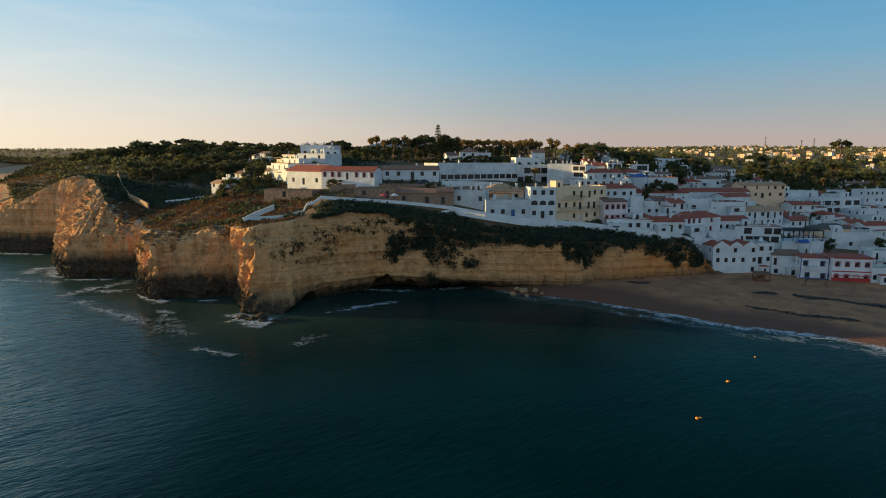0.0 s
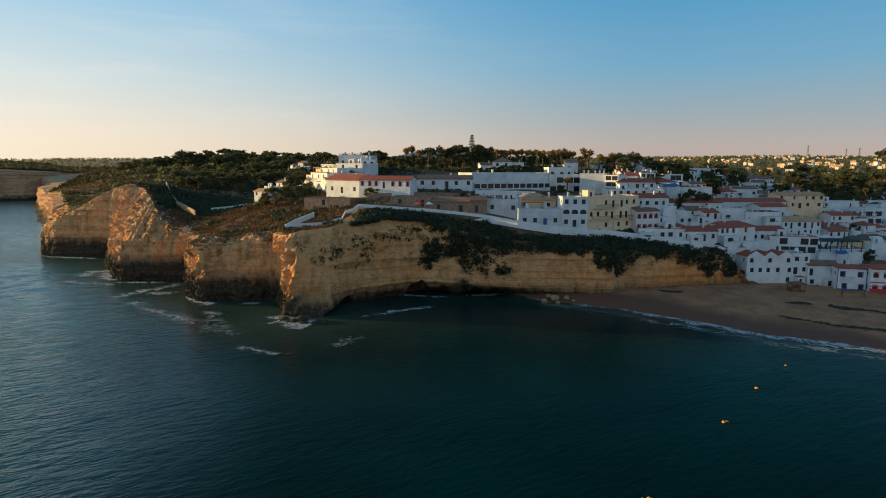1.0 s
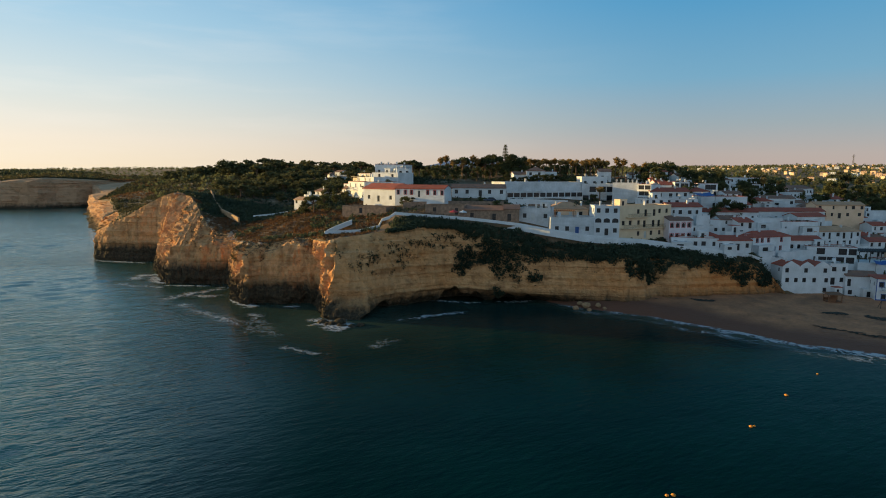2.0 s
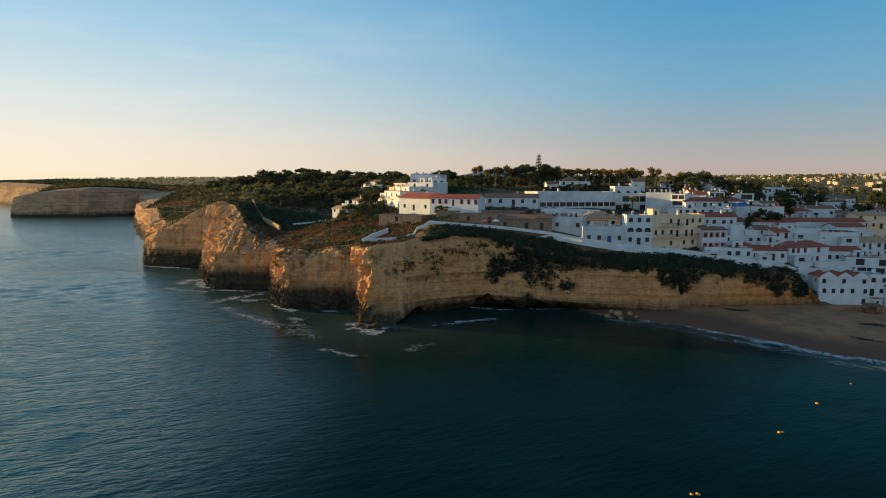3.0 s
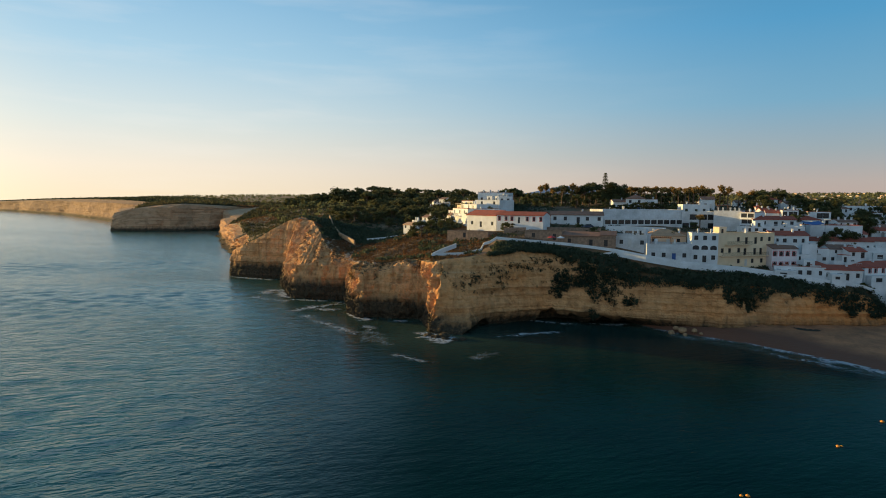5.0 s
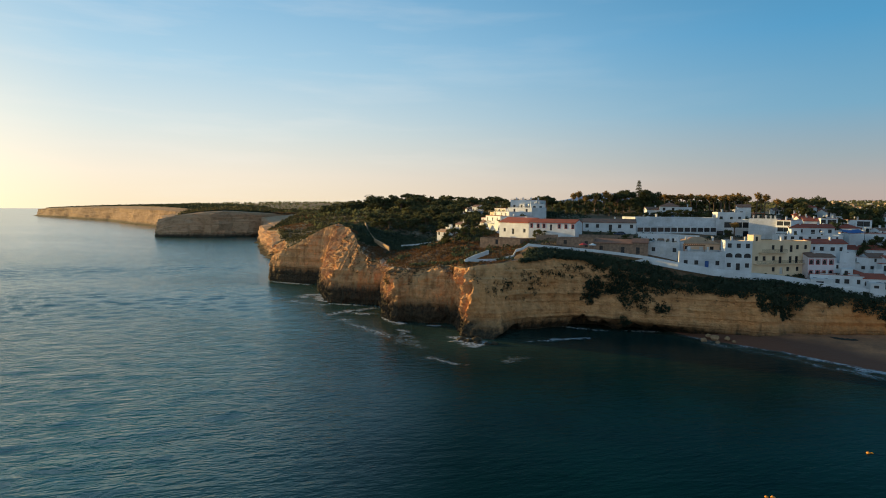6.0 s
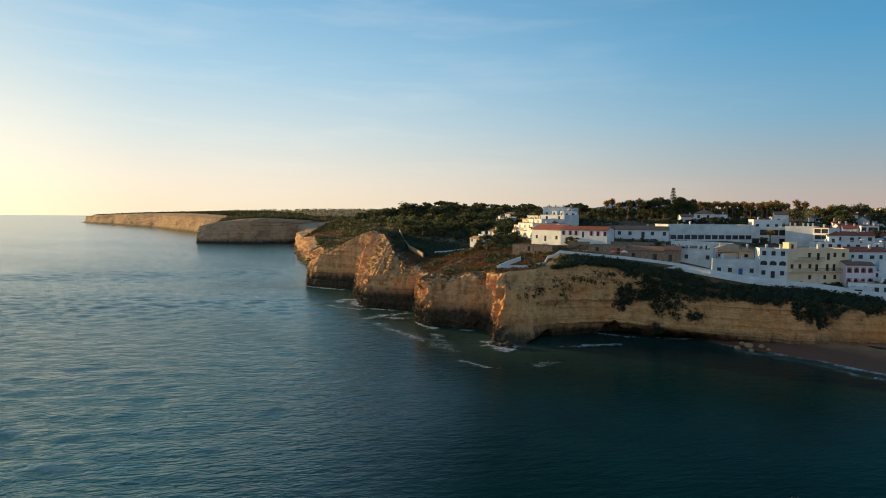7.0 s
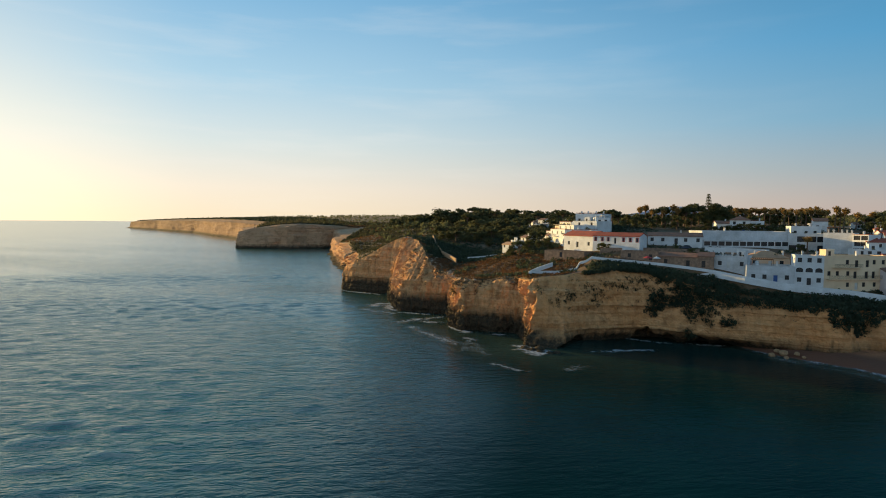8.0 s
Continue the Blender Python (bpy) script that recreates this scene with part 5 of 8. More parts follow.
    # arched heads over the openings of the arcade
    if "arch" in extra:
        for a, b, c, e in holes:
            if p["wall"] != "pinkw" and not (storey * 0.9 < c < storey * 1.95 or "low" in extra and c < storey * 0.9):
                continue
            r = (b - a) / 2
            lift = min(r, (e - c) * 0.5)
            arc = [((a + b) / 2 + r * math.cos(t), e - lift + lift * math.sin(t)) for t in np.linspace(0, math.pi, 11)]
            for half in (arc[:6] + [(b, e)], [(a, e)] + arc[5:]):
                hv = [(x, y, z) for y in (0.004, 0.16) for x, z in half]
                m = len(half)
                mesh_object("arch_head", hv, [tuple(range(m)), tuple(range(2 * m - 1, m - 1, -1))] + [(i, m + i, m + (i + 1) % m, (i + 1) % m) for i in range(m)], wall_mat, base)
    # balconies with dark railings
    if "balc" in extra or (n > 1 and rng.random() < 0.35 and p["wall"] == "white" and w > 6 and "sparse" not in extra):
        for f in range(1, n):
            x0, x1 = (0.04 * w, 0.96 * w) if "balc" in extra and f == 1 else (w * 0.12, w * 0.55)
            vs, fs = [], []
            box(vs, fs, x0, x1, -1.1, -0.003, f * storey - 0.16, f * storey)
            slab = mesh_object("balcony", vs, fs, wall_mat, base)
            vs, fs = [], []
            box(vs, fs, x0, x1, -1.08, -1.03, f * storey + 0.9, f * storey + 0.96)
            for q in np.arange(x0 + 0.05, x1, 0.28):
                box(vs, fs, q, q + 0.035, -1.07, -1.04, f * storey, f * storey + 0.9)
            mesh_object("railing", vs, fs, M["dark"], slab, "dark metal railing")
    for a, b, c, e in side:
        hang("window", pane("window", b - a, e - c, M["glass"]), base, Matrix.Translation((0.17, d - (a + b) / 2, (c + e) / 2)) @ pose(0, 0, 0, 0, 0, -90))
    # roof
    roof_mat = M[tile or "deck"]
    o = 0.35
    vs, fs = [], []
    if p["roof"] == "flat":
        box(vs, fs, 0.2, w - 0.2, 0.2, d - 0.2, h - 0.75, h - 0.55)
        mesh_object("roof", vs, fs, M["deck"], base, "flat roof terrace")
        vs, fs = [], []
        for x0, x1, y0, y1 in ((-0.06, w + 0.06, -0.06, 0.26), (-0.06, w + 0.06, d - 0.26, d + 0.06), (-0.06, 0.26, 0.26, d - 0.26), (w - 0.26, w + 0.06, 0.26, d - 0.26)):
            box(vs, fs, x0, x1, y0, y1, h, h + 0.12)
        coping = M["red"] if p["wall"] == "white" and rng.random() < 0.5 else wall_mat
        mesh_object("parapet", vs, fs, coping, base, "coping of red tiles" if coping is M["red"] else "")
    elif p["roof"] == "hip":
        rise, run = min(w, d) * (0.09 if {"blue", "redband"} & set(extra) else 0.22), min(w, d) / 2 + o
        a = [(-o, -o, h), (w + o, -o, h), (w + o, d + o, h), (-o, d + o, h)]
        r = [(run - o, d / 2 if w >= d else run - o, h + rise), (w + o - run, d / 2, h + rise)] if w >= d else [(w / 2, run - o, h + rise), (w / 2, d + o - run, h + rise)]
        low = [(x, y, z - 0.22) for x, y, z in a]
        vs = a + r + low
        fs = ([(0, 1, 5, 4), (2, 3, 4, 5), (1, 2, 5), (3, 0, 4)] if w >= d else [(1, 2, 5, 4), (3, 0, 4, 5), (0, 1, 4), (2, 3, 5)])
        fs += [(6, 7, 1, 0), (7, 8, 2, 1), (8, 9, 3, 2), (9, 6, 0, 3), (9, 8, 7, 6)]
        mesh_object("roof", vs, fs, roof_mat, base)
    else:
        parts = [(0.0, w)] if p["roof"] == "gable" else [(w * 0.0, w * 0.36), (w * 0.36, w * 0.66), (w * 0.66, w)]
        for q, (a, b) in enumerate(parts):
            vs, fs = [], []
            if p["roof"] == "gable":
                rise = d * 0.19
                sec = [(-o, h - 0.06), (d / 2, h + rise), (d + o, h - 0.06), (d + o, h - 0.26), (d / 2, h + rise - 0.22), (-o, h - 0.26)]
                vs = [(a - 0.2, y, z) for y, z in sec] + [(b + 0.2, y, z) for y, z in sec]
                # gable ends in wall plaster
                for x in (0.002, w - 0.202):
                    gv = [(x + t, y, z) for t in (0, 0.2) for y, z in ((0, h), (d, h), (d / 2, h + rise - 0.23))]
                    mesh_object("gable", gv, [(0, 2, 1), (3, 4, 5), (0, 3, 5, 2), (1, 2, 5, 4)], wall_mat, base)
            else:
                rise = (b - a) * 0.24
                sec = [(a - 0.15, h - 0.05), ((a + b) / 2, h + rise), (b + 0.15, h - 0.05), (b + 0.15, h - 0.22), ((a + b) / 2, h + rise - 0.18), (a - 0.15, h - 0.22)]
                vs = [(x, -0.1, z) for x, z in sec] + [(x, d + 0.1, z) for x, z in sec]
                gv = [(a, -0.13, h - 0.06), (b, -0.13, h - 0.06), ((a + b) / 2, -0.13, h + rise + 0.25), (a, 0.15, h - 0.06), (b, 0.15, h - 0.06), ((a + b) / 2, 0.15, h + rise + 0.25)]
                mesh_object("gable", gv, [(0, 1, 2), (5, 4, 3), (0, 2, 5, 3), (1, 4, 5, 2)], wall_mat, base)
            fs = [(i, (i + 1) % 6, (i + 1) % 6 + 6, i + 6) for i in range(6)] + [(5, 4, 3, 2, 1, 0), (6, 7, 8, 9, 10, 11)]
            mesh_object("roof", vs, fs, roof_mat, base)
    if p["roof"] == "flat" and w > 6.5 and p["wall"] != "stone" and "bare" not in extra and rng.random() < (0.5 if p["x"] > 20 else 0.25):
        # stair room and a low wall on the roof terrace
        vs, fs = [], []
        x0, y0 = rng.uniform(0.5, w - 3.6), d * 0.45
        box(vs, fs, x0, x0 + 2.8, y0, y0 + 2.4, h - 0.55, h + 1.7)
        box(vs, fs, x0 - 0.1, x0 + 2.9, y0 - 0.1, y0 + 2.5, h + 1.7, h + 1.82)
        mesh_object("stair_room", vs, fs, wall_mat, base)
        hang("door", pane("window", 0.8, 1.6, M["glass"]), base, Matrix.Translation((x0 + 1.2, y0 - 0.04, h + 0.45)))
    if p["wall"] == "white" and p["x"] > 42 and w > 5 and "=" not in "".join(extra) and not {"sparse", "blue", "redband", "arch"} & set(extra) and rng.random() < 0.55:
        # a lower room in front with a terrace on its roof
        x0, tall, out = rng.uniform(0, w * 0.5), min(2.7, h * 0.6), rng.uniform(1.6, 2.8)
        wide_room = rng.uniform(0.35, 0.5) * w
        vs, fs = [], []
        hole = [(wide_room * 0.25, wide_room * 0.6, 0.6, tall - 0.5)]
        facade(vs, fs, hole, wide_room, -4.0, tall, lambda u, v, z: (x0 + u, -out + v, z))
        facade(vs, fs, [], out, -4.0, tall, lambda u, v, z: (x0 + v, -u, z))
        facade(vs, fs, [], out, -4.0, tall, lambda u, v, z: (x0 + wide_room - v, -out + u, z))
        room = mesh_object("porch_room", vs, fs, wall_mat, base)
        a, b, c, e = hole[0]
        hang("window", pane("window", b - a, e - c, M["glass"]), room, Matrix.Translation((x0 + (a + b) / 2, -out + 0.17, (c + e) / 2)))
        vs, fs = [], []
        box(vs, fs, x0 - 0.1, x0 + wide_room + 0.1, -out - 0.1, -0.004, tall, tall + 0.14)
        mesh_object("terrace", vs, fs, M[rng.choice(("deck", "red", "white"))], room)
    if p["roof"] == "flat" and p["wall"] != "stone" and w > 5 and "bare" not in extra:
        roof_clutter(base, w, d, h, rng)
    if p["x"] > 42 and w > 5 and p["wall"] == "white" and not {"sparse", "blue", "redband"} & set(extra) and rng.random() < 0.6:
        # a low yard wall with a gap for the gate
        out, gap = rng.uniform(2.9, 4.2), rng.uniform(0.3, 0.6) * w
        for x0, x1 in ((-0.6, gap), (gap + 1.2, w + 0.6)):
            vs, fs = [], []
            box(vs, fs, x0, x1, -out, -out + 0.22, -4.5, rng.uniform(0.7, 1.1))
            box(vs, fs, x0 - 0.05, x1 + 0.05, -out - 0.05, -out + 0.27, 1.1, 1.18)
            mesh_object("yard_wall", vs, fs, wall_mat, base)
    count = next((int(e.split("=")[1]) for e in extra if e.startswith("chim")), rng.choice((0, 1, 1, 2, 3)) if p["wall"] != "stone" else 0)
    for k in range(count):
        x = w * (k + 0.5 + rng.uniform(-0.2, 0.2)) / count
        y = d * rng.uniform(0.3, 0.6)
        chimney(base, x, y, h if p["roof"] == "flat" else h + min(w, d) * 0.10)
    if "blue" in extra:
        vs, fs = [], []
        for x0, x1, z0, z1 in ((-0.04, w + 0.04, 0, 0.75), (0, 0.2, 0.75, h - 0.35), (w - 0.2, w, 0.75, h - 0.35), (0, w, h - 0.35, h - 0.15)):
            box(vs, fs, x0, x1, -0.06, 0.0, z0, z1)
        mesh_object("painted_band", vs, fs, M["blue"], base, "blue painted band and corners")
    if "redband" in extra:
        vs, fs = [], []
        for z0, z1 in ((0, 1.25), (1.75, 1.95), (2.85, 3.15), (h - 0.5, h - 0.3)):
            box(vs, fs, -0.04, w + 0.04, -0.06, 0.0, z0, z1)
        mesh_object("painted_band", vs, fs, M["redp"], base, "red painted band")
    roof_word = {"flat": "flat terrace roof", "hip": "hipped roof", "gable": "tiled gable roof", "gable3": "row of red gables"}[p["roof"]]
    count_word = {1: "one-storey", 2: "two-storey", 3: "three-storey"}[n]
    tagged(base, f"{WALLS[p['wall']]} {count_word} house with a {(tile + ' ') if tile and p['roof'] != 'gable3' else ''}{roof_word}", "house", group="houses of the village")
    return base


house_rng = random.Random(7)
for p in plots:
    house(p, house_rng)


# ---- the white wall along the cliff top ----
def wall_run(name, points, tall, thick, mat, label, drop=2.0):
    p = np.array(points)
    t = np.gradient(p[:, :2], axis=0)
    t /= np.linalg.norm(t, axis=1)[:, None]
    side = np.c_[-t[:, 1], t[:, 0]] * thick / 2
    vs = []
    for (x, y, z), (sx, sy) in zip(p, side):
        vs += [(x - sx, y - sy, z - tall - drop), (x + sx, y + sy, z - tall - drop), (x + sx, y + sy, z), (x - sx, y - sy, z)]
    fs = [(4 * i + a, 4 * i + (a + 1) % 4, 4 * i + 4 + (a + 1) % 4, 4 * i + 4 + a) for i in range(len(p) - 1) for a in range(4)]
    fs += [(3, 2, 1, 0), tuple(4 * (len(p) - 1) + a for a in range(4))]
    return tagged(mesh_object(name, vs, fs, mat), label, "wall")


wall_run("cliff_wall", CLIFF_PATH, 0.55, 0.3, M["white"], "long low whitewashed wall along the cliff path", drop=0.3)
wall_run("cliff_wall", [(x, y - 0.5, z - (2.8 if k == 0 else 0.5)) for k, (x, y, z) in enumerate(CLIFF_PATH[9:18])], 1.0, 0.3, M["white"], "taller white retaining wall below the cliff path", drop=0.6)
wall_run("garden_wall", [(x, y, float(land(np.array([x]), np.array([y]))[0]) + 1.5) for x, y in ((-95.8, 204), (-89, 205), (-83.2, 206))], 1.4, 0.4, M["white"], "low whitewashed garden wall on the scrubby slope")


# ---- plants ----
def make_tree(kind, seed, leaves=22):
    """A tree one metre tall for its kind, scaled where it is planted."""
    rng = np.random.default_rng(seed)
    base = new({"palm": "palm_tree", "pine": "pine_tree", "broad": "broadleaf_tree", "cypress": "cypress_tree", "araucaria": "norfolk_pine"}[kind])
    limbs = []
    if kind == "palm":
        sway = rng.uniform(-0.05, 0.05, 2)
        path = [(sway[0] * t * t, sway[1] * t * t, t * 0.86) for t in np.linspace(-0.15, 1, 9)]
        limbs.append(tube(path, [0.030, 0.028, 0.024, 0.022, 0.021, 0.021, 0.021, 0.024, 0.028]))
        top = np.array(path[-1])
        vs, fs = [], []
        for k in range(34):
            az, up = rng.uniform(0, 2 * math.pi), rng.uniform(-1.0, 1.4)
            length = rng.uniform(0.15, 0.21)
            pts = []
            for t in np.linspace(0, 1, 6):
                bend = up - 1.5 * t * t
                pts.append(top + length * t * np.array([math.cos(az) * math.cos(bend * 0.8), math.sin(az) * math.cos(bend * 0.8), 0]) + np.array([0, 0, length * (t * math.sin(up * 0.8) - 0.42 * t * t)]))
            side = np.array([-math.sin(az), math.cos(az), 0])
            for a, b, wa, wb in zip(pts[:-1], pts[1:], (0.012, 0.03, 0.036, 0.030, 0.02), (0.03, 0.036, 0.030, 0.02, 0.004)):
                for s in (-1, 1):
                    k0 = len(vs)
                    vs += [tuple(a), tuple(b), tuple(b + side * s * wb - np.array([0, 0, wb * 0.7])), tuple(a + side * s * wa - np.array([0, 0, wa * 0.7]))]
                    fs.append((k0, k0 + 1, k0 + 2, k0 + 3))
        mop = leaf_cloud([top + (0, 0, 0.0), top - (0, 0, 0.07)], [0.145, 0.085], 130, 0.045, rng, flat=1.0)
        crown = join((vs, fs), mop)
    elif kind == "araucaria":
        limbs.append(tube([(0, 0, -0.1), (0, 0, 0.5), (0, 0, 1.0)], [0.022, 0.014, 0.003]))
        cs, rs = [], []
        for level in np.linspace(0.22, 0.98, 17):
            reach = 0.165 * (1.04 - level) ** 0.7 + 0.012
            for a in np.arange(6) / 6 * 2 * math.pi + level * 9:
                limbs.append(tube([(0, 0, level), (reach * math.cos(a), reach * math.sin(a), level + 0.012)], [0.004, 0.002], 4))
                for t in (0.35, 0.6, 0.85, 1.0):
                    cs.append((reach * t * math.cos(a), reach * t * math.sin(a), level + 0.012 * t))
                    rs.append(0.014)
        crown = leaf_cloud(cs, rs, 9, 0.015, rng, flat=0.9)
    elif kind == "cypress":
        limbs.append(tube([(0, 0, -0.1), (0, 0, 0.9)], [0.03, 0.008]))
        z = rng.uniform(0.08, 1.0, 90)
        reach = 0.13 * np.sqrt(np.clip(np.minimum(z * 4, (1.02 - z) * 1.6), 0, 1))
        a = rng.uniform(0, 6.28, 90)
        crown = leaf_cloud(np.c_[np.cos(a) * reach * 0.6, np.sin(a) * reach * 0.6, z], reach * 0.6 + 0.02, 14, 0.028, rng, flat=1.6)
    else:
        umbrella = kind == "pine"
        fork = 0.5 if umbrella else 0.25
        limbs.append(tube([(0, 0, -0.15), (0.01, 0.01, fork * 0.5), (0.02, -0.01, fork), (0.0, 0.0, fork + 0.25)], [0.040, 0.034, 0.028, 0.012]))
        cs, rs = [], []
        for k in range(13 if umbrella else 17):
            a, t = rng.uniform(0, 6.28), math.sqrt(rng.uniform(0.02, 1))
            if umbrella:
                c = (0.36 * t * math.cos(a), 0.36 * t * math.sin(a), 0.86 - 0.16 * t * t + rng.uniform(-0.05, 0.03))
                r = rng.uniform(0.10, 0.155)
            else:
                z = rng.uniform(0.25, 0.84)
                reach = 0.34 * math.sqrt(max(0.15, 1 - ((z - 0.50) / 0.45) ** 2))
                c = (reach * t * math.cos(a), reach * t * math.sin(a), z)
                r = rng.uniform(0.11, 0.19)
            limbs.append(tube([(0.01, 0, fork * 0.9), tuple(np.array(c) * (0.55, 0.55, 0.8) + (0, 0, 0.05)), c], [0.014, 0.009, 0.004], 5))
            # each bough carries smaller tufts
            for q in range(7):
                way = rng.normal(size=3)
                way /= np.linalg.norm(way)
                cs.append(tuple(np.array(c) + way * r * 0.62 * np.array([1, 1, 0.7])))
                rs.append(r * rng.uniform(0.45, 0.7))
        crown = leaf_cloud(cs, rs, leaves, 0.036 * math.sqrt(22 / leaves), rng, flat=0.75)
    mesh_object("trunk", *join(*limbs), M["bark"], base)
    mesh_object("crown", *crown, M["palm" if kind == "palm" else "leaf"], base)
    label = {"palm": "tall fan palm with a shaggy green and brown head", "pine": "dark green umbrella pine with a bare trunk", "broad": "dense dark green rounded tree",
             "cypress": "slim dark green cypress", "araucaria": "tall tiered norfolk pine above the roofs"}[kind]
    return tagged(base, label, {"palm": "palm tree"}.get(kind, "tree"), group={"palm": "palms on the skyline"}.get(kind, "trees of the village"))


kinds = {k: [make_tree(k, 11 * i + 3) for i in range(n)] for k, n in (("palm", 4), ("pine", 3), ("broad", 5), ("cypress", 1), ("araucaria", 1))}
first_use = {id(t): True for ts in kinds.values() for t in ts}
plant_rng = random.Random(5)
MIN_TALL = {"palm": 6.0, "pine": 6.0, "broad": 2.2, "cypress": 5.0, "araucaria": 12.0}


wood = [make_tree(k, 7 * i + 1, 7) for i, k in enumerate(("broad", "broad", "broad", "pine"))]
wood_parts = {"trunk": [], "crown": []}


def wood_tree(kind, x, y, tall, spread):
    """A tree of the far woods, which are one mass."""
    source = wood[3] if kind == "pine" else wood[plant_rng.randrange(3)]
    girth = tall * plant_rng.uniform(0.9, 1.15) * spread
    z = float(land(np.array([x]), np.array([y]))[0])
    m = np.array(Matrix.LocRotScale((x, y, z), Euler((0, 0, plant_rng.uniform(0, 6.28))), (girth, girth, tall)))
    for ob in source.children:
        co = np.empty(len(ob.data.vertices) * 3)
        ob.data.vertices.foreach_get("co", co)
        wood_parts[ob.name.split(".")[0]].append((co.reshape(-1, 3) @ m[:3, :3].T + m[:3, 3], ob.data))


def join_wood():
    for name, label, mat in (("crown", "dense dark green pine and oak wood on the hills", M["woods"]), ("trunk", "brown trunks of the hill wood", M["bark"])):
        vs, fs, k = [], [], 0
        for co, me in wood_parts[name]:
            vs.append(co)
            fs += [tuple(k + i for i in p.vertices) for p in me.polygons]
            k += len(co)
        tagged(mesh_object("hill_wood" if name == "crown" else "wood_trunks", np.concatenate(vs), fs, mat), label, "woods", kind="stuff")
    for t in wood:
        for part_ob in (*t.children, t):
            bpy.data.objects.remove(part_ob)


def tree(kind, x, y, top, tall=None, spread=1.0):
    """A tree at a place whose tip reaches the height top."""
    ground = float(land(np.array([x]), np.array([y]))[0])
    tall = tall or max(MIN_TALL[kind], top - ground)
    source = plant_rng.choice(kinds[kind])
    girth = tall * plant_rng.uniform(0.9, 1.15) * spread
    if kind == "broad":
        girth = max(girth, 3.0) * (1.15 if tall < 5 else 1.0)
    if kind == "palm":
        girth = 11.0 + 0.3 * (tall - 9)
    m = Matrix.LocRotScale((x, y, top - tall), Euler((0, 0, plant_rng.uniform(0, 6.28))), (girth, girth, tall))
    if first_use.get(id(source)):
        first_use[id(source)] = False
        source.matrix_basis = m
        return source
    keep = source.matrix_basis.copy()
    source.matrix_basis = Matrix.Identity(4)
    made = copy_thing(source, m)
    source.matrix_basis = keep
    return made


tree('pine', -48.7, 262.0, 43.3)
tree('pine', -43.9, 258.0, 43.4)
tree('pine', -41.5, 262.0, 41.8)
tree('pine', -48.6, 240.0, 38.5)
tree('broad', -45.9, 212.0, 35.1)
tree('broad', -51.8, 203.0, 33.2)
tree('palm', -32.9, 268.0, 44.5)
tree('palm', -30.2, 272.0, 45.7)
tree('palm', -26.9, 266.0, 43.5)
tree('broad', -29.9, 262.0, 41.3)
tree('pine', -23.0, 275.0, 45.3)
tree('palm', -22.3, 270.0, 44.1)
tree('palm', -18.1, 274.0, 45.8)
tree('palm', -15.8, 270.0, 44.2)
tree('broad', -13.0, 278.0, 44.9)
tree('pine', -11.8, 275.0, 45.9)
tree('pine', -8.8, 282.0, 47.0)
tree('broad', -6.7, 285.0, 46.3)
tree('broad', -9.5, 270.0, 42.1)
tree('broad', -15.0, 262.0, 40.9)
tree('broad', -19.8, 258.0, 39.8)
tree('broad', -25.4, 256.0, 39.3)
tree('broad', -32.7, 250.0, 38.7)
tree('broad', -36.4, 245.0, 37.6)
tree('araucaria', -2.7, 287.0, 51.2)
tree('broad', 1.5, 291.0, 47.6)
tree('broad', 4.3, 292.0, 47.1)
tree('broad', -0.7, 288.0, 44.7)
tree('broad', -2.2, 275.0, 41.0)
tree('broad', 2.9, 280.0, 41.3)
tree('palm', 8.9, 305.0, 45.0)
tree('palm', 11.5, 312.0, 44.6)
tree('palm', 13.3, 300.0, 44.6)
tree('palm', 16.0, 308.0, 44.2)
tree('palm', 18.8, 315.0, 45.3)
tree('palm', 20.3, 302.0, 44.4)
tree('palm', 23.2, 310.0, 44.9)
tree('palm', 26.2, 318.0, 44.5)
tree('palm', 27.1, 305.0, 44.8)
tree('palm', 30.1, 312.0, 45.3)
tree('palm', 31.2, 300.0, 44.4)
tree('palm', 34.9, 316.0, 45.1)
tree('palm', 36.2, 306.0, 44.3)
tree('palm', 39.1, 311.0, 45.0)
tree('palm', 40.2, 302.0, 44.5)
tree('palm', 43.5, 314.0, 45.7)
tree('palm', 46.1, 318.0, 46.1)
tree('palm', 46.8, 306.0, 44.6)
tree('palm', 50.0, 312.0, 44.5)
tree('broad', 25.1, 290.0, 41.9)
tree('broad', 17.9, 285.0, 41.0)
tree('broad', 17.8, 262.0, 37.6)
tree('broad', 24.1, 262.0, 37.4)
tree('broad', 27.2, 256.0, 36.9)
tree('broad', 10.0, 254.0, 37.0)
tree('palm', 49.6, 283.0, 45.3)
tree('palm', 53.4, 286.0, 44.6)
tree('palm', 52.5, 290.0, 42.9)
tree('palm', 57.0, 280.0, 42.4)
tree('palm', 60.0, 284.0, 41.4)
tree('palm', 64.9, 290.0, 42.9)
tree('broad', 59.9, 275.0, 41.3)
tree('broad', 69.3, 300.0, 43.7)
tree('broad', 73.5, 306.0, 44.4)
tree('broad', 72.4, 290.0, 43.2)
tree('palm', 65.0, 262.0, 40.3)
tree('broad', 83.2, 320.0, 45.1)
tree('broad', 80.9, 300.0, 43.2)
tree('broad', 78.3, 280.0, 41.5)
tree('broad', 87.3, 300.0, 41.8)
tree('broad', 80.2, 262.0, 39.9)
tree('broad', 82.3, 258.0, 39.4)
tree('broad', 86.9, 262.0, 39.0)
tree('broad', 92.4, 270.0, 39.6)
tree('broad', 77.3, 246.0, 37.4)
tree('broad', 81.2, 246.0, 36.3)
tree('broad', 71.4, 236.0, 34.7)
tree('broad', 68.4, 230.0, 33.4)
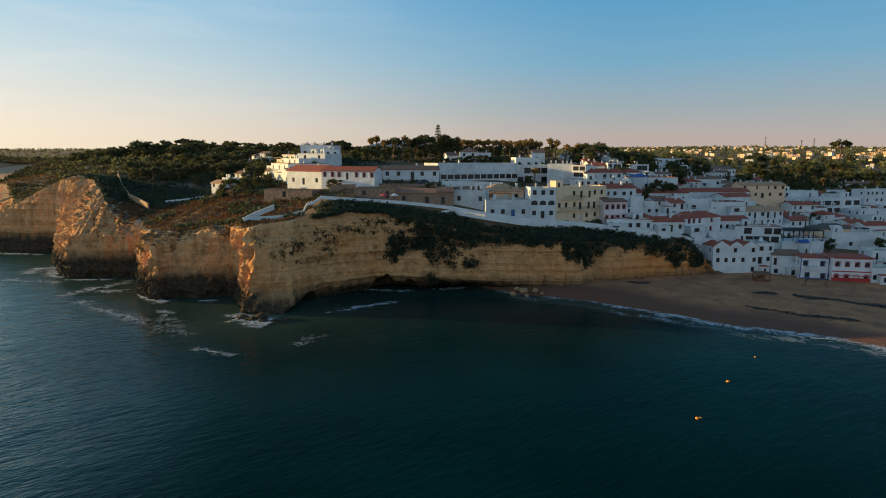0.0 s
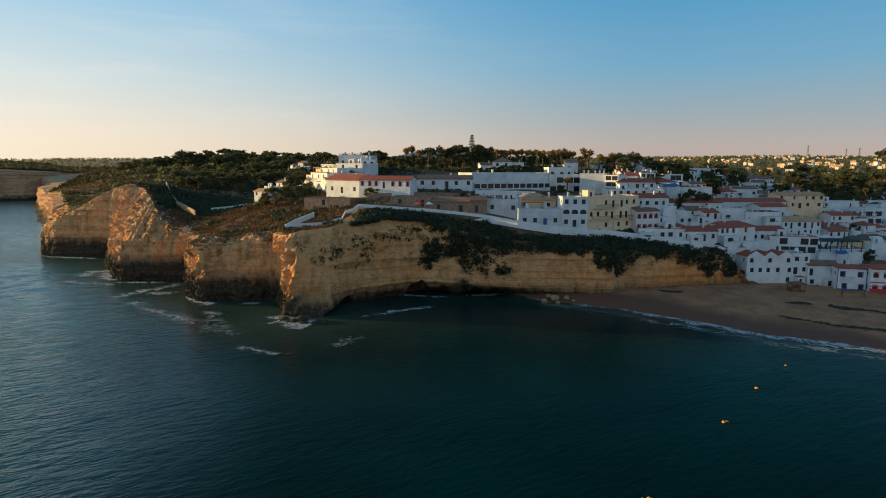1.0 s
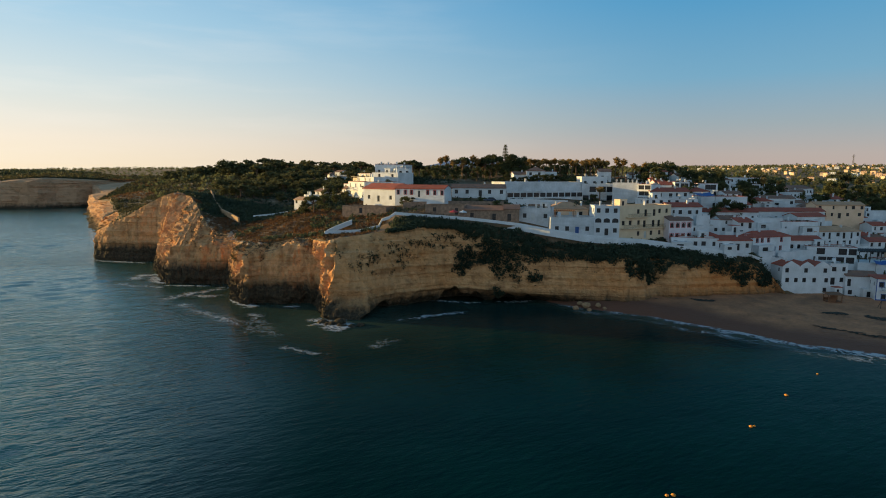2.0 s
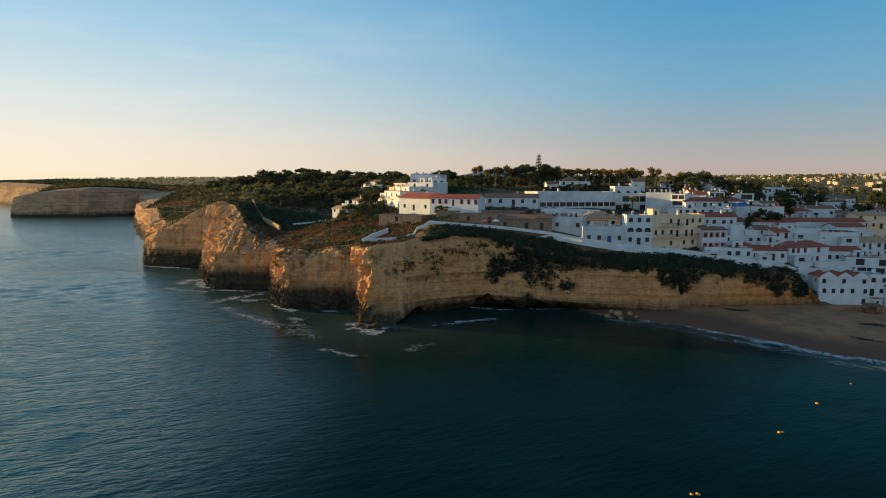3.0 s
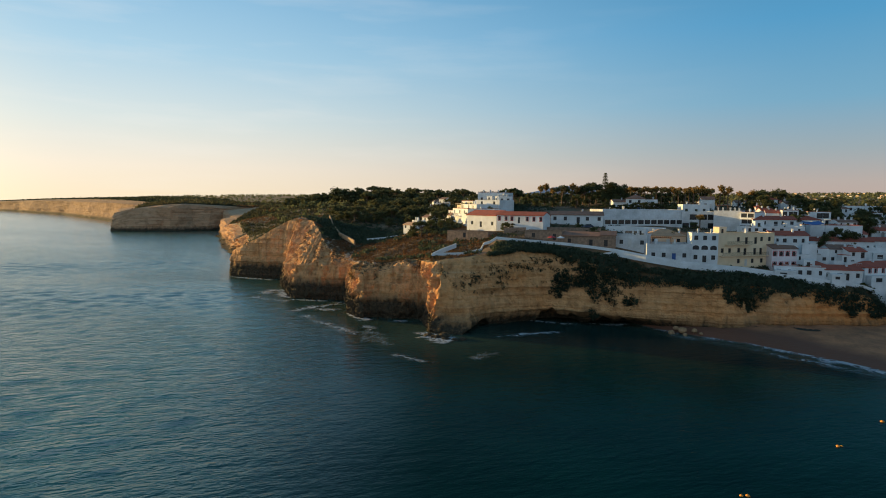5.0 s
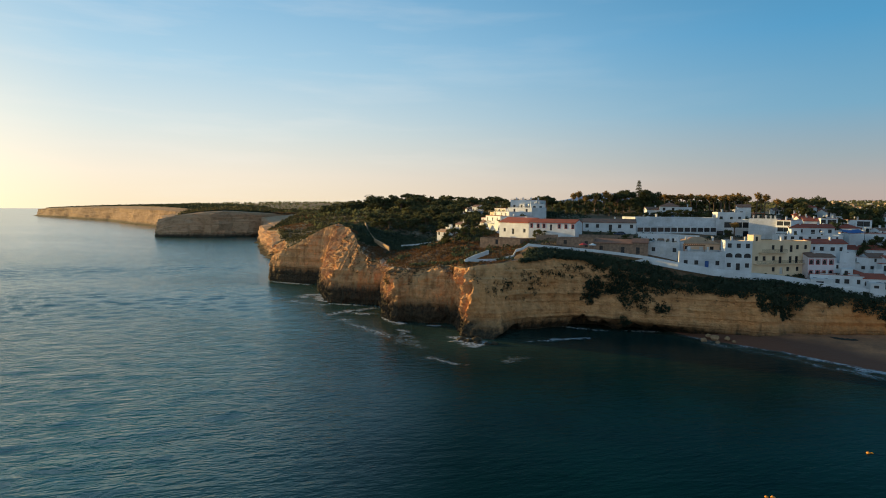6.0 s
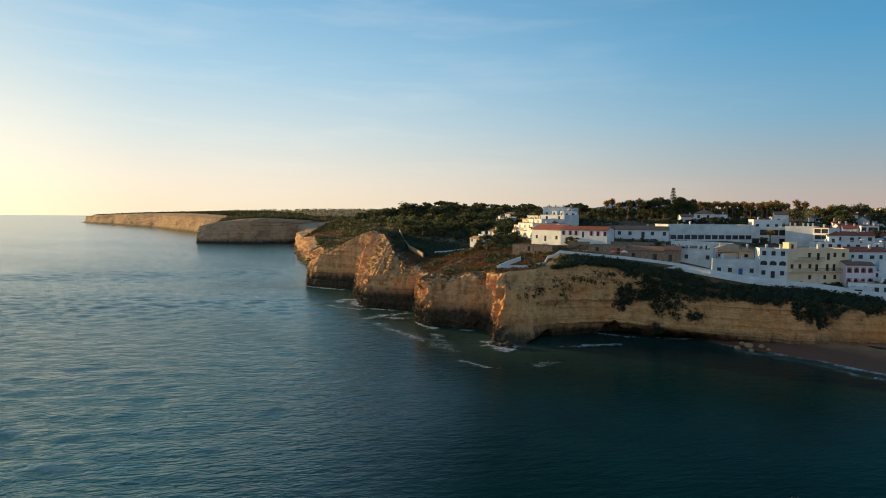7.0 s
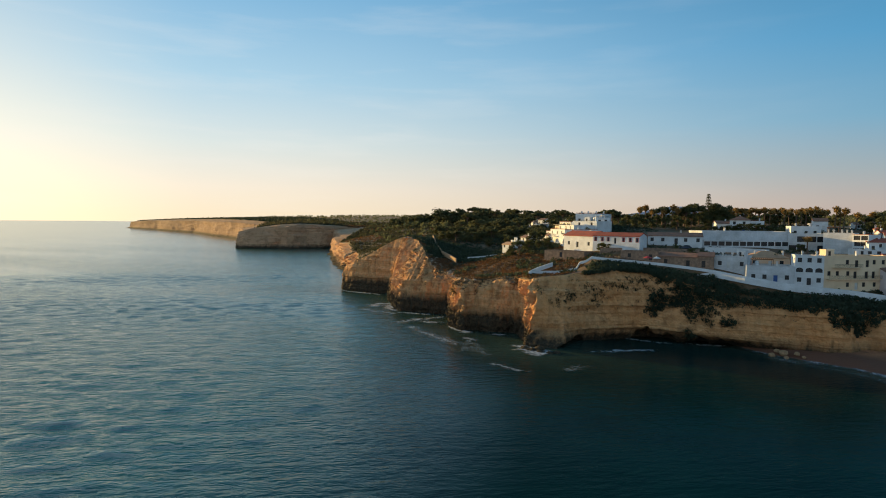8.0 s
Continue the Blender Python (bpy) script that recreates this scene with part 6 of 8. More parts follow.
tree('palm', 118.7, 286.0, 36.2)
tree('broad', 119.5, 296.0, 37.0)
tree('broad', 128.7, 300.0, 36.2)
tree('broad', 132.6, 300.0, 34.1)
tree('broad', 127.6, 292.0, 33.0)
tree('broad', 119.0, 280.0, 32.1)
tree('cypress', 125.4, 262.0, 30.3)
tree('pine', -67.6, 190.0, 29.5)
tree('broad', -66.0, 196.0, 29.7)
tree('broad', -69.9, 188.0, 27.8)
tree('broad', -70.2, 216.0, 32.5)
tree('cypress', -64.6, 204.0, 31.1)
tree('broad', -62.8, 200.0, 29.2)
tree('broad', -57.6, 196.0, 28.6)
tree('broad', -33.7, 179.5, 29.8)
tree('broad', -31.2, 181.0, 29.4)
tree('broad', -26.8, 183.0, 29.7)
tree('broad', -9.3, 184.0, 29.8)
tree('broad', -3.7, 178.0, 28.7)
tree('broad', -0.6, 176.0, 28.1)
tree('broad', 20.8, 180.0, 28.1)
tree('palm', 31.0, 202.0, 32.7)
tree('broad', 29.6, 204.0, 30.3)
tree('broad', 74.9, 210.0, 29.4)
tree('broad', 79.0, 208.0, 28.3)
tree('broad', 68.8, 200.0, 27.4)
tree('broad', 71.0, 172.5, 14.6)
tree('broad', 73.6, 174.0, 13.4)
tree('broad', -246.9, 640.0, 52.1)
tree('broad', 171.5, 330.0, 35.7)
tree('broad', 181.6, 340.0, 35.0)
tree('broad', 183.2, 330.0, 33.6)
tree('broad', 202.0, 350.0, 32.8)
tree('broad', 216.2, 360.0, 34.1)
tree('broad', 212.3, 340.0, 33.6)
tree('broad', 248.8, 380.0, 36.2)
tree('broad', 223.5, 330.0, 30.7)
tree('broad', 231.4, 330.0, 30.1)
tree('broad', 246.4, 340.0, 30.6)
tree('pine', 397.4, 600.0, 57.0)
tree('broad', 134.2, 226.0, 16.8)
tree('broad', 144.2, 228.0, 15.8)
tree('broad', 215.1, 310.0, 24.6)
tree('broad', 82.9, 190.0, 19.7)
tree('broad', 146.6, 196.0, 10.5)
tree('broad', -66.0, 216.0, 33.0)
tree('broad', -71.0, 214.0, 30.5)
tree('broad', -61.0, 208.0, 30.5)
tree('palm', 5.8, 294.5, 44.5)
tree('palm', 8.0, 295.5, 43.8)
tree('palm', 9.9, 298.1, 45.0)
tree('palm', 12.0, 299.9, 44.7)
tree('palm', 14.1, 293.7, 43.4)
tree('palm', 16.7, 295.6, 44.7)
tree('palm', 19.7, 296.9, 44.1)
tree('palm', 22.4, 297.1, 45.0)
tree('palm', 24.1, 288.4, 44.3)
tree('palm', 27.7, 296.6, 44.2)
tree('palm', 30.9, 299.1, 43.8)
tree('palm', 32.5, 293.3, 43.5)
tree('palm', 35.0, 289.2, 43.3)
tree('palm', 38.1, 299.6, 44.8)
tree('palm', 39.3, 291.6, 43.8)
tree('palm', 41.8, 292.2, 44.3)
tree('palm', 45.2, 298.9, 44.1)
tree('palm', 47.8, 298.3, 43.5)
tree('broad', -50.7, 303.6, 42.4)
tree('broad', -45.3, 311.1, 42.0)
tree('broad', -38.8, 304.1, 42.4)
tree('broad', -32.5, 304.9, 42.8)
tree('broad', -29.4, 311.9, 42.4)
tree('broad', -25.1, 306.1, 42.4)
tree('broad', -21.3, 309.7, 43.5)
tree('broad', -14.6, 308.1, 44.0)
tree('broad', -10.8, 305.3, 42.6)
tree('broad', -4.3, 307.1, 42.1)
tree('broad', 2.6, 302.8, 43.4)
tree('broad', 8.2, 304.0, 44.0)
tree('broad', 13.0, 303.6, 42.9)
tree('broad', 16.7, 305.1, 42.4)
tree('broad', 23.6, 305.8, 42.4)
tree('broad', 28.9, 308.4, 43.3)
tree('broad', 34.4, 308.2, 43.2)
tree('broad', 40.9, 306.3, 43.3)
tree('broad', 46.6, 305.0, 43.9)

# the dells and the hedges of the upper gardens
for gx, gy, reach in GROVES:
    for k in range(int(reach * 0.9)):
        a, t = plant_rng.uniform(0, 6.28), math.sqrt(plant_rng.random()) * reach
        x, y = gx + t * math.cos(a), gy + t * math.sin(a)
        tall = plant_rng.uniform(4.5, 8.5)
        kind = plant_rng.choices(("broad", "cypress", "palm"), (12, 1, 1))[0]
        tall = max(tall, MIN_TALL[kind])
        tree(kind, x, y, float(land(np.array([x]), np.array([y]))[0]) + tall, tall, 1.15)
for x in np.arange(-4, 32, 2.6):
    y = 248 + plant_rng.uniform(-2, 3)
    tree("broad", x, y, plant_rng.uniform(35.0, 37.2), plant_rng.uniform(3.2, 4.6), 1.2)

# garden trees between the houses
for k in range(150):
    x, y = plant_rng.uniform(58, 215), plant_rng.uniform(185, 320)
    if x > 60 + (y - 150) * 1.6 or not all(math.hypot(x - p["x"] - p["w"] / 2, y - p["y"] - p["d"] / 2) > 0.55 * max(p["w"], p["d"]) + 0.6 for p in plots):
        continue
    ground = float(land(np.array([x]), np.array([y]))[0])
    tall = plant_rng.uniform(3.0, 6.0)
    tree("cypress" if plant_rng.random() < 0.15 else "broad", x, y, ground + tall, tall, 0.9)

# the pine wood on the western hill
for k in range(130):
    x, y = plant_rng.uniform(-340, -140), plant_rng.uniform(480, 640)
    x += (y - 570) * -0.35
    ground = float(land(np.array([x]), np.array([y]))[0])
    tall = plant_rng.uniform(7, 12.5) + (4 if abs(x + 240) < 25 and plant_rng.random() < 0.4 else 0)
    wood_tree("pine" if plant_rng.random() < 0.22 else "broad", x, y, tall, 1.35)
for k in range(170):
    # the wood behind the hollow
    x, y = plant_rng.uniform(-185, -72), plant_rng.uniform(268, 430)
    if x < -150 + (y - 268) * -0.3 or not all(math.hypot(x - p["x"] - p["w"] / 2, y - p["y"] - p["d"] / 2) > 0.6 * max(p["w"], p["d"]) + 3 for p in plots):
        continue
    ground = float(land(np.array([x]), np.array([y]))[0])
    tall = plant_rng.uniform(4.5, 7.5) + (2.5 if y > 380 else 0)
    wood_tree("broad" if plant_rng.random() < 0.85 else "pine", x, y, max(tall, 6.0), 1.3)
for k in range(45):
    x, y = plant_rng.uniform(-160, 60), plant_rng.uniform(330, 560)
    ground = float(land(np.array([x]), np.array([y]))[0])
    tall = plant_rng.uniform(5, 9)
    wood_tree("broad" if plant_rng.random() < 0.85 else "pine", x, y, tall, 1.25)
for k in range(50):
    # the wooded slope east of the village
    x, y = plant_rng.uniform(150, 420), plant_rng.uniform(330, 560)
    ground = float(land(np.array([x]), np.array([y]))[0])
    tall = plant_rng.uniform(6, 11)
    wood_tree("broad", x, y, tall, 1.3)
join_wood()
for ts in kinds.values():
    for t in ts:
        if first_use[id(t)]:
            for part_ob in (*t.children, t):
                bpy.data.objects.remove(part_ob)


def clear_of_houses(x, y, margin=0.6):
    ok = np.ones(len(x), bool)
    for p in plots:
        c, s = math.cos(radians(p["turn"])), math.sin(radians(p["turn"]))
        u, v = (x - p["x"]) * c + (y - p["y"]) * s, -(x - p["x"]) * s + (y - p["y"]) * c
        ok &= ~((u > -margin) & (u < p["w"] + margin) & (v > -margin) & (v < p["d"] + margin))
    return ok


def patchy(x, y, scale, seed):
    return np.array([noise.noise(Vector((a * scale, b * scale, seed))) for a, b in zip(x, y)])


def scatter(rng, n, x0, x1, y0, y1, back=0.8):
    x, y = rng.uniform(x0, x1, n), rng.uniform(y0, y1, n)
    ok = inside(x, y)
    x, y = x[ok], y[ok]
    near = stretch_of(COAST, lambda a: 4 if a[0] > -200 else 40)[:, 4:6]
    ok = (to_line(x, y, near) > back) & clear_of_houses(x, y)
    return x[ok], y[ok]


def plant_scrub():
    rng = np.random.default_rng(21)
    green, dry = [], []
    # thick scrub between the rim of the bay cliff and the white wall
    x, y = scatter(rng, 9000, -38, 79, 153, 176, 0.0)
    path = np.array(CLIFF_PATH)
    wall_y = np.interp(x, path[5:, 0], path[5:, 1])
    ok = (y < wall_y - 0.7) & (x > -33)
    green.append((x[ok], y[ok], rng.uniform(0.5, 1.3, ok.sum())))
    # open slopes above the coves, brown and green in drifts
    x, y = scatter(rng, 26000, -140, -36, 143, 262, 0.2)
    ok = ~((x > -52) & (y < 157 + (x + 52) * 0.2) & (y > 150))
    x, y = x[ok], y[ok]
    drift = patchy(x, y, 0.06, 2.0) + patchy(x, y, 0.2, 9.0) * 0.5 + np.clip((y - 195) / 40, -0.6, 0.5)
    size = rng.uniform(0.3, 0.85, len(x)) * (1 + 0.5 * (drift > 0.2)) * (1 + 0.5 * rng.random(len(x)) ** 3)
    gone = rng.random(len(x)) < 0.25
    g = (drift > 0.05) & ~gone
    d = (drift <= 0.05) & ~gone
    green.append((x[g], y[g], size[g]))
    dry.append((x[d], y[d], size[d] * 0.8))
    # gardens and banks among the houses
    x, y = scatter(rng, 16000, -60, 215, 165, 310, 1.0)
    drift = patchy(x, y, 0.05, 6.0)
    ok = drift > 0.12
    green.append((x[ok], y[ok], rng.uniform(0.4, 1.1, ok.sum())))
    # the hollow behind the stair path
    x, y = scatter(rng, 5000, -185, -85, 218, 340, 1.0)
    drift = patchy(x, y, 0.05, 3.0)
    ok = drift > -0.25
    green.append((x[ok], y[ok], rng.uniform(0.5, 1.3, ok.sum())))
    # darker bushes dotted over the dry slope
    x, y = scatter(rng, 2600, -100, -36, 146, 215, 0.4)
    drift = patchy(x, y, 0.11, 8.0)
    ok = drift > 0.12
    green.append((x[ok], y[ok], rng.uniform(0.7, 1.5, ok.sum())))
    # the plain further west
    plain = []
    x, y = scatter(rng, 34000, -640, -90, 240, 760, 1.0)
    drift = patchy(x, y, 0.02, 4.0)
    far = np.hypot(x, y) / 300
    g = drift > -0.12
    plain.append((x[g], y[g], rng.uniform(0.6, 1.5, g.sum()) * far[g]))
    g = drift <= -0.12
    dry.append((x[g], y[g], rng.uniform(0.5, 1.0, g.sum()) * far[g]))
    for name, sets, mat, label in (("scrub", green, M["scrub"], "dense dark green coastal scrub"), ("dry_scrub", dry, M["dry"], "low reddish brown dry scrub on the slopes"), ("heath", plain, M["heath"], "olive heath on the western plain")):
        x, y, r = (np.concatenate([s[k] for s in sets]) for k in range(3))
        z = land(x, y) + r * 0.25
        vs, fs = leaf_cloud(np.c_[x, y, z], r, 13, r * 0.42, rng, flat=0.7)
        tagged(mesh_object(name, vs, fs, mat), label, "shrubs", kind="stuff")


def plant_rim():
    """Rounded bushes that roll over the rim of the bay cliff."""
    rng = np.random.default_rng(77)
    rim = coast[(coast[:, 4] > -33) & (coast[:, 4] < 79) & (coast[:, 6] > 6)]
    sel = rim[rng.integers(len(rim), size=330)]
    deep = np.interp(sel[:, 4], [-33, -15, -8, 8, 20, 32, 41, 48, 60, 78], [0.2, 0.3, 1.6, 2.4, 0.6, 1.4, 4.0, 0.8, 1.8, 2.4])
    fall = rng.uniform(-0.5, 1, len(sel)) * deep
    c = np.c_[sel[:, 4] + rng.normal(size=len(sel)) * 0.6, sel[:, 5] - np.where(fall > 0, 0.9 + 0.35 * fall, fall * 5.0), sel[:, 6] - fall + 0.2]
    r = rng.uniform(0.9, 2.1, len(sel)) * np.interp(sel[:, 4], [-33, -8, 4], [0.4, 0.55, 1.0])
    vs, fs = leaf_cloud(c, r, 110, 0.26, rng, flat=0.85)
    tagged(mesh_object("rim_bushes", vs, fs, M["scrub"]), "rounded dark green bushes rolling over the cliff rim", "shrubs", kind="stuff")


def plant_cliff():
    """Bushes that hang on the cliff face, in patches by place along the bay and height (x, z, half width, half height, how thick)."""
    rng = np.random.default_rng(8)
    patches = [(-29, 14.5, 1.6, 3.4, 0.35), (-31.5, 17, 1.8, 1.3, 0.3), (-38, 14, 3.0, 2.6, 0.2), (-44, 16, 1.8, 1.8, 0.3), (-25, 17.4, 3, 0.8, 0.35), (-19, 16.6, 7, 0.6, 0.45), (-16, 19, 8, 1.0, 0.5),
               (-12.8, 12.6, 2.6, 2.6, 1.0), (-13.8, 9.4, 1.7, 1.3, 1.0), (-7, 14.5, 4.5, 3.4, 0.9), (-2, 13, 3.4, 3.8, 0.75), (1.5, 11, 2.6, 3.2, 0.6), (5, 14.5, 5, 2.2, 0.8), (-2.5, 8.8, 1.2, 1.6, 0.7),
               (2.5, 8.4, 0.9, 1.8, 0.6), (7.4, 8.6, 1.7, 1.4, 1.0), (12, 15.0, 5, 1.2, 0.6), (35, 11.6, 3.0, 2.8, 0.9), (40, 9.0, 2.0, 2.6, 0.8), (52, 11.8, 3, 1.4, 0.6), (60, 10.6, 4, 1.8, 0.8),
               (67, 8.6, 2.6, 2.6, 0.8), (74, 7.5, 3.0, 2.2, 0.8), (-3, 4.0, 1.3, 1.5, 0.9), (27, 13.6, 9, 0.9, 0.6)]
    cv = cliff_points
    picked, radius = [], []
    for cx, cz, rx, rz, thick in patches:
        near = cv[(np.abs(cv[:, 0] - cx) < rx * 1.3) & (np.abs(cv[:, 2] - cz) < rz * 1.3) & (cv[:, 1] < 178) & (cv[:, 1] > 138)]
        e = np.hypot((near[:, 0] - cx) / rx, (near[:, 2] - cz) / rz) + 0.45 * patchy(near[:, 0], near[:, 2], 0.45, cx)
        sel = near[(e < 1) & (rng.random(len(near)) < thick * 0.42)]
        picked.append(sel)
        radius.append(rng.uniform(0.4, 1.0, len(sel)) * (0.7 + 0.5 * thick))
    # scattered tufts all over the bay face
    face = cv[(cv[:, 0] < 60) & (cv[:, 0] > -46) & (cv[:, 2] > 9) & (cv[:, 1] > 138)]
    sel = face[(rng.random(len(face)) < 0.012)]
    picked.append(sel)
    radius.append(rng.uniform(0.2, 0.5, len(sel)))
    c, r = np.concatenate(picked), np.concatenate(radius)
    vs, fs = leaf_cloud(c, r, 24, r * 0.36, rng, flat=0.9, droop=0.6)
    tagged(mesh_object("hanging_scrub", vs, fs, M["scrub"]), "dark green bushes hanging on the cliff face", "shrubs", kind="stuff")


def plant_headlands():
    """Reddish scrub that spills over the rims of the headlands, with darker bushes in the gullies."""
    rng = np.random.default_rng(19)
    cv = cliff_points
    top = cv[(cv[:, 0] < -54) & (cv[:, 0] > -122) & (cv[:, 2] > 11.5) & (cv[:, 1] < 215)]
    drift = patchy(top[:, 0], top[:, 1], 0.18, 4.4) + 0.10 * (top[:, 2] - 15 - np.clip((top[:, 1] - 175) * 0.22, 0, 8))
    for name, low, share, size, mat, label in (("rim_scrub", -0.05, 0.16, (0.25, 0.65), M["dry"], "reddish brown scrub spilling over the headland rim"), ("gully_bushes", 0.22, 0.06, (0.4, 1.0), M["scrub"], "dark bushes in the gullies of the headland")):
        c = top[(drift > low) & (rng.random(len(top)) < share)]
        r = rng.uniform(*size, len(c))
        vs, fs = leaf_cloud(c, r, 14, r * 0.4, rng, flat=0.8, droop=0.4)
        tagged(mesh_object(name, vs, fs, mat), label, "shrubs", kind="stuff")


def plant_far_rims():
    """Low dark scrub over the tops of the headlands farther along the coast."""
    rng = np.random.default_rng(23)
    line = stretch_of(COAST, lambda a: 10 if a[0] > -200 else 40)[:, 4:6]
    x, y = np.r_[rng.uniform(-600, -330, 22000), rng.uniform(-1950, -600, 60000)], np.r_[rng.uniform(420, 720, 22000), rng.uniform(600, 1500, 60000)]
    ok = inside(x, y)
    x, y = x[ok], y[ok]
    d = to_line(x, y, line)
    ok = (d < np.where(x > -600, 90, 120)) & (d > 1.0) & (patchy(x, y, 0.03, 2.0) > -0.32)
    x, y = x[ok], y[ok]
    r = rng.uniform(0.8, 1.9, len(x)) * np.where(x > -600, 1.0, 1.9)
    vs, fs = leaf_cloud(np.c_[x, y, land(x, y) + r * 0.25], r, 7, r * 0.6, rng, flat=0.5)
    tagged(mesh_object("far_scrub", vs, fs, M["scrub"]), "low dark scrub over the tops of the distant headlands", "shrubs", kind="stuff")


def plant_far_woods():
    rng = np.random.default_rng(4)
    x, y = rng.uniform(-2400, 3300, 90000), rng.uniform(360, 3600, 90000)
    d = np.hypot(x, y)
    az = np.degrees(np.arctan2(x, y))
    ok = inside(x, y) & (d > 400) & (az > -66) & (az < 42) & (rng.random(len(x)) < np.clip(900 / d, 0.25, 1))
    x, y, d = x[ok], y[ok], d[ok]
    line = stretch_of(COAST, lambda a: 10 if a[0] > -200 else 60)[:, 4:6]
    ok = to_line(x, y, line) > np.where(x < -600, 60, 25)
    x, y, d = x[ok], y[ok], d[ok]
    drift = patchy(x, y, 0.006, 1.0) + 0.5 * patchy(x, y, 0.02, 5.0)
    ok = drift > np.where(x < -900, 0.0, np.where(x < -400, -0.3, -0.3))
    x, y, d = x[ok], y[ok], d[ok]
    # the pine wood in the west and the wooded slope in the east stand thick
    wx, wy = rng.uniform(-350, -130, 700), rng.uniform(470, 650, 700)
    ex, ey = rng.uniform(150, 430, 500), rng.uniform(340, 560, 500)
    x, y = np.r_[x, wx - (wy - 570) * 0.35, ex], np.r_[y, wy, ey]
    d = np.hypot(x, y)
    r = rng.uniform(1.2, 3.2, len(x)) * np.where(x < -500, 0.75, 1.0) * (1 + d / 6000)
    z = land(x, y) + r * 0.8
    vs, fs = leaf_cloud(np.c_[x, y, z], r, 11, r * 0.55, rng, flat=0.95)
    tagged(mesh_object("woodland", vs, fs, M["woods"]), "far dark green woods and gardens up to the skyline", "woods", kind="stuff")


plant_scrub()
plant_rim()
plant_cliff()
plant_headlands()
plant_far_rims()
plant_far_woods()


# ---- far villas on the hills ----
def make_villa(kind):
    base = new("villa")
    w, d, h = ((13, 9, 6.2), (18, 10, 6.5), (10, 8, 3.6))[kind]
    vs, fs = [], []
    n = 3 if kind < 2 else 2
    holes = [(w * (c + 0.5) / n - 0.8, w * (c + 0.5) / n + 0.8, f * 3.1 + 0.9, f * 3.1 + 2.3) for c in range(n) for f in range(2 if kind < 2 else 1)]
    facade(vs, fs, holes, w, -4.0, h, lambda u, v, z: (u - w / 2, v, z))
    facade(vs, fs, [], d, -4.0, h, lambda u, v, z: (v - w / 2, d - u, z))
    facade(vs, fs, [], d, -4.0, h, lambda u, v, z: (w / 2 - v, u, z))
    facade(vs, fs, [], w, -4.0, h, lambda u, v, z: (w / 2 - u, d - v, z))
    # cream and yellow walls put the low sun's warmth into the colour
    mesh_object("wall", vs, fs, M[("cream", "white", "yellow")[kind]], base)
    for a, b, c, e in holes:
        hang("window", pane("window", b - a, e - c, M["glass"]), base, Matrix.Translation(((a + b) / 2 - w / 2, 0.17, (c + e) / 2)))
    rise, o = d * 0.24, 0.4
    vs = [(-w / 2 - o, -o, h), (w / 2 + o, -o, h), (w / 2 + o, d + o, h), (-w / 2 - o, d + o, h), (-w / 2 + d / 2, d / 2, h + rise), (w / 2 - d / 2, d / 2, h + rise)]
    fs = [(0, 1, 5, 4), (1, 2, 5), (2, 3, 4, 5), (3, 0, 4), (3, 2, 1, 0)]
    if kind == 1:
        vs, fs = [], []
        box(vs, fs, -w / 2 - 0.1, w / 2 + 0.1, -0.1, d + 0.1, h, h + 0.35)
    mesh_object("roof", vs, fs, M["white" if kind == 1 else "brown"], base)
    words = ("two-storey villa coloured cream for warm sunlight, with a brown tiled roof", "long white apartment block with a flat roof", "small bungalow coloured yellow for warm sunlight, with a brown tiled roof")
    return tagged(base, words[kind], "villa", group="villas on the far hills")


villas = [make_villa(k) for k in range(3)]
used = set()
villa_rng = random.Random(12)


def far_villa(az, dist, up=0.0):
    x, y = dist * math.sin(radians(az)), dist * math.cos(radians(az))
    z = float(land(np.array([x]), np.array([y]))[0]) + 0.3 + up
    k = villa_rng.choices((0, 1, 2), (5, 3, 2))[0]
    s = villa_rng.uniform(0.42, 0.75)
    m = pose(x, y, z, 0, 0, villa_rng.uniform(-78, -28)) @ Matrix.Scale(s, 4)
    if k not in used:
        used.add(k)
        villas[k].matrix_basis = m
        return
    keep = villas[k].matrix_basis.copy()
    copy_thing(villas[k], m)
    villas[k].matrix_basis = keep


for k in range(170):
    # the eastern hills, thick with villas
    far_villa(villa_rng.uniform(13, 38), villa_rng.uniform(560, 1500), 2.0)
for k in range(20):
    far_villa(villa_rng.uniform(27, 37), villa_rng.uniform(680, 820), 3.0)
for k in range(16):
    far_villa(villa_rng.uniform(3, 14), villa_rng.uniform(480, 1100), 0.5)
for k in range(16):
    # a few in the western plain
    far_villa(villa_rng.uniform(-42, -10), villa_rng.uniform(650, 1900), 0.5)


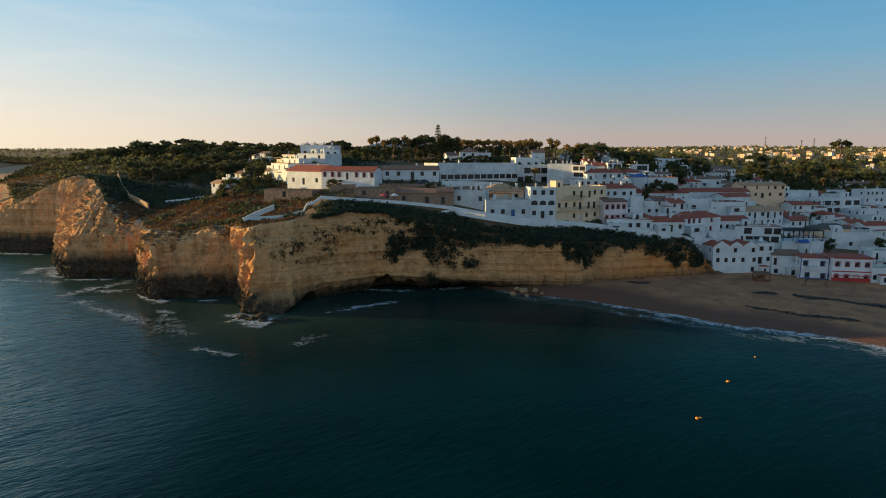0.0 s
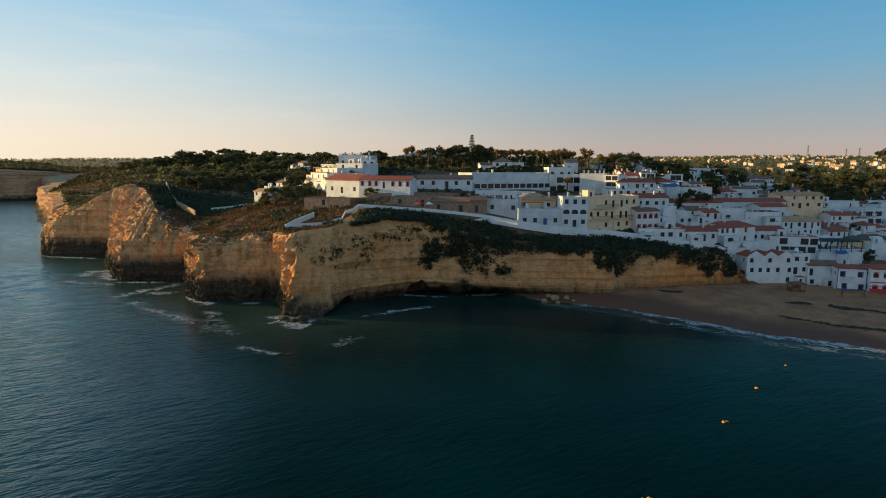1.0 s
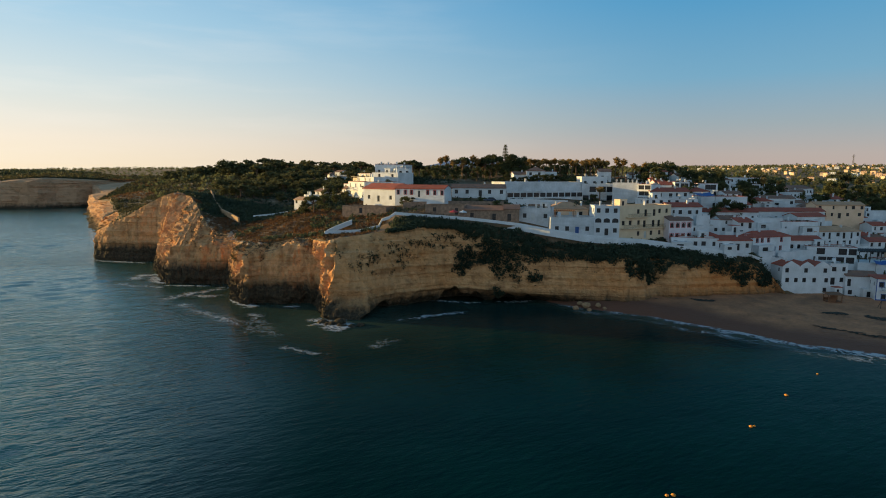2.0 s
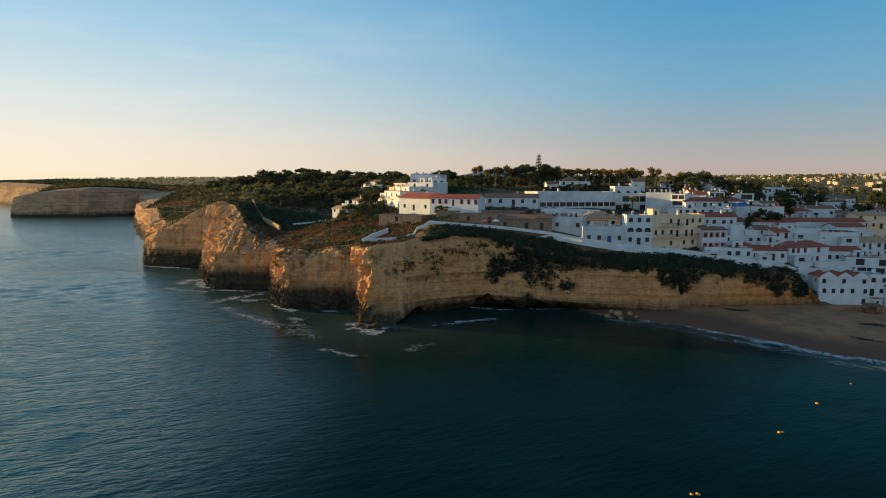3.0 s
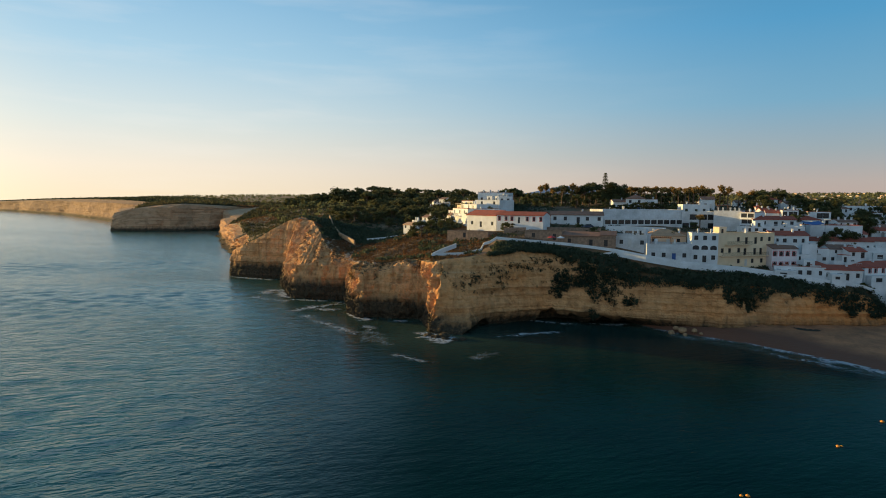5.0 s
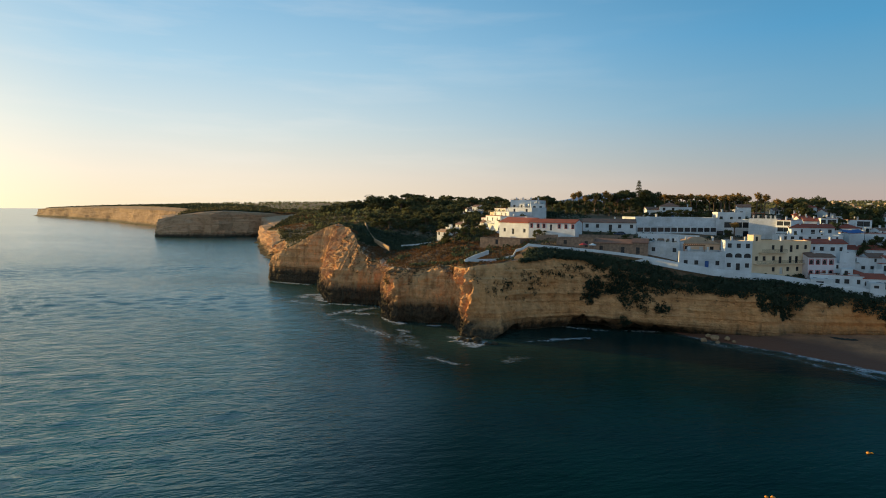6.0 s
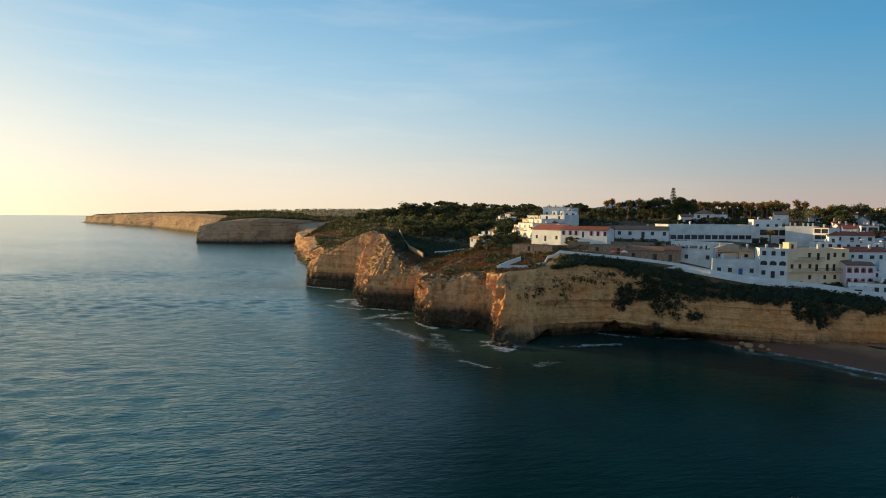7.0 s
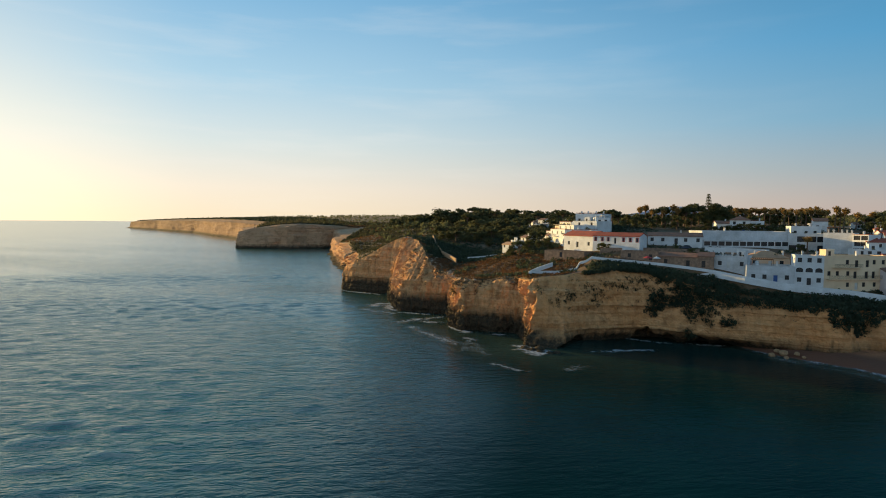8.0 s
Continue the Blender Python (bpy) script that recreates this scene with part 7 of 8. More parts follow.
# ---- foam on the water ----
def foam(points, wide, thick, seed):
    """A ribbon of foam along a line on the water, thin at its edges."""
    p = stretch_of(points, 0.7)
    t = np.gradient(p[:, :2], axis=0)
    t /= np.linalg.norm(t, axis=1)[:, None] + 1e-9
    side = np.c_[-t[:, 1], t[:, 0]]
    vs, att = [], []
    cols = 9
    for i, (q, s) in enumerate(zip(p, side)):
        end = min(1.0, i / 3, (len(p) - 1 - i) / 3)
        w = wide * 1.7 * (0.75 + 0.6 * noise.noise(Vector((q[0] * 0.15, q[1] * 0.15, seed)))) * (0.4 + 0.6 * end)
        wob = wide * 0.5 * noise.noise(Vector((q[0] * 0.3, q[1] * 0.3, seed + 5)))
        for j in range(cols):
            v = j / (cols - 1) * 2 - 1
            vs.append((q[0] + s[0] * (v * w + wob), q[1] + s[1] * (v * w + wob), 0.05 + 0.14 * (1 - v * v) * thick))
            att.append(thick * (1 - abs(v) ** 1.6) * (0.35 + 0.65 * end))
    ob = mesh_object("foam", vs, grid_faces(len(p), cols), M["foam"], smooth=True, attribute=("thick", att))
    return tagged(ob, "streak of broken white sea foam", "foam", group="foam on the water", kind="stuff")


foam([(10, 163), (15, 157), (22, 153), (30, 149.5), (37, 146.5), (43.5, 140.3)], 2.2, 0.58, 1.5)
foam([(41, 142.8), (43.5, 140.3), (54, 132.9), (63, 123.6), (73, 119.3), (80, 115.6), (86, 107.8), (98, 96), (112, 82)], 2.9, 0.86, 1.0)
foam([(16, 152), (26, 147), (35, 141), (43, 134), (53, 127), (62, 119), (72, 114), (80, 109), (92, 96)], 2.6, 0.44, 2.0)
foam([(-28.7, 132.1), (-24.9, 134.3), (-19.7, 139.5), (-10.3, 145.9)], 1.6, 0.72, 3.0)
foam([(-29.2, 108.3), (-26.5, 113.6), (-22, 117.7)], 3.0, 0.52, 4.0)
foam([(-47, 127.2), (-45.7, 130), (-40.8, 126.6), (-35.8, 126.4)], 4.4, 1.0, 5.0)
foam([(-44.9, 125), (-39.8, 123), (-37.4, 125.2)], 2.6, 0.85, 5.5)
foam([(-47.8, 108.7), (-42.5, 105.2), (-38.1, 103.5), (-34.6, 104.8)], 2.0, 0.6, 6.0)
foam([(-100.2, 146.1), (-97.1, 149.6), (-95.4, 156.8), (-91.1, 164), (-89, 171)], 3.4, 0.66, 7.0)
foam([(-97.6, 157.2), (-88.3, 154.6), (-82.5, 156)], 3.0, 0.66, 7.5)
foam([(-91.8, 143.8), (-82.3, 136.3), (-72.2, 129.9), (-62.8, 123.5), (-56.9, 117.1)], 3.2, 0.54, 8.0)
foam([(-66.6, 137), (-64.6, 133.1), (-58.1, 121.5), (-51.5, 114.5)], 4.2, 0.47, 9.0)
foam([(-80.2, 153), (-76.2, 147.4), (-71, 143.6), (-67, 144.5)], 1.8, 0.95, 10.0)
foam([(-127.2, 174.8), (-129.1, 184.9), (-125, 187), (-113.1, 169.9)], 3.4, 0.78, 11.0)
foam([(-128, 170), (-119, 166), (-108, 165)], 3.0, 0.62, 11.5)
foam([(-174.4, 219), (-165.3, 214.6), (-153.8, 213.9), (-143.8, 212.2)], 2.4, 0.72, 12.0)
foam([(-112, 168.5), (-104, 169), (-94, 170)], 1.6, 0.7, 13.0)
foam([(-63.6, 143.4), (-59.6, 144.4), (-55.2, 144.8)], 1.4, 0.75, 14.0)
foam([(-22.9, 160.5), (-17.3, 157.6), (-10.5, 156.8), (-3.8, 157)], 2.0, 0.66, 15.0)
foam([(-6, 158.5), (2, 160), (9, 162)], 1.8, 0.66, 16.0)


# ---- loose rocks, buoys, weed, hut ----
def boulder(name, x, y, z, r, seed, mat, label, flat=0.75):
    bm = bmesh.new()
    bmesh.ops.create_icosphere(bm, subdivisions=3, radius=1)
    for v in bm.verts:
        k = 1 + 0.32 * noise.fractal(v.co * 0.9 + Vector((seed, 0, 0)), 1, 2, 4)
        v.co *= k
        v.co = Vector((round(v.co.x * 3.2) / 3.2 * 0.4 + v.co.x * 0.6, v.co.y, v.co.z * flat)) * r
    me = bpy.data.meshes.new(name)
    bm.to_mesh(me)
    bm.free()
    me.materials.append(mat)
    ob = new(name, me)
    ob.location = (x, y, z)
    return tagged(ob, label, "rock")


for x, y, z, r, s in ((21.5, 153.4, 1.2, 1.1, 1), (24.6, 153.6, 1.2, 0.75, 2), (18.6, 152.9, 0.4, 0.8, 3), (22.0, 151.2, 0.4, 0.6, 4), (26.2, 152.2, 0.7, 0.5, 6), (19.9, 155.2, 1.3, 0.7, 8)):
    boulder("boulder", x, y, z, r, s, M["boulder"], "pale fallen boulder half sunk in the beach sand")
for x, y, z, r, s in ((-42.5, 127.4, -0.1, 1.5, 11), (-39.5, 126.2, -0.2, 1.3, 12), (-37, 126, -0.1, 1.1, 13), (-45, 128.8, 0.0, 1.4, 14), (-40.8, 128.8, 0.3, 1.6, 15), (-35.2, 127.4, 0, 1.0, 16)):
    boulder("shore_rock", x, y, z, r, s, M["rock"], "dark wet rock awash at the foot of the cliff", 0.6)


def rim_stones():
    """Pale loose stones and ledges strewn along the rims of the headlands, too many to count."""
    rng = np.random.default_rng(52)
    vs, fs = [], []
    rim = coast[(coast[:, 0] < -53) & (coast[:, 0] > -136)]
    shell = [(1, 0, 0), (0.5, 0.87, 0.1), (-0.5, 0.87, -0.1), (-1, 0, 0.1), (-0.5, -0.87, 0), (0.5, -0.87, 0.1)]
    for k in range(520):
        q = rim[rng.integers(len(rim))]
        back = abs(rng.normal()) * 4.5
        inward = np.array([q[4] - q[0], q[5] - q[1]])
        inward /= np.hypot(*inward) + 1e-6
        x, y = q[4] + inward[0] * back + rng.normal() * 0.8, q[5] + inward[1] * back + rng.normal() * 0.8
        if noise.noise(Vector((x * 0.13, y * 0.13, 6.0))) < -0.05:
            continue
        z = float(land(np.array([x]), np.array([y]))[0])
        r = rng.uniform(0.15, 0.5) * (1.6 if rng.random() < 0.1 else 1.0)
        turn, k0 = rng.uniform(0, 6.28), len(vs)
        for low, wide in ((-0.5, 1.15), (0.25, 1.0), (0.5, 0.55)):
            for a, b, c in shell:
                u, v = a * wide * r * rng.uniform(0.75, 1.2) * 1.4, b * wide * r * rng.uniform(0.75, 1.2)
                vs.append((x + u * math.cos(turn) - v * math.sin(turn), y + u * math.sin(turn) + v * math.cos(turn), z + (low + 0.2 * c) * r))
        fs += [(k0 + 6 * j + a, k0 + 6 * j + (a + 1) % 6, k0 + 6 * j + 6 + (a + 1) % 6, k0 + 6 * j + 6 + a) for j in (0, 1) for a in range(6)]
        fs.append(tuple(k0 + 12 + a for a in range(6)))
    tagged(mesh_object("stones", vs, fs, M["rim_stone"]), "pale weathered stones strewn over the headland rims", "stones", kind="stuff")


M["rim_stone"] = material("weathered_limestone", (0.42, 0.30, 0.20), 0.95, second=(0.24, 0.17, 0.12), scale=0.8, fine=4, bump=0.7, vary=0.2)
rim_stones()


def buoy(x, y, r):
    base = new("buoy")
    base.location = (x, y, 0)
    vs, fs = [], []
    prof = [(0.0, -0.5), (0.6, -0.45), (0.95, -0.1), (1.0, 0.15), (0.85, 0.45), (0.5, 0.68), (0.22, 0.78), (0.0, 0.8)]
    sides = 14
    for q, z in prof:
        vs += [(q * r * math.cos(a), q * r * math.sin(a), z * r) for a in np.linspace(0, 2 * math.pi, sides, endpoint=False)]
    fs = [(k * sides + a, k * sides + (a + 1) % sides, (k + 1) * sides + (a + 1) % sides, (k + 1) * sides + a) for k in range(len(prof) - 1) for a in range(sides)]
    mesh_object("float", vs, fs, M["buoy"], base, smooth=True)
    mesh_object("eye", *tube([(0.12 * r, 0, 0.75 * r), (0.12 * r, 0, 1.0 * r), (-0.12 * r, 0, 1.0 * r), (-0.12 * r, 0, 0.75 * r)], [0.05 * r] * 4, 6), M["dark"], base, "dark mooring eye")
    return tagged(base, "round orange mooring buoy floating on the sea", "buoy", group="mooring buoys")


for x, y, r in ((46.7, 92.2, 0.34), (35.8, 78.3, 0.30), (36.35, 78.5, 0.2), (18.6, 57.2, 0.24), (19.35, 57.35, 0.3), (57.5, 104.4, 0.22)):
    buoy(x, y, r)


def weed_line(points, wide, n, seed):
    """Dark sea wrack thrown up in broken lines on the sand."""
    rng = np.random.default_rng(seed)
    p = stretch_of(points, 0.5)
    vs, fs = [], []
    hz = beach_height
    for k in range(n):
        q = p[rng.integers(len(p))][:2] + rng.normal(size=2) * (wide, wide * 0.35)
        if noise.noise(Vector((q[0] * 0.12, q[1] * 0.12, seed))) < 0.1:
            continue
        z = hz(q[0], q[1])
        r = rng.uniform(0.10, 0.42)
        a0 = rng.uniform(0, 6.28)
        k0 = len(vs)
        ring = [(q[0] + r * 2.2 * math.cos(a) * rng.uniform(0.6, 1.1), q[1] + r * 0.7 * math.sin(a) * rng.uniform(0.6, 1.1), z + 0.07) for a in np.arange(7) / 7 * 6.28 + a0]
        vs += ring + [(q[0], q[1], z + 0.12 + 0.12 * r)]
        fs += [(k0 + a, k0 + (a + 1) % 7, k0 + 7) for a in range(7)]
    tagged(mesh_object("seaweed", vs, fs, M["weed"]), "dark dried seaweed in broken lines on the sand", "seaweed", kind="stuff")


M["weed"] = material("dried_seaweed", (0.035, 0.030, 0.020), 0.9, bump=0)
bvh_points = np.array([v.co for v in beach.data.vertices])


def beach_height(x, y):
    d = np.hypot(bvh_points[:, 0] - x, bvh_points[:, 1] - y)
    near = np.argsort(d)[:3]
    return float(np.average(bvh_points[near, 2], weights=1 / (d[near] + 0.05)))


weed_line([(44, 158), (51, 158.5), (60, 155), (68, 153.5)], 1.3, 1000, 1)
weed_line([(66, 154), (79, 150.5), (88, 146), (97, 141), (105, 136), (115, 128)], 1.6, 1900, 2)
weed_line([(66, 140), (74.5, 134), (79.5, 131), (85, 128), (96, 123.5), (108, 112)], 1.0, 800, 3)


def beach_hut(x, y, turn):
    z = beach_height(x, y) - 0.1
    base = new("beach_hut")
    base.matrix_world = pose(x, y, z, 0, 0, turn)
    w, d, h = 3.8, 2.4, 2.1
    for i, px in enumerate((0.1, w / 2, w - 0.1)):
        for py in (0.1, d - 0.1):
            vs, fs = [], []
            box(vs, fs, px - 0.08, px + 0.08, py - 0.08, py + 0.08, 0, h)
            mesh_object("post", vs, fs, M["wood"], base)
    for z0, z1 in ((0.35, 0.6), (0.62, 0.87), (0.89, 1.1)):
        for y0 in (0.0, d - 0.06):
            vs, fs = [], []
            box(vs, fs, 0, w * (0.55 if y0 == 0 else 1), y0, y0 + 0.05, z0, z1)
            mesh_object("plank", vs, fs, M["wood"], base)
    vs, fs = [], []
    box(vs, fs, w * 0.55, w, d - 0.2, d - 0.12, 0.3, h)
    mesh_object("back_wall", vs, fs, M["wood"], base)
    vs = [(-0.3, -0.4, h), (w + 0.3, -0.4, h), (w + 0.3, d + 0.3, h + 0.35), (-0.3, d + 0.3, h + 0.35)]
    vs += [(a, b, c + 0.12) for a, b, c in vs]
    mesh_object("roof", vs, BOX, M["wood"], base)
    vs, fs = [], []
    box(vs, fs, 0, w, 0, d, 0.15, 0.32)
    mesh_object("deck", vs, fs, M["wood"], base)
    return tagged(base, "small open brown wooden hut on the sand", "beach hut")


beach_hut(87.0, 160.5, 4)


def pergola(x, y, z, w, d, h, turn, n):
    base = new("pergola")
    base.matrix_world = pose(x, y, z, 0, 0, turn)
    for k in range(5):
        for py in (0.0, d):
            vs, fs = [], []
            px = w * k / 4
            box(vs, fs, px - 0.09, px + 0.09, py - 0.09, py + 0.09, -4, h)
            mesh_object("post", vs, fs, M["dark"], base)
    for py in (0.0, d):
        vs, fs = [], []
        box(vs, fs, -0.3, w + 0.3, py - 0.08, py + 0.08, h, h + 0.2)
        mesh_object("beam", vs, fs, M["dark"], base)
    for k in range(n):
        vs, fs = [], []
        px = w * (k + 0.5) / n
        box(vs, fs, px - 0.12, px + 0.12, -0.5, d + 0.5, h + 0.2, h + 0.38)
        mesh_object("slat", vs, fs, M["dark"], base)
    vs, fs = [], []
    box(vs, fs, -0.3, w + 0.3, -0.3, d + 0.3, -4.2, 0)
    mesh_object("terrace", vs, fs, M["white"], base, "white terrace under the slats")
    return tagged(base, "dark slatted pergola over a restaurant terrace", "pergola")


pergola(108.2, 186.5, 10.2, 13.0, 7.0, 3.2, 2, 16)


def parasol(x, y, z, r, mat, label):
    base = new("parasol")
    base.location = (x, y, z)
    mesh_object("pole", *tube([(0, 0, 0), (0, 0, 2.5)], [0.03, 0.025], 6), M["dark"], base)
    vs = [(0, 0, 2.6)] + [(r * math.cos(a), r * math.sin(a), 2.05) for a in np.arange(8) / 8 * 6.28] + [(r * math.cos(a), r * math.sin(a), 1.9) for a in np.arange(8) / 8 * 6.28]
    fs = [(0, 1 + k, 1 + (k + 1) % 8) for k in range(8)] + [(1 + k, 9 + k, 9 + (k + 1) % 8, 1 + (k + 1) % 8) for k in range(8)]
    mesh_object("canopy", vs, fs, mat, base)
    return tagged(base, label, "parasol")


parasol(-16.5, 166.5, 23.4, 1.3, M["shut"], "red terrace parasol beside the stone houses")
parasol(-13.8, 167.0, 23.3, 1.2, M["white"], "white terrace parasol by the stone house")


def awning(x, y, z, w, d, turn):
    base = new("awning")
    base.matrix_world = pose(x, y, z, 0, 0, turn)
    for px in (0, w):
        mesh_object("pole", *tube([(px, 0, -3.5), (px, 0, 1.6)], [0.06, 0.05], 6), M["dark"], base)
    vs = [(w * u, d * v, 1.6 + 0.9 * v - 0.35 * math.sin(math.pi * u)) for u in np.linspace(0, 1, 7) for v in (0, 0.5, 1)]
    mesh_object("canvas", vs, grid_faces(7, 3), M["blue"], base)
    return tagged(base, "stretched blue canvas awning over a yard", "awning")


awning(64.0, 203.0, 28.4, 6.0, 5.0, 6)
awning(112.0, 184.2, 8.6, 3.6, 1.6, 2)

# old stair path with low walls on the western slope
PATH_WALL = [(-129, 236, 29.3), (-124, 228, 27.6), (-119.3, 220, 25.8), (-113, 211, 24.2), (-107.9, 203, 23.2)]
wall_run("stair_wall", PATH_WALL, 0.9, 0.4, M["boulder"], "low stone wall of an old stair path on the slope", 1.0)
wall_run("stair_wall", [(-107.9, 203, 23.1), (-100.8, 196, 22.0), (-94.9, 190, 20.9)], 0.8, 0.5, M["boulder"], "low stone wall of an old stair path on the slope", 1.0)
wall_run("garden_wall", [(-50, 149, 20.9), (-49.3, 155, 21.6), (-46.5, 162, 22.9)], 0.35, 0.35, M["white"], "low whitewashed wall beside the cliff path", 1.0)
# retaining walls below the long houses
wall_run("retaining_wall", [(-34, 178, 27.6), (-20, 181, 28.0), (-2, 184, 27.9)], 3.2, 0.6, M["stone"], "long brown rubble retaining wall under the houses", 1.5)
wall_run("retaining_wall", [(-0.5, 187.5, 28.6), (10, 189, 28.5), (19, 190.5, 28.2)], 3.0, 0.6, M["white"], "whitewashed retaining wall under the terrace", 1.5)
wall_run("retaining_wall", [(6, 184, 27.2), (18, 186, 27.0), (26, 190, 26.8)], 3.4, 0.6, M["stone"], "long brown rubble retaining wall under the houses", 1.5)


def far_ridge():
    """Hills on the far horizon; the blue haze over them is painted into their colour."""
    xs = np.linspace(-1500, 1800, 120)
    top = [70 + 95 * math.exp(-((x + 300) / 420) ** 2) + 30 * math.exp(-((x - 500) / 300) ** 2) + 9 * noise.fractal(Vector((x * 0.004, 0, 0)), 1, 2, 4) for x in xs]
    vs = [(x, 4600, -20) for x in xs] + [(x, 4700, z) for x, z in zip(xs, top)]
    n = len(xs)
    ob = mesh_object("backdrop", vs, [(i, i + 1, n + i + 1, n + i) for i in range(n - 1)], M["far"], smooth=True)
    return tagged(ob, "hills on the horizon coloured with painted blue haze", "hills", kind="structure")


M["far"] = material("hill_painted_haze", (0.40, 0.42, 0.50), 1.0, second=(0.36, 0.38, 0.46), scale=0.002, bump=0)
far_ridge()


# ---- a goal on the sand, masts and a crane on the skyline ----
def beach_goal(x, y, turn):
    z = beach_height(x, y) - 0.1
    base = new("beach_goal")
    base.matrix_world = pose(x, y, z, 0, 0, turn)
    w, h = 5.5, 2.2
    for px in (0, w):
        mesh_object("post", *tube([(px, 0, -0.1), (px, 0, h)], [0.07, 0.07], 8), M["dark"], base)
        mesh_object("brace", *tube([(px, 0, h), (px, 1.4, 0.05)], [0.05, 0.05], 6), M["dark"], base)
    mesh_object("crossbar", *tube([(-0.05, 0, h), (w + 0.05, 0, h)], [0.07, 0.07], 8), M["dark"], base)
    return tagged(base, "dark metal goal frame standing on the sand", "goal")


beach_goal(97.4, 155.3, -2)


def mast(x, y, tall, wide):
    """A slim lattice mast: four legs, rings and diagonals, with cross arms near the top."""
    z = float(land(np.array([x]), np.array([y]))[0])
    base = new("lattice_mast")
    base.location = (x, y, z)
    foot = [(-wide, -wide), (wide, -wide), (wide, wide), (-wide, wide)]
    at = lambda k, t: (foot[k][0] * (1 - 0.85 * t), foot[k][1] * (1 - 0.85 * t), tall * t)
    for k in range(4):
        mesh_object("leg", *tube([at(k, 0), at(k, 1)], [0.2, 0.12], 5), M["dark"], base)
    braces = []
    for q in range(8):
        for k in range(4):
            braces.append(tube([at(k, q / 8), at((k + 1) % 4, (q + 1) / 8)], [0.09, 0.09], 4))
    mesh_object("bracing", *join(*braces), M["dark"], base)
    for t in (0.8, 0.92):
        mesh_object("cross_arm", *tube([(-wide * 1.6, 0, tall * t), (wide * 1.6, 0, tall * t)], [0.22, 0.22], 5), M["dark"], base)
    return tagged(base, "slim dark lattice power mast on the far hill", "mast", group="masts on the skyline")


for x, y, tall in ((661, 1234, 24), (717, 1203, 17), (735, 1192, 20)):
    mast(x, y, tall, 1.5)


def tower_crane(x, y, tall, reach):
    z = float(land(np.array([x]), np.array([y]))[0])
    base = new("tower_crane")
    base.matrix_world = pose(x, y, z, 0, 0, 25)
    mesh_object("tower", *tube([(0, 0, 0), (0, 0, tall)], [0.7, 0.6], 4), M["dark"], base)
    mesh_object("jib", *tube([(-reach * 0.3, 0, tall), (0, 0, tall + 0.6), (reach, 0, tall)], [0.6, 0.6, 0.35], 4), M["dark"], base)
    mesh_object("tie", *tube([(-reach * 0.3, 0, tall), (0, 0, tall + 5), (reach * 0.7, 0, tall)], [0.2, 0.25, 0.2], 4), M["dark"], base)
    vs, fs = [], []
    box(vs, fs, -reach * 0.32, -reach * 0.22, -0.8, 0.8, tall - 2.4, tall - 0.4)
    mesh_object("counterweight", vs, fs, M["dark"], base)
    return tagged(base, "dark tower crane far off on the skyline", "crane")


tower_crane(-620, 1220, 17, 26)


# ---- a parked car by the long house, tables on the terrace ----
def parked_car(x, y, z, turn):
    """A small hatchback: body shell with wheel arches left open, glasshouse, wheels and lamps."""
    base = new("car")
    base.matrix_world = pose(x, y, z, 0, 0, turn)
    prof = [(-2.0, 0.30), (-2.05, 0.62), (-1.9, 0.86), (-0.95, 0.95), (1.75, 0.98), (1.98, 0.80), (2.0, 0.32)]
    m = len(prof)
    vs = [(px, s * (0.82 if pz < 0.9 else 0.76), pz) for s in (-1, 1) for px, pz in prof]
    fs = [tuple(range(m)), tuple(range(2 * m - 1, m - 1, -1))] + [(i, m + i, m + (i + 1) % m, (i + 1) % m) for i in range(m)]
    mesh_object("body", vs, fs, M["car"], base)
    cab = [(-1.0, 0.95), (-0.35, 1.38), (1.2, 1.42), (1.75, 0.97)]
    vs = [(px, s * (0.74 if pz < 1.1 else 0.58), pz) for s in (-1, 1) for px, pz in cab]
    mesh_object("glasshouse", vs, [(0, 1, 2, 3), (7, 6, 5, 4), (0, 4, 5, 1), (2, 6, 7, 3), (3, 7, 4, 0)], M["glass"], base, "dark car windows")
    vs, fs = [], []
    box(vs, fs, -0.38, 1.22, -0.59, 0.59, 1.385, 1.45)
    mesh_object("roof", vs, fs, M["car"], base)
    for px in (-1.25, 1.25):
        for s in (-1, 1):
            wheel = mesh_object("wheel", *tube([(px, s * 0.66, 0.31), (px, s * 0.86, 0.31)], [0.31, 0.31], 14), M["dark"], base)
            mesh_object("rim", *tube([(px, s * 0.84, 0.31), (px, s * 0.875, 0.31)], [0.18, 0.16], 10), M["deck"], wheel)
    for s in (-1, 1):
        vs, fs = [], []
        box(vs, fs, -2.07, -1.96, s * 0.62 - 0.16, s * 0.62 + 0.16, 0.62, 0.76)
        mesh_object("headlight", vs, fs, M["white"], base)
    return tagged(base, "small dark blue car parked by the long house", "car")


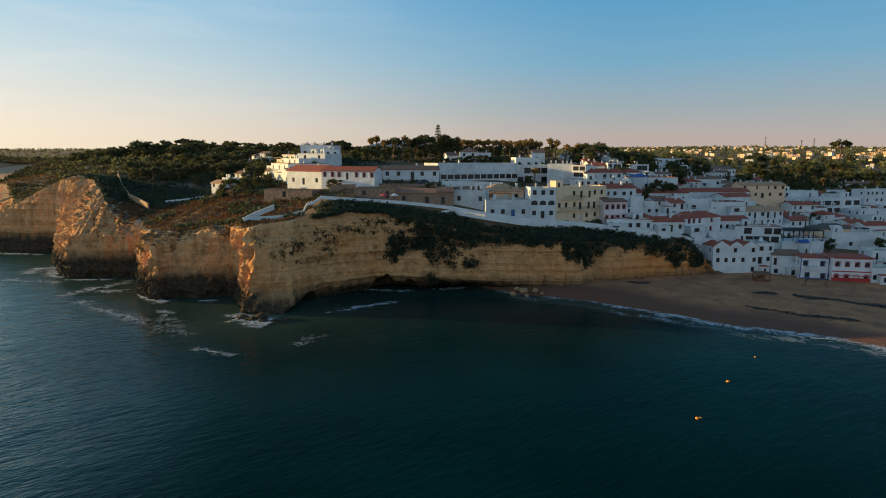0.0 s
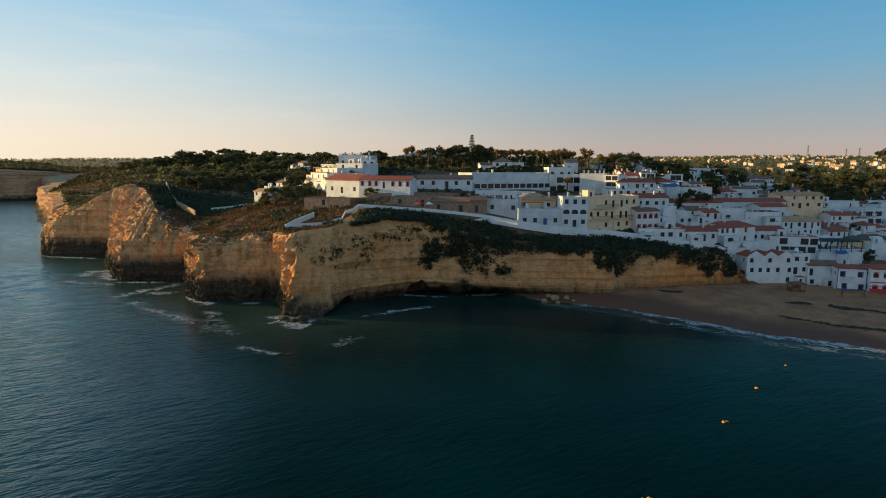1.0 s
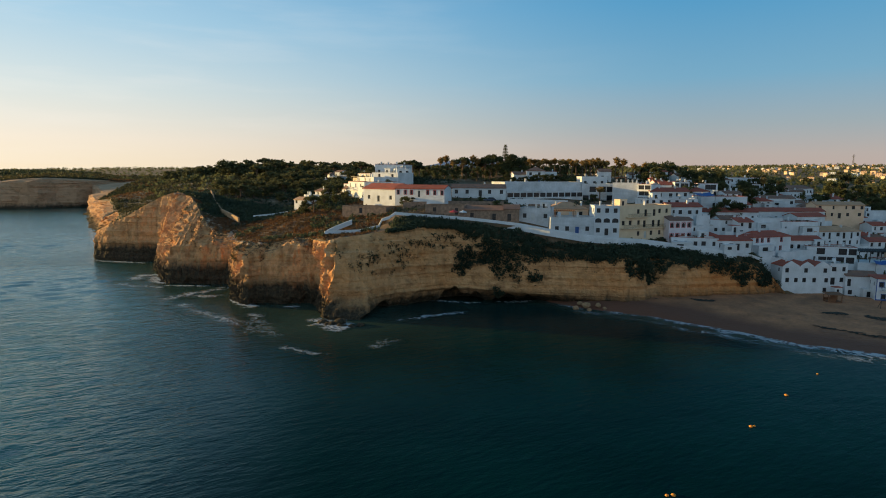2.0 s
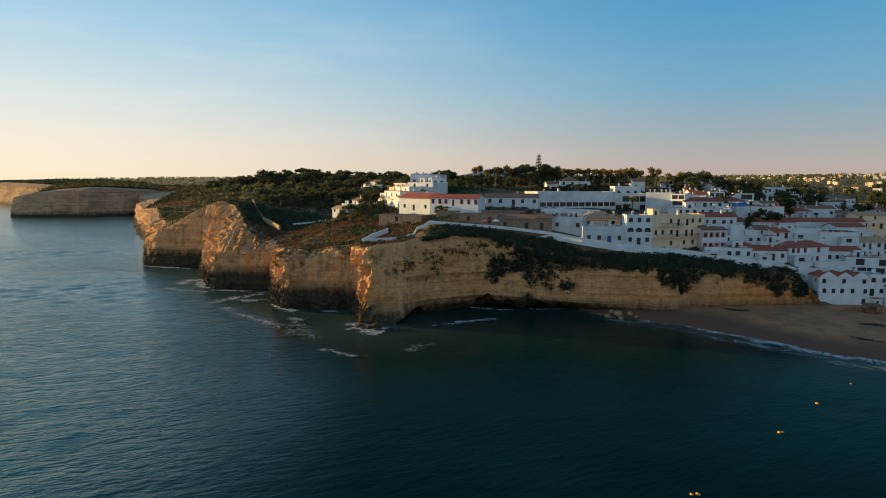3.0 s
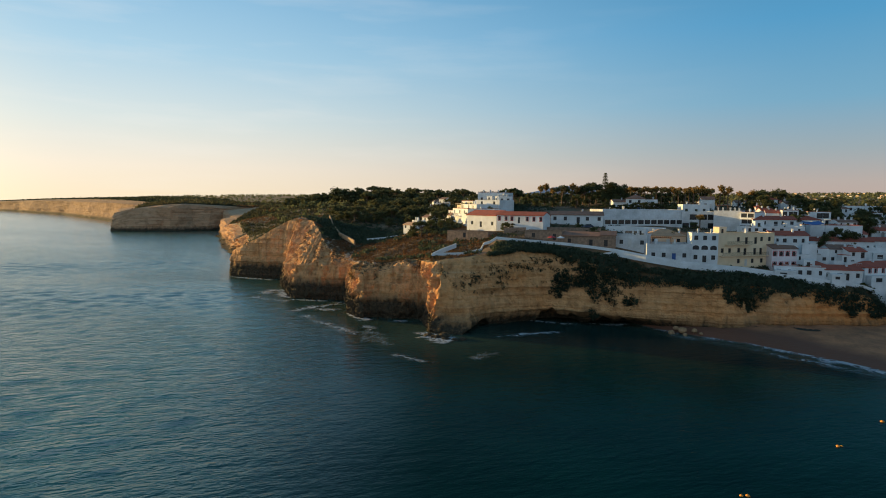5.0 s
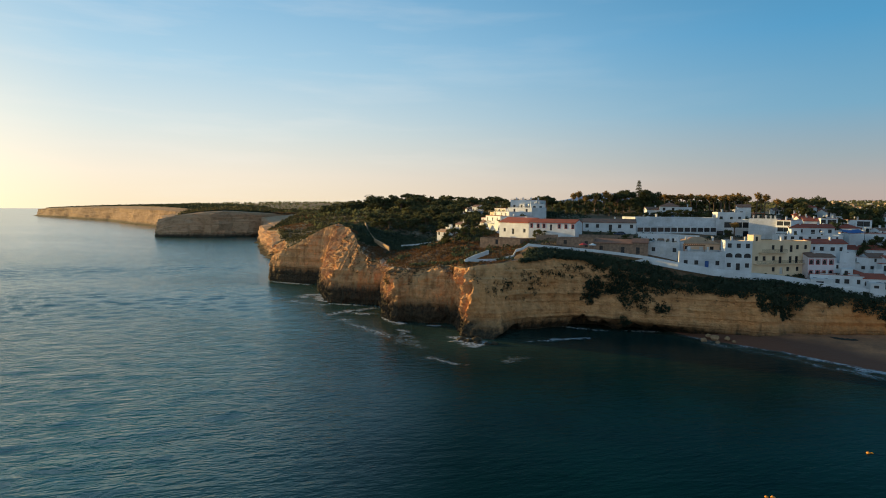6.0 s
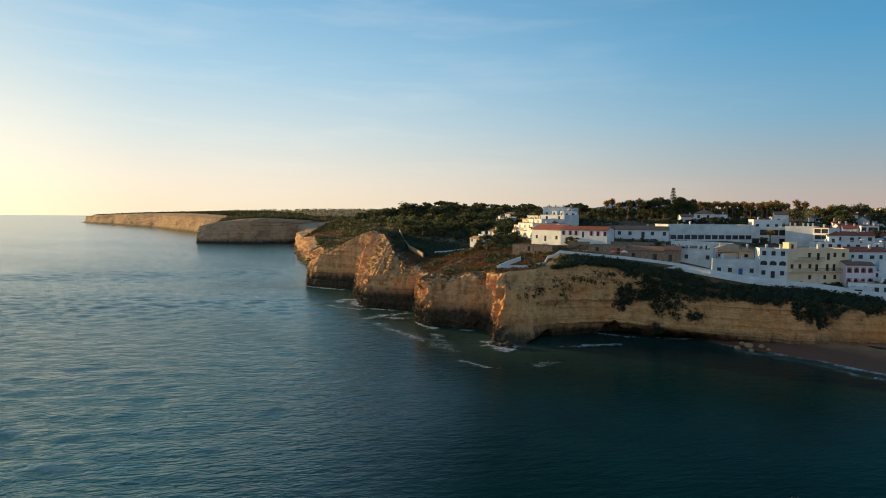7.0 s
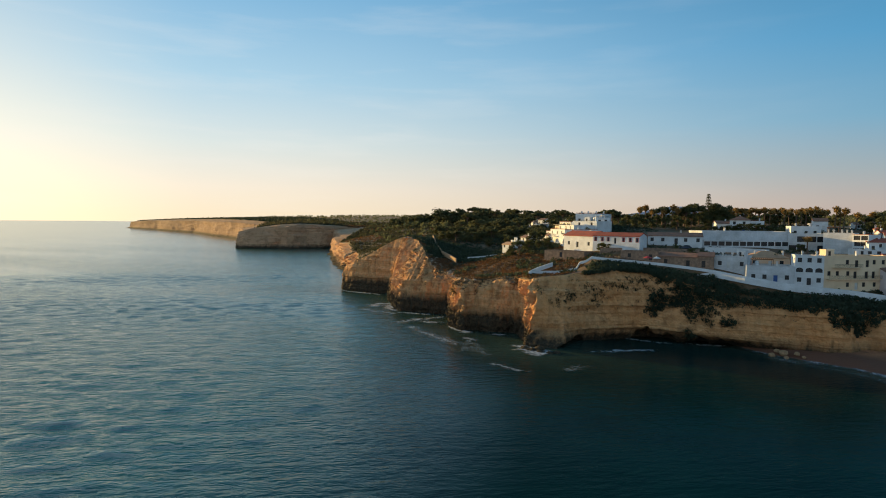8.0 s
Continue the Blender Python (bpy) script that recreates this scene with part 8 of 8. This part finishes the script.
M["car"] = material("dark_blue_car_paint", (0.015, 0.03, 0.07), 0.25, bump=0)
parked_car(-6.6, 187.6, float(land(np.array([-6.6]), np.array([187.6]))[0]) + 0.2, 8)


def terrace_table():
    base = new("terrace_table")
    mesh_object("tabletop", *tube([(0, 0, 0.70), (0, 0, 0.74)], [0.42, 0.42], 14), M["wood"], base)
    mesh_object("leg", *tube([(0, 0, 0.0), (0, 0, 0.70)], [0.05, 0.04], 8), M["dark"], base)
    mesh_object("foot", *tube([(0, 0, 0.0), (0, 0, 0.04)], [0.26, 0.24], 12), M["dark"], base)
    return tagged(base, "small round wooden table on the cliff terrace", "table", group="tables on the terrace")


def terrace_chair():
    base = new("terrace_chair")
    for part_name, b in (("seat", (-0.22, 0.22, -0.22, 0.22, 0.43, 0.47)), ("backrest", (-0.22, 0.22, 0.19, 0.23, 0.5, 0.88)), ("leg", (-0.22, -0.18, -0.22, -0.18, 0, 0.43)),
                         ("leg", (0.18, 0.22, -0.22, -0.18, 0, 0.43)), ("leg", (-0.22, -0.18, 0.19, 0.23, 0, 0.5)), ("leg", (0.18, 0.22, 0.19, 0.23, 0, 0.5))):
        vs, fs = [], []
        box(vs, fs, *b)
        mesh_object(part_name, vs, fs, M["dark"], base)
    return tagged(base, "plain dark chair at a terrace table", "chair", group="chairs on the terrace")


seat_rng = random.Random(41)
first_table, first_chair = terrace_table(), terrace_chair()
for k in range(9):
    x, y = -31.5 + 1.6 * k + seat_rng.uniform(-0.3, 0.3), 169.6 + seat_rng.uniform(-0.6, 0.6)
    z = float(land(np.array([x]), np.array([y]))[0]) + 0.15
    spot = pose(x, y, z, 0, 0, seat_rng.uniform(0, 90))
    if k == 0:
        table_at = spot
    else:
        copy_thing(first_table, spot)
    for q in range(2):
        m = spot @ pose(0.72 * (1 - 2 * q), 0, 0, 0, 0, -90 + 180 * q)
        if k == 0 and q == 0:
            chair_at = m
        else:
            copy_thing(first_chair, m)
first_table.matrix_basis, first_chair.matrix_basis = table_at, chair_at
